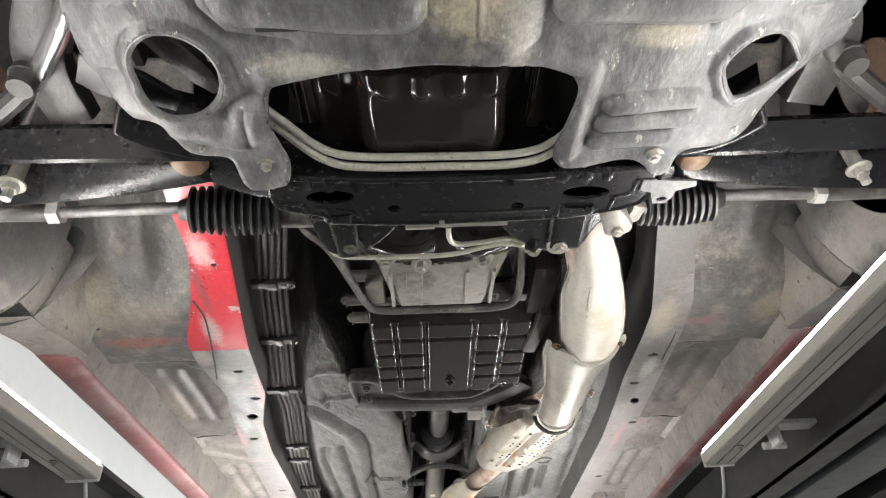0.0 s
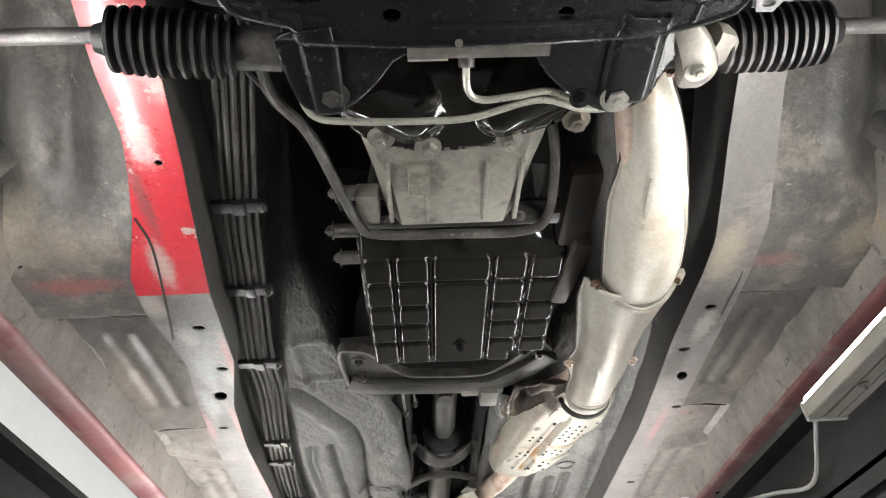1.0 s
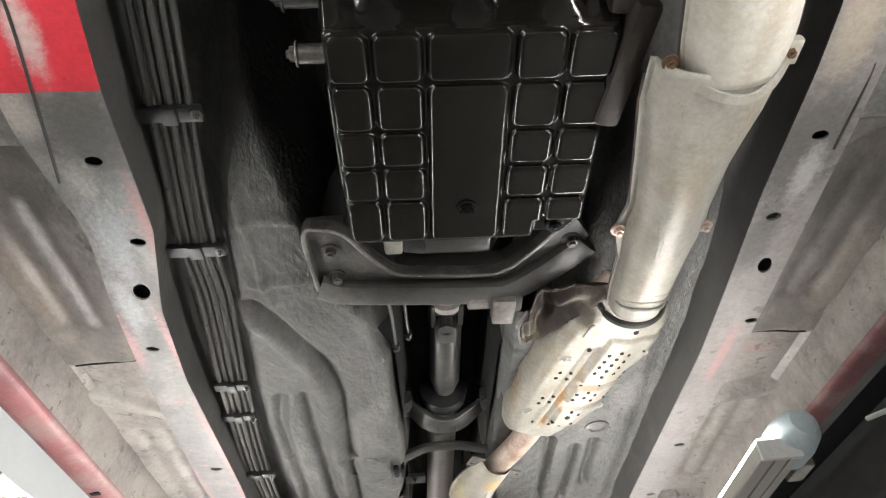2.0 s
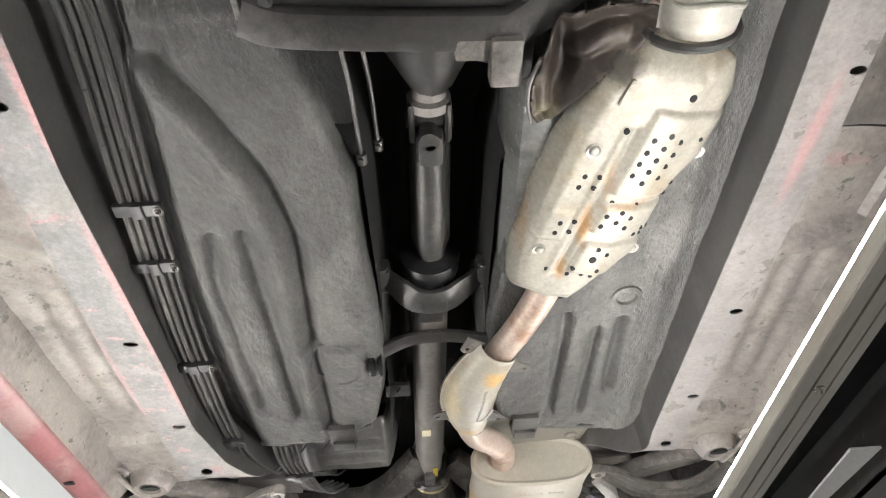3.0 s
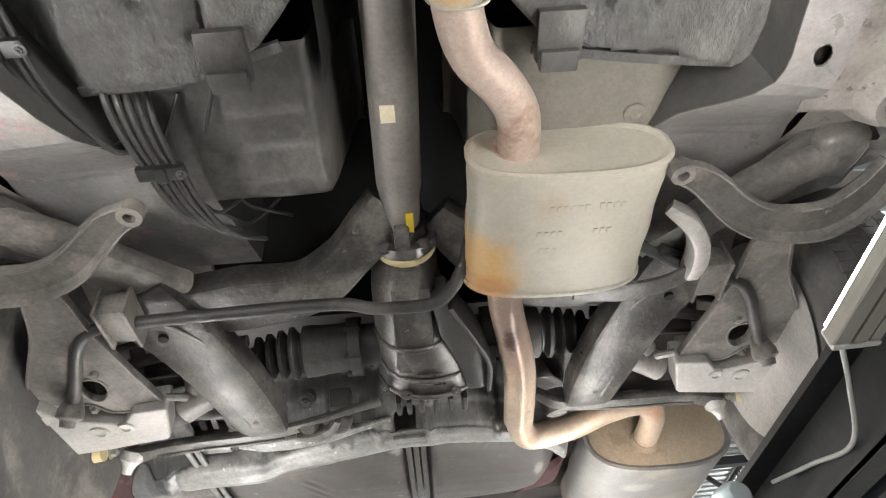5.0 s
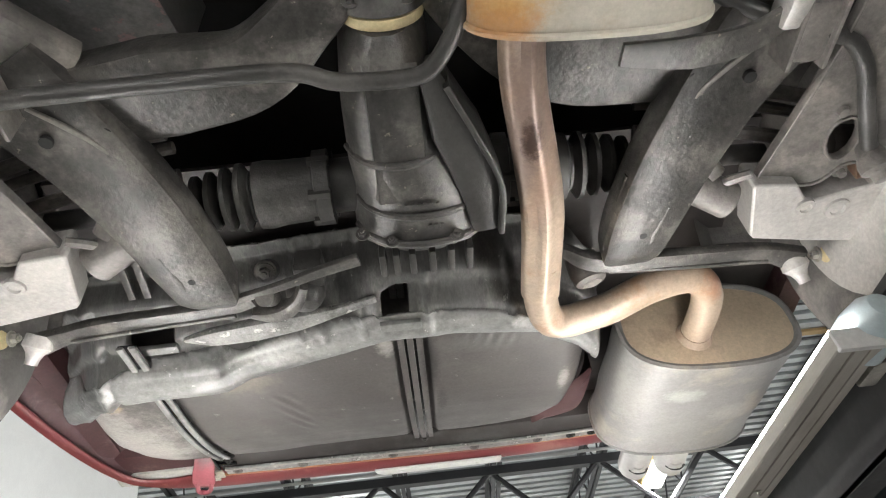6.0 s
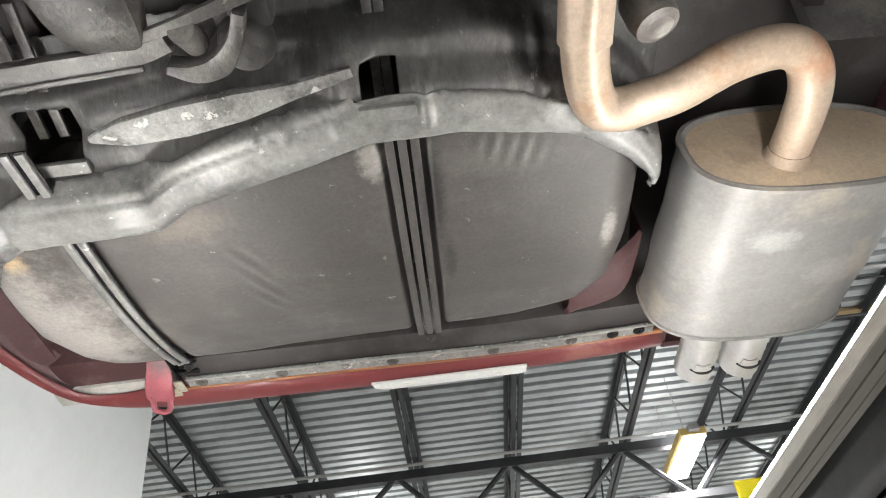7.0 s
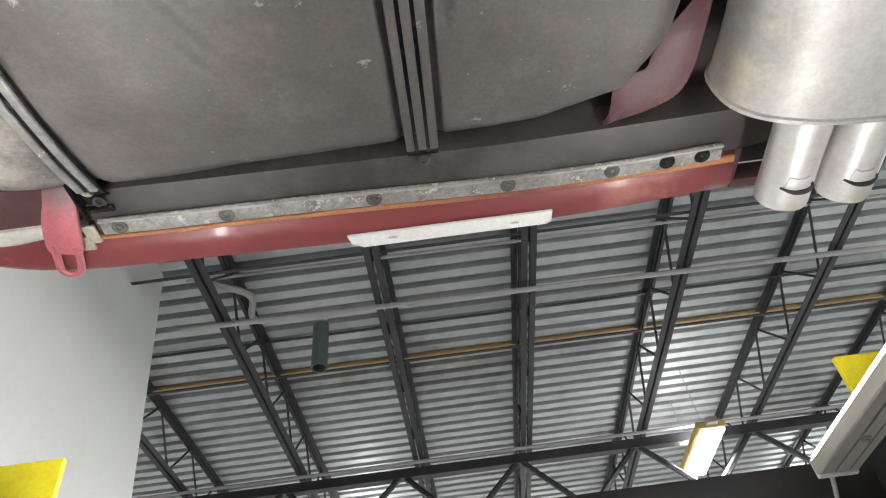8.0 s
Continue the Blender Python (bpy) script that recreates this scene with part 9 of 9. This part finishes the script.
tube(bm, [(-0.674, 4.695, 2.431), (-0.681, 4.725, 2.43), (-0.687, 4.748, 2.43), (-0.681, 4.762, 2.43), (-0.668, 4.765, 2.43), (-0.656, 4.757, 2.43), (-0.647, 4.735, 2.43), (-0.639, 4.705, 2.431)], 0.0065, 10, 5)
part("hook_loop", bm, M_PINK, hook)
bm = bmesh.new()
box(bm, (-0.604, 4.62, 2.465), (0.006, 0.09, 0.05), bev=0.002)
box(bm, (-0.585, 4.61, 2.452), (0.04, 0.05, 0.005), m=pose(0, 0, 0), bev=0.002)
box(bm, (-0.578, 4.645, 2.448), (0.05, 0.012, 0.008), bev=0.003)
hbk = part("hook_bracket", bm, M_SATIN, car, "dusty black bracket beside the tow hook")
bm = bmesh.new()
bolt(bm, (-0.582, 4.607, 2.449), r=0.007, h=0.006)
part("bracket_bolt", bm, M_LIGHTSTEEL, hbk)
bm = bmesh.new()
loft(bm, [[V((-0.9, y, z)) for y, z in ((4.0, 2.62), (4.0, 2.5), (4.6, 2.47), (4.62, 2.62))], [V((-0.86, y, z)) for y, z in ((4.0, 2.62), (4.0, 2.52), (4.6, 2.49), (4.62, 2.62))]])
part("quarter_panel", bm, M_MAROON, car)
bm = bmesh.new()
loft(bm, [[V((0.9, y, z)) for y, z in ((4.0, 2.62), (4.0, 2.5), (4.6, 2.47), (4.62, 2.62))], [V((0.86, y, z)) for y, z in ((4.0, 2.62), (4.0, 2.52), (4.6, 2.49), (4.62, 2.62))]])
part("quarter_panel", bm, M_MAROON, car)
bm = bmesh.new()
box(bm, (0.0, 4.3, 2.56), (1.7, 0.8, 0.01))
part("trunk_floor", bm, M_PAN, car, flat=True)
# maroon sheet added for the red reflection on the tank's rounded end
bm = bmesh.new()
skin = smooth_path([(0.26, 4.607, 0), (0.30, 4.603, 0), (0.345, 4.595, 0), (0.385, 4.572, 0), (0.402, 4.52, 0), (0.405, 4.45, 0), (0.40, 4.38, 0)], 4)
loft(bm, [[V((q.x - f * (0.08 * float(step(0.25, 0.37, q.x)) * float(step(4.36, 4.5, q.y))), q.y - f * (0.06 * float(step(0.25, 0.36, q.x))) * float(step(4.5, 4.6, q.y)), z)) for f, z in ((1, 2.458), (0.5, 2.446), (0.12, 2.452), (0, 2.47), (-0.1, 2.54))] for q in skin], closed=False)
part("tank_end_reflection", bm, M_MAROON, car, "maroon sheet curved round the tank for the red reflected in its end")


# ---- wheels ----
def wheel(x, y, sg, r=0.315, wf=1.0):
    th = empty("wheel", "", "")
    th.parent = car
    z = 2.018 + r
    bm = bmesh.new()
    prof = [(-0.085, 0.205), (-0.098, 0.23), (-0.102, 0.27), (-0.092, 0.30), (-0.078, r - 0.004), (-0.05, r), (0.05, r), (0.078, r - 0.004), (0.092, 0.30), (0.102, 0.27), (0.098, 0.23), (0.085, 0.205)]
    turned(bm, (x, y, z), (1, 0, 0), [(a * wf, b) for a, b in prof], 64)
    ty = part("tyre", bm, M_TYRE, th, "worn dusty tyre")
    bm = bmesh.new()
    for k in range(96):
        a = k * math.tau / 96
        for lane, w in ((-0.062, 0.028), (-0.022, 0.03), (0.022, 0.03), (0.062, 0.028)):
            aa = a + lane * 0.4
            m = Matrix.Translation((x, y, z)) @ Matrix.Rotation(aa, 4, "X") @ Matrix.Translation((lane * wf, 0, r - 0.0035))
            vs = [m @ V((sx * w * wf / 2, sy * 0.0086, sz * 0.005)) for sx, sy, sz in ((-1, -1, -1), (1, -1, -1), (1, 1, -1), (-1, 1, -1), (-1, -1, 1), (1, -1, 1), (1, 1, 1), (-1, 1, 1))]
            b = [bm.verts.new(q) for q in vs]
            for f in ((0, 1, 2, 3), (4, 5, 6, 7), (0, 1, 5, 4), (1, 2, 6, 5), (2, 3, 7, 6), (3, 0, 4, 7)):
                bm.faces.new([b[i] for i in f])
    part("tread", bm, M_TYRE, ty, flat=True)
    bm = bmesh.new()
    turned(bm, (x, y, z), (1, 0, 0), [(-0.085, 0.21), (-0.08, 0.2), (-0.02, 0.185), (0.04, 0.185), (0.085, 0.21), (0.08, 0.2), (0.05, 0.18), (0.045, 0.02)], 40)
    part("rim", bm, M_LIGHTSTEEL, th)
    bm = bmesh.new()
    turned(bm, (x - sg * 0.065, y, z), (1, 0, 0), [(-0.008, 0.06), (-0.008, 0.15), (0.008, 0.15), (0.008, 0.06)], 40)
    part("brake_disc", bm, M_RUST, th, "rusty brake disc")
    bm = bmesh.new()
    cyl(bm, (x - sg * 0.12, y, z), (x, y, z), 0.055)
    part("hub", bm, M_RUST, th)


wheel(-0.755, 0.92, -1)
wheel(0.755, 0.92, 1)
wheel(-0.83, 3.67, -1, wf=1.12)
wheel(0.80, 3.68, 1, wf=0.9)
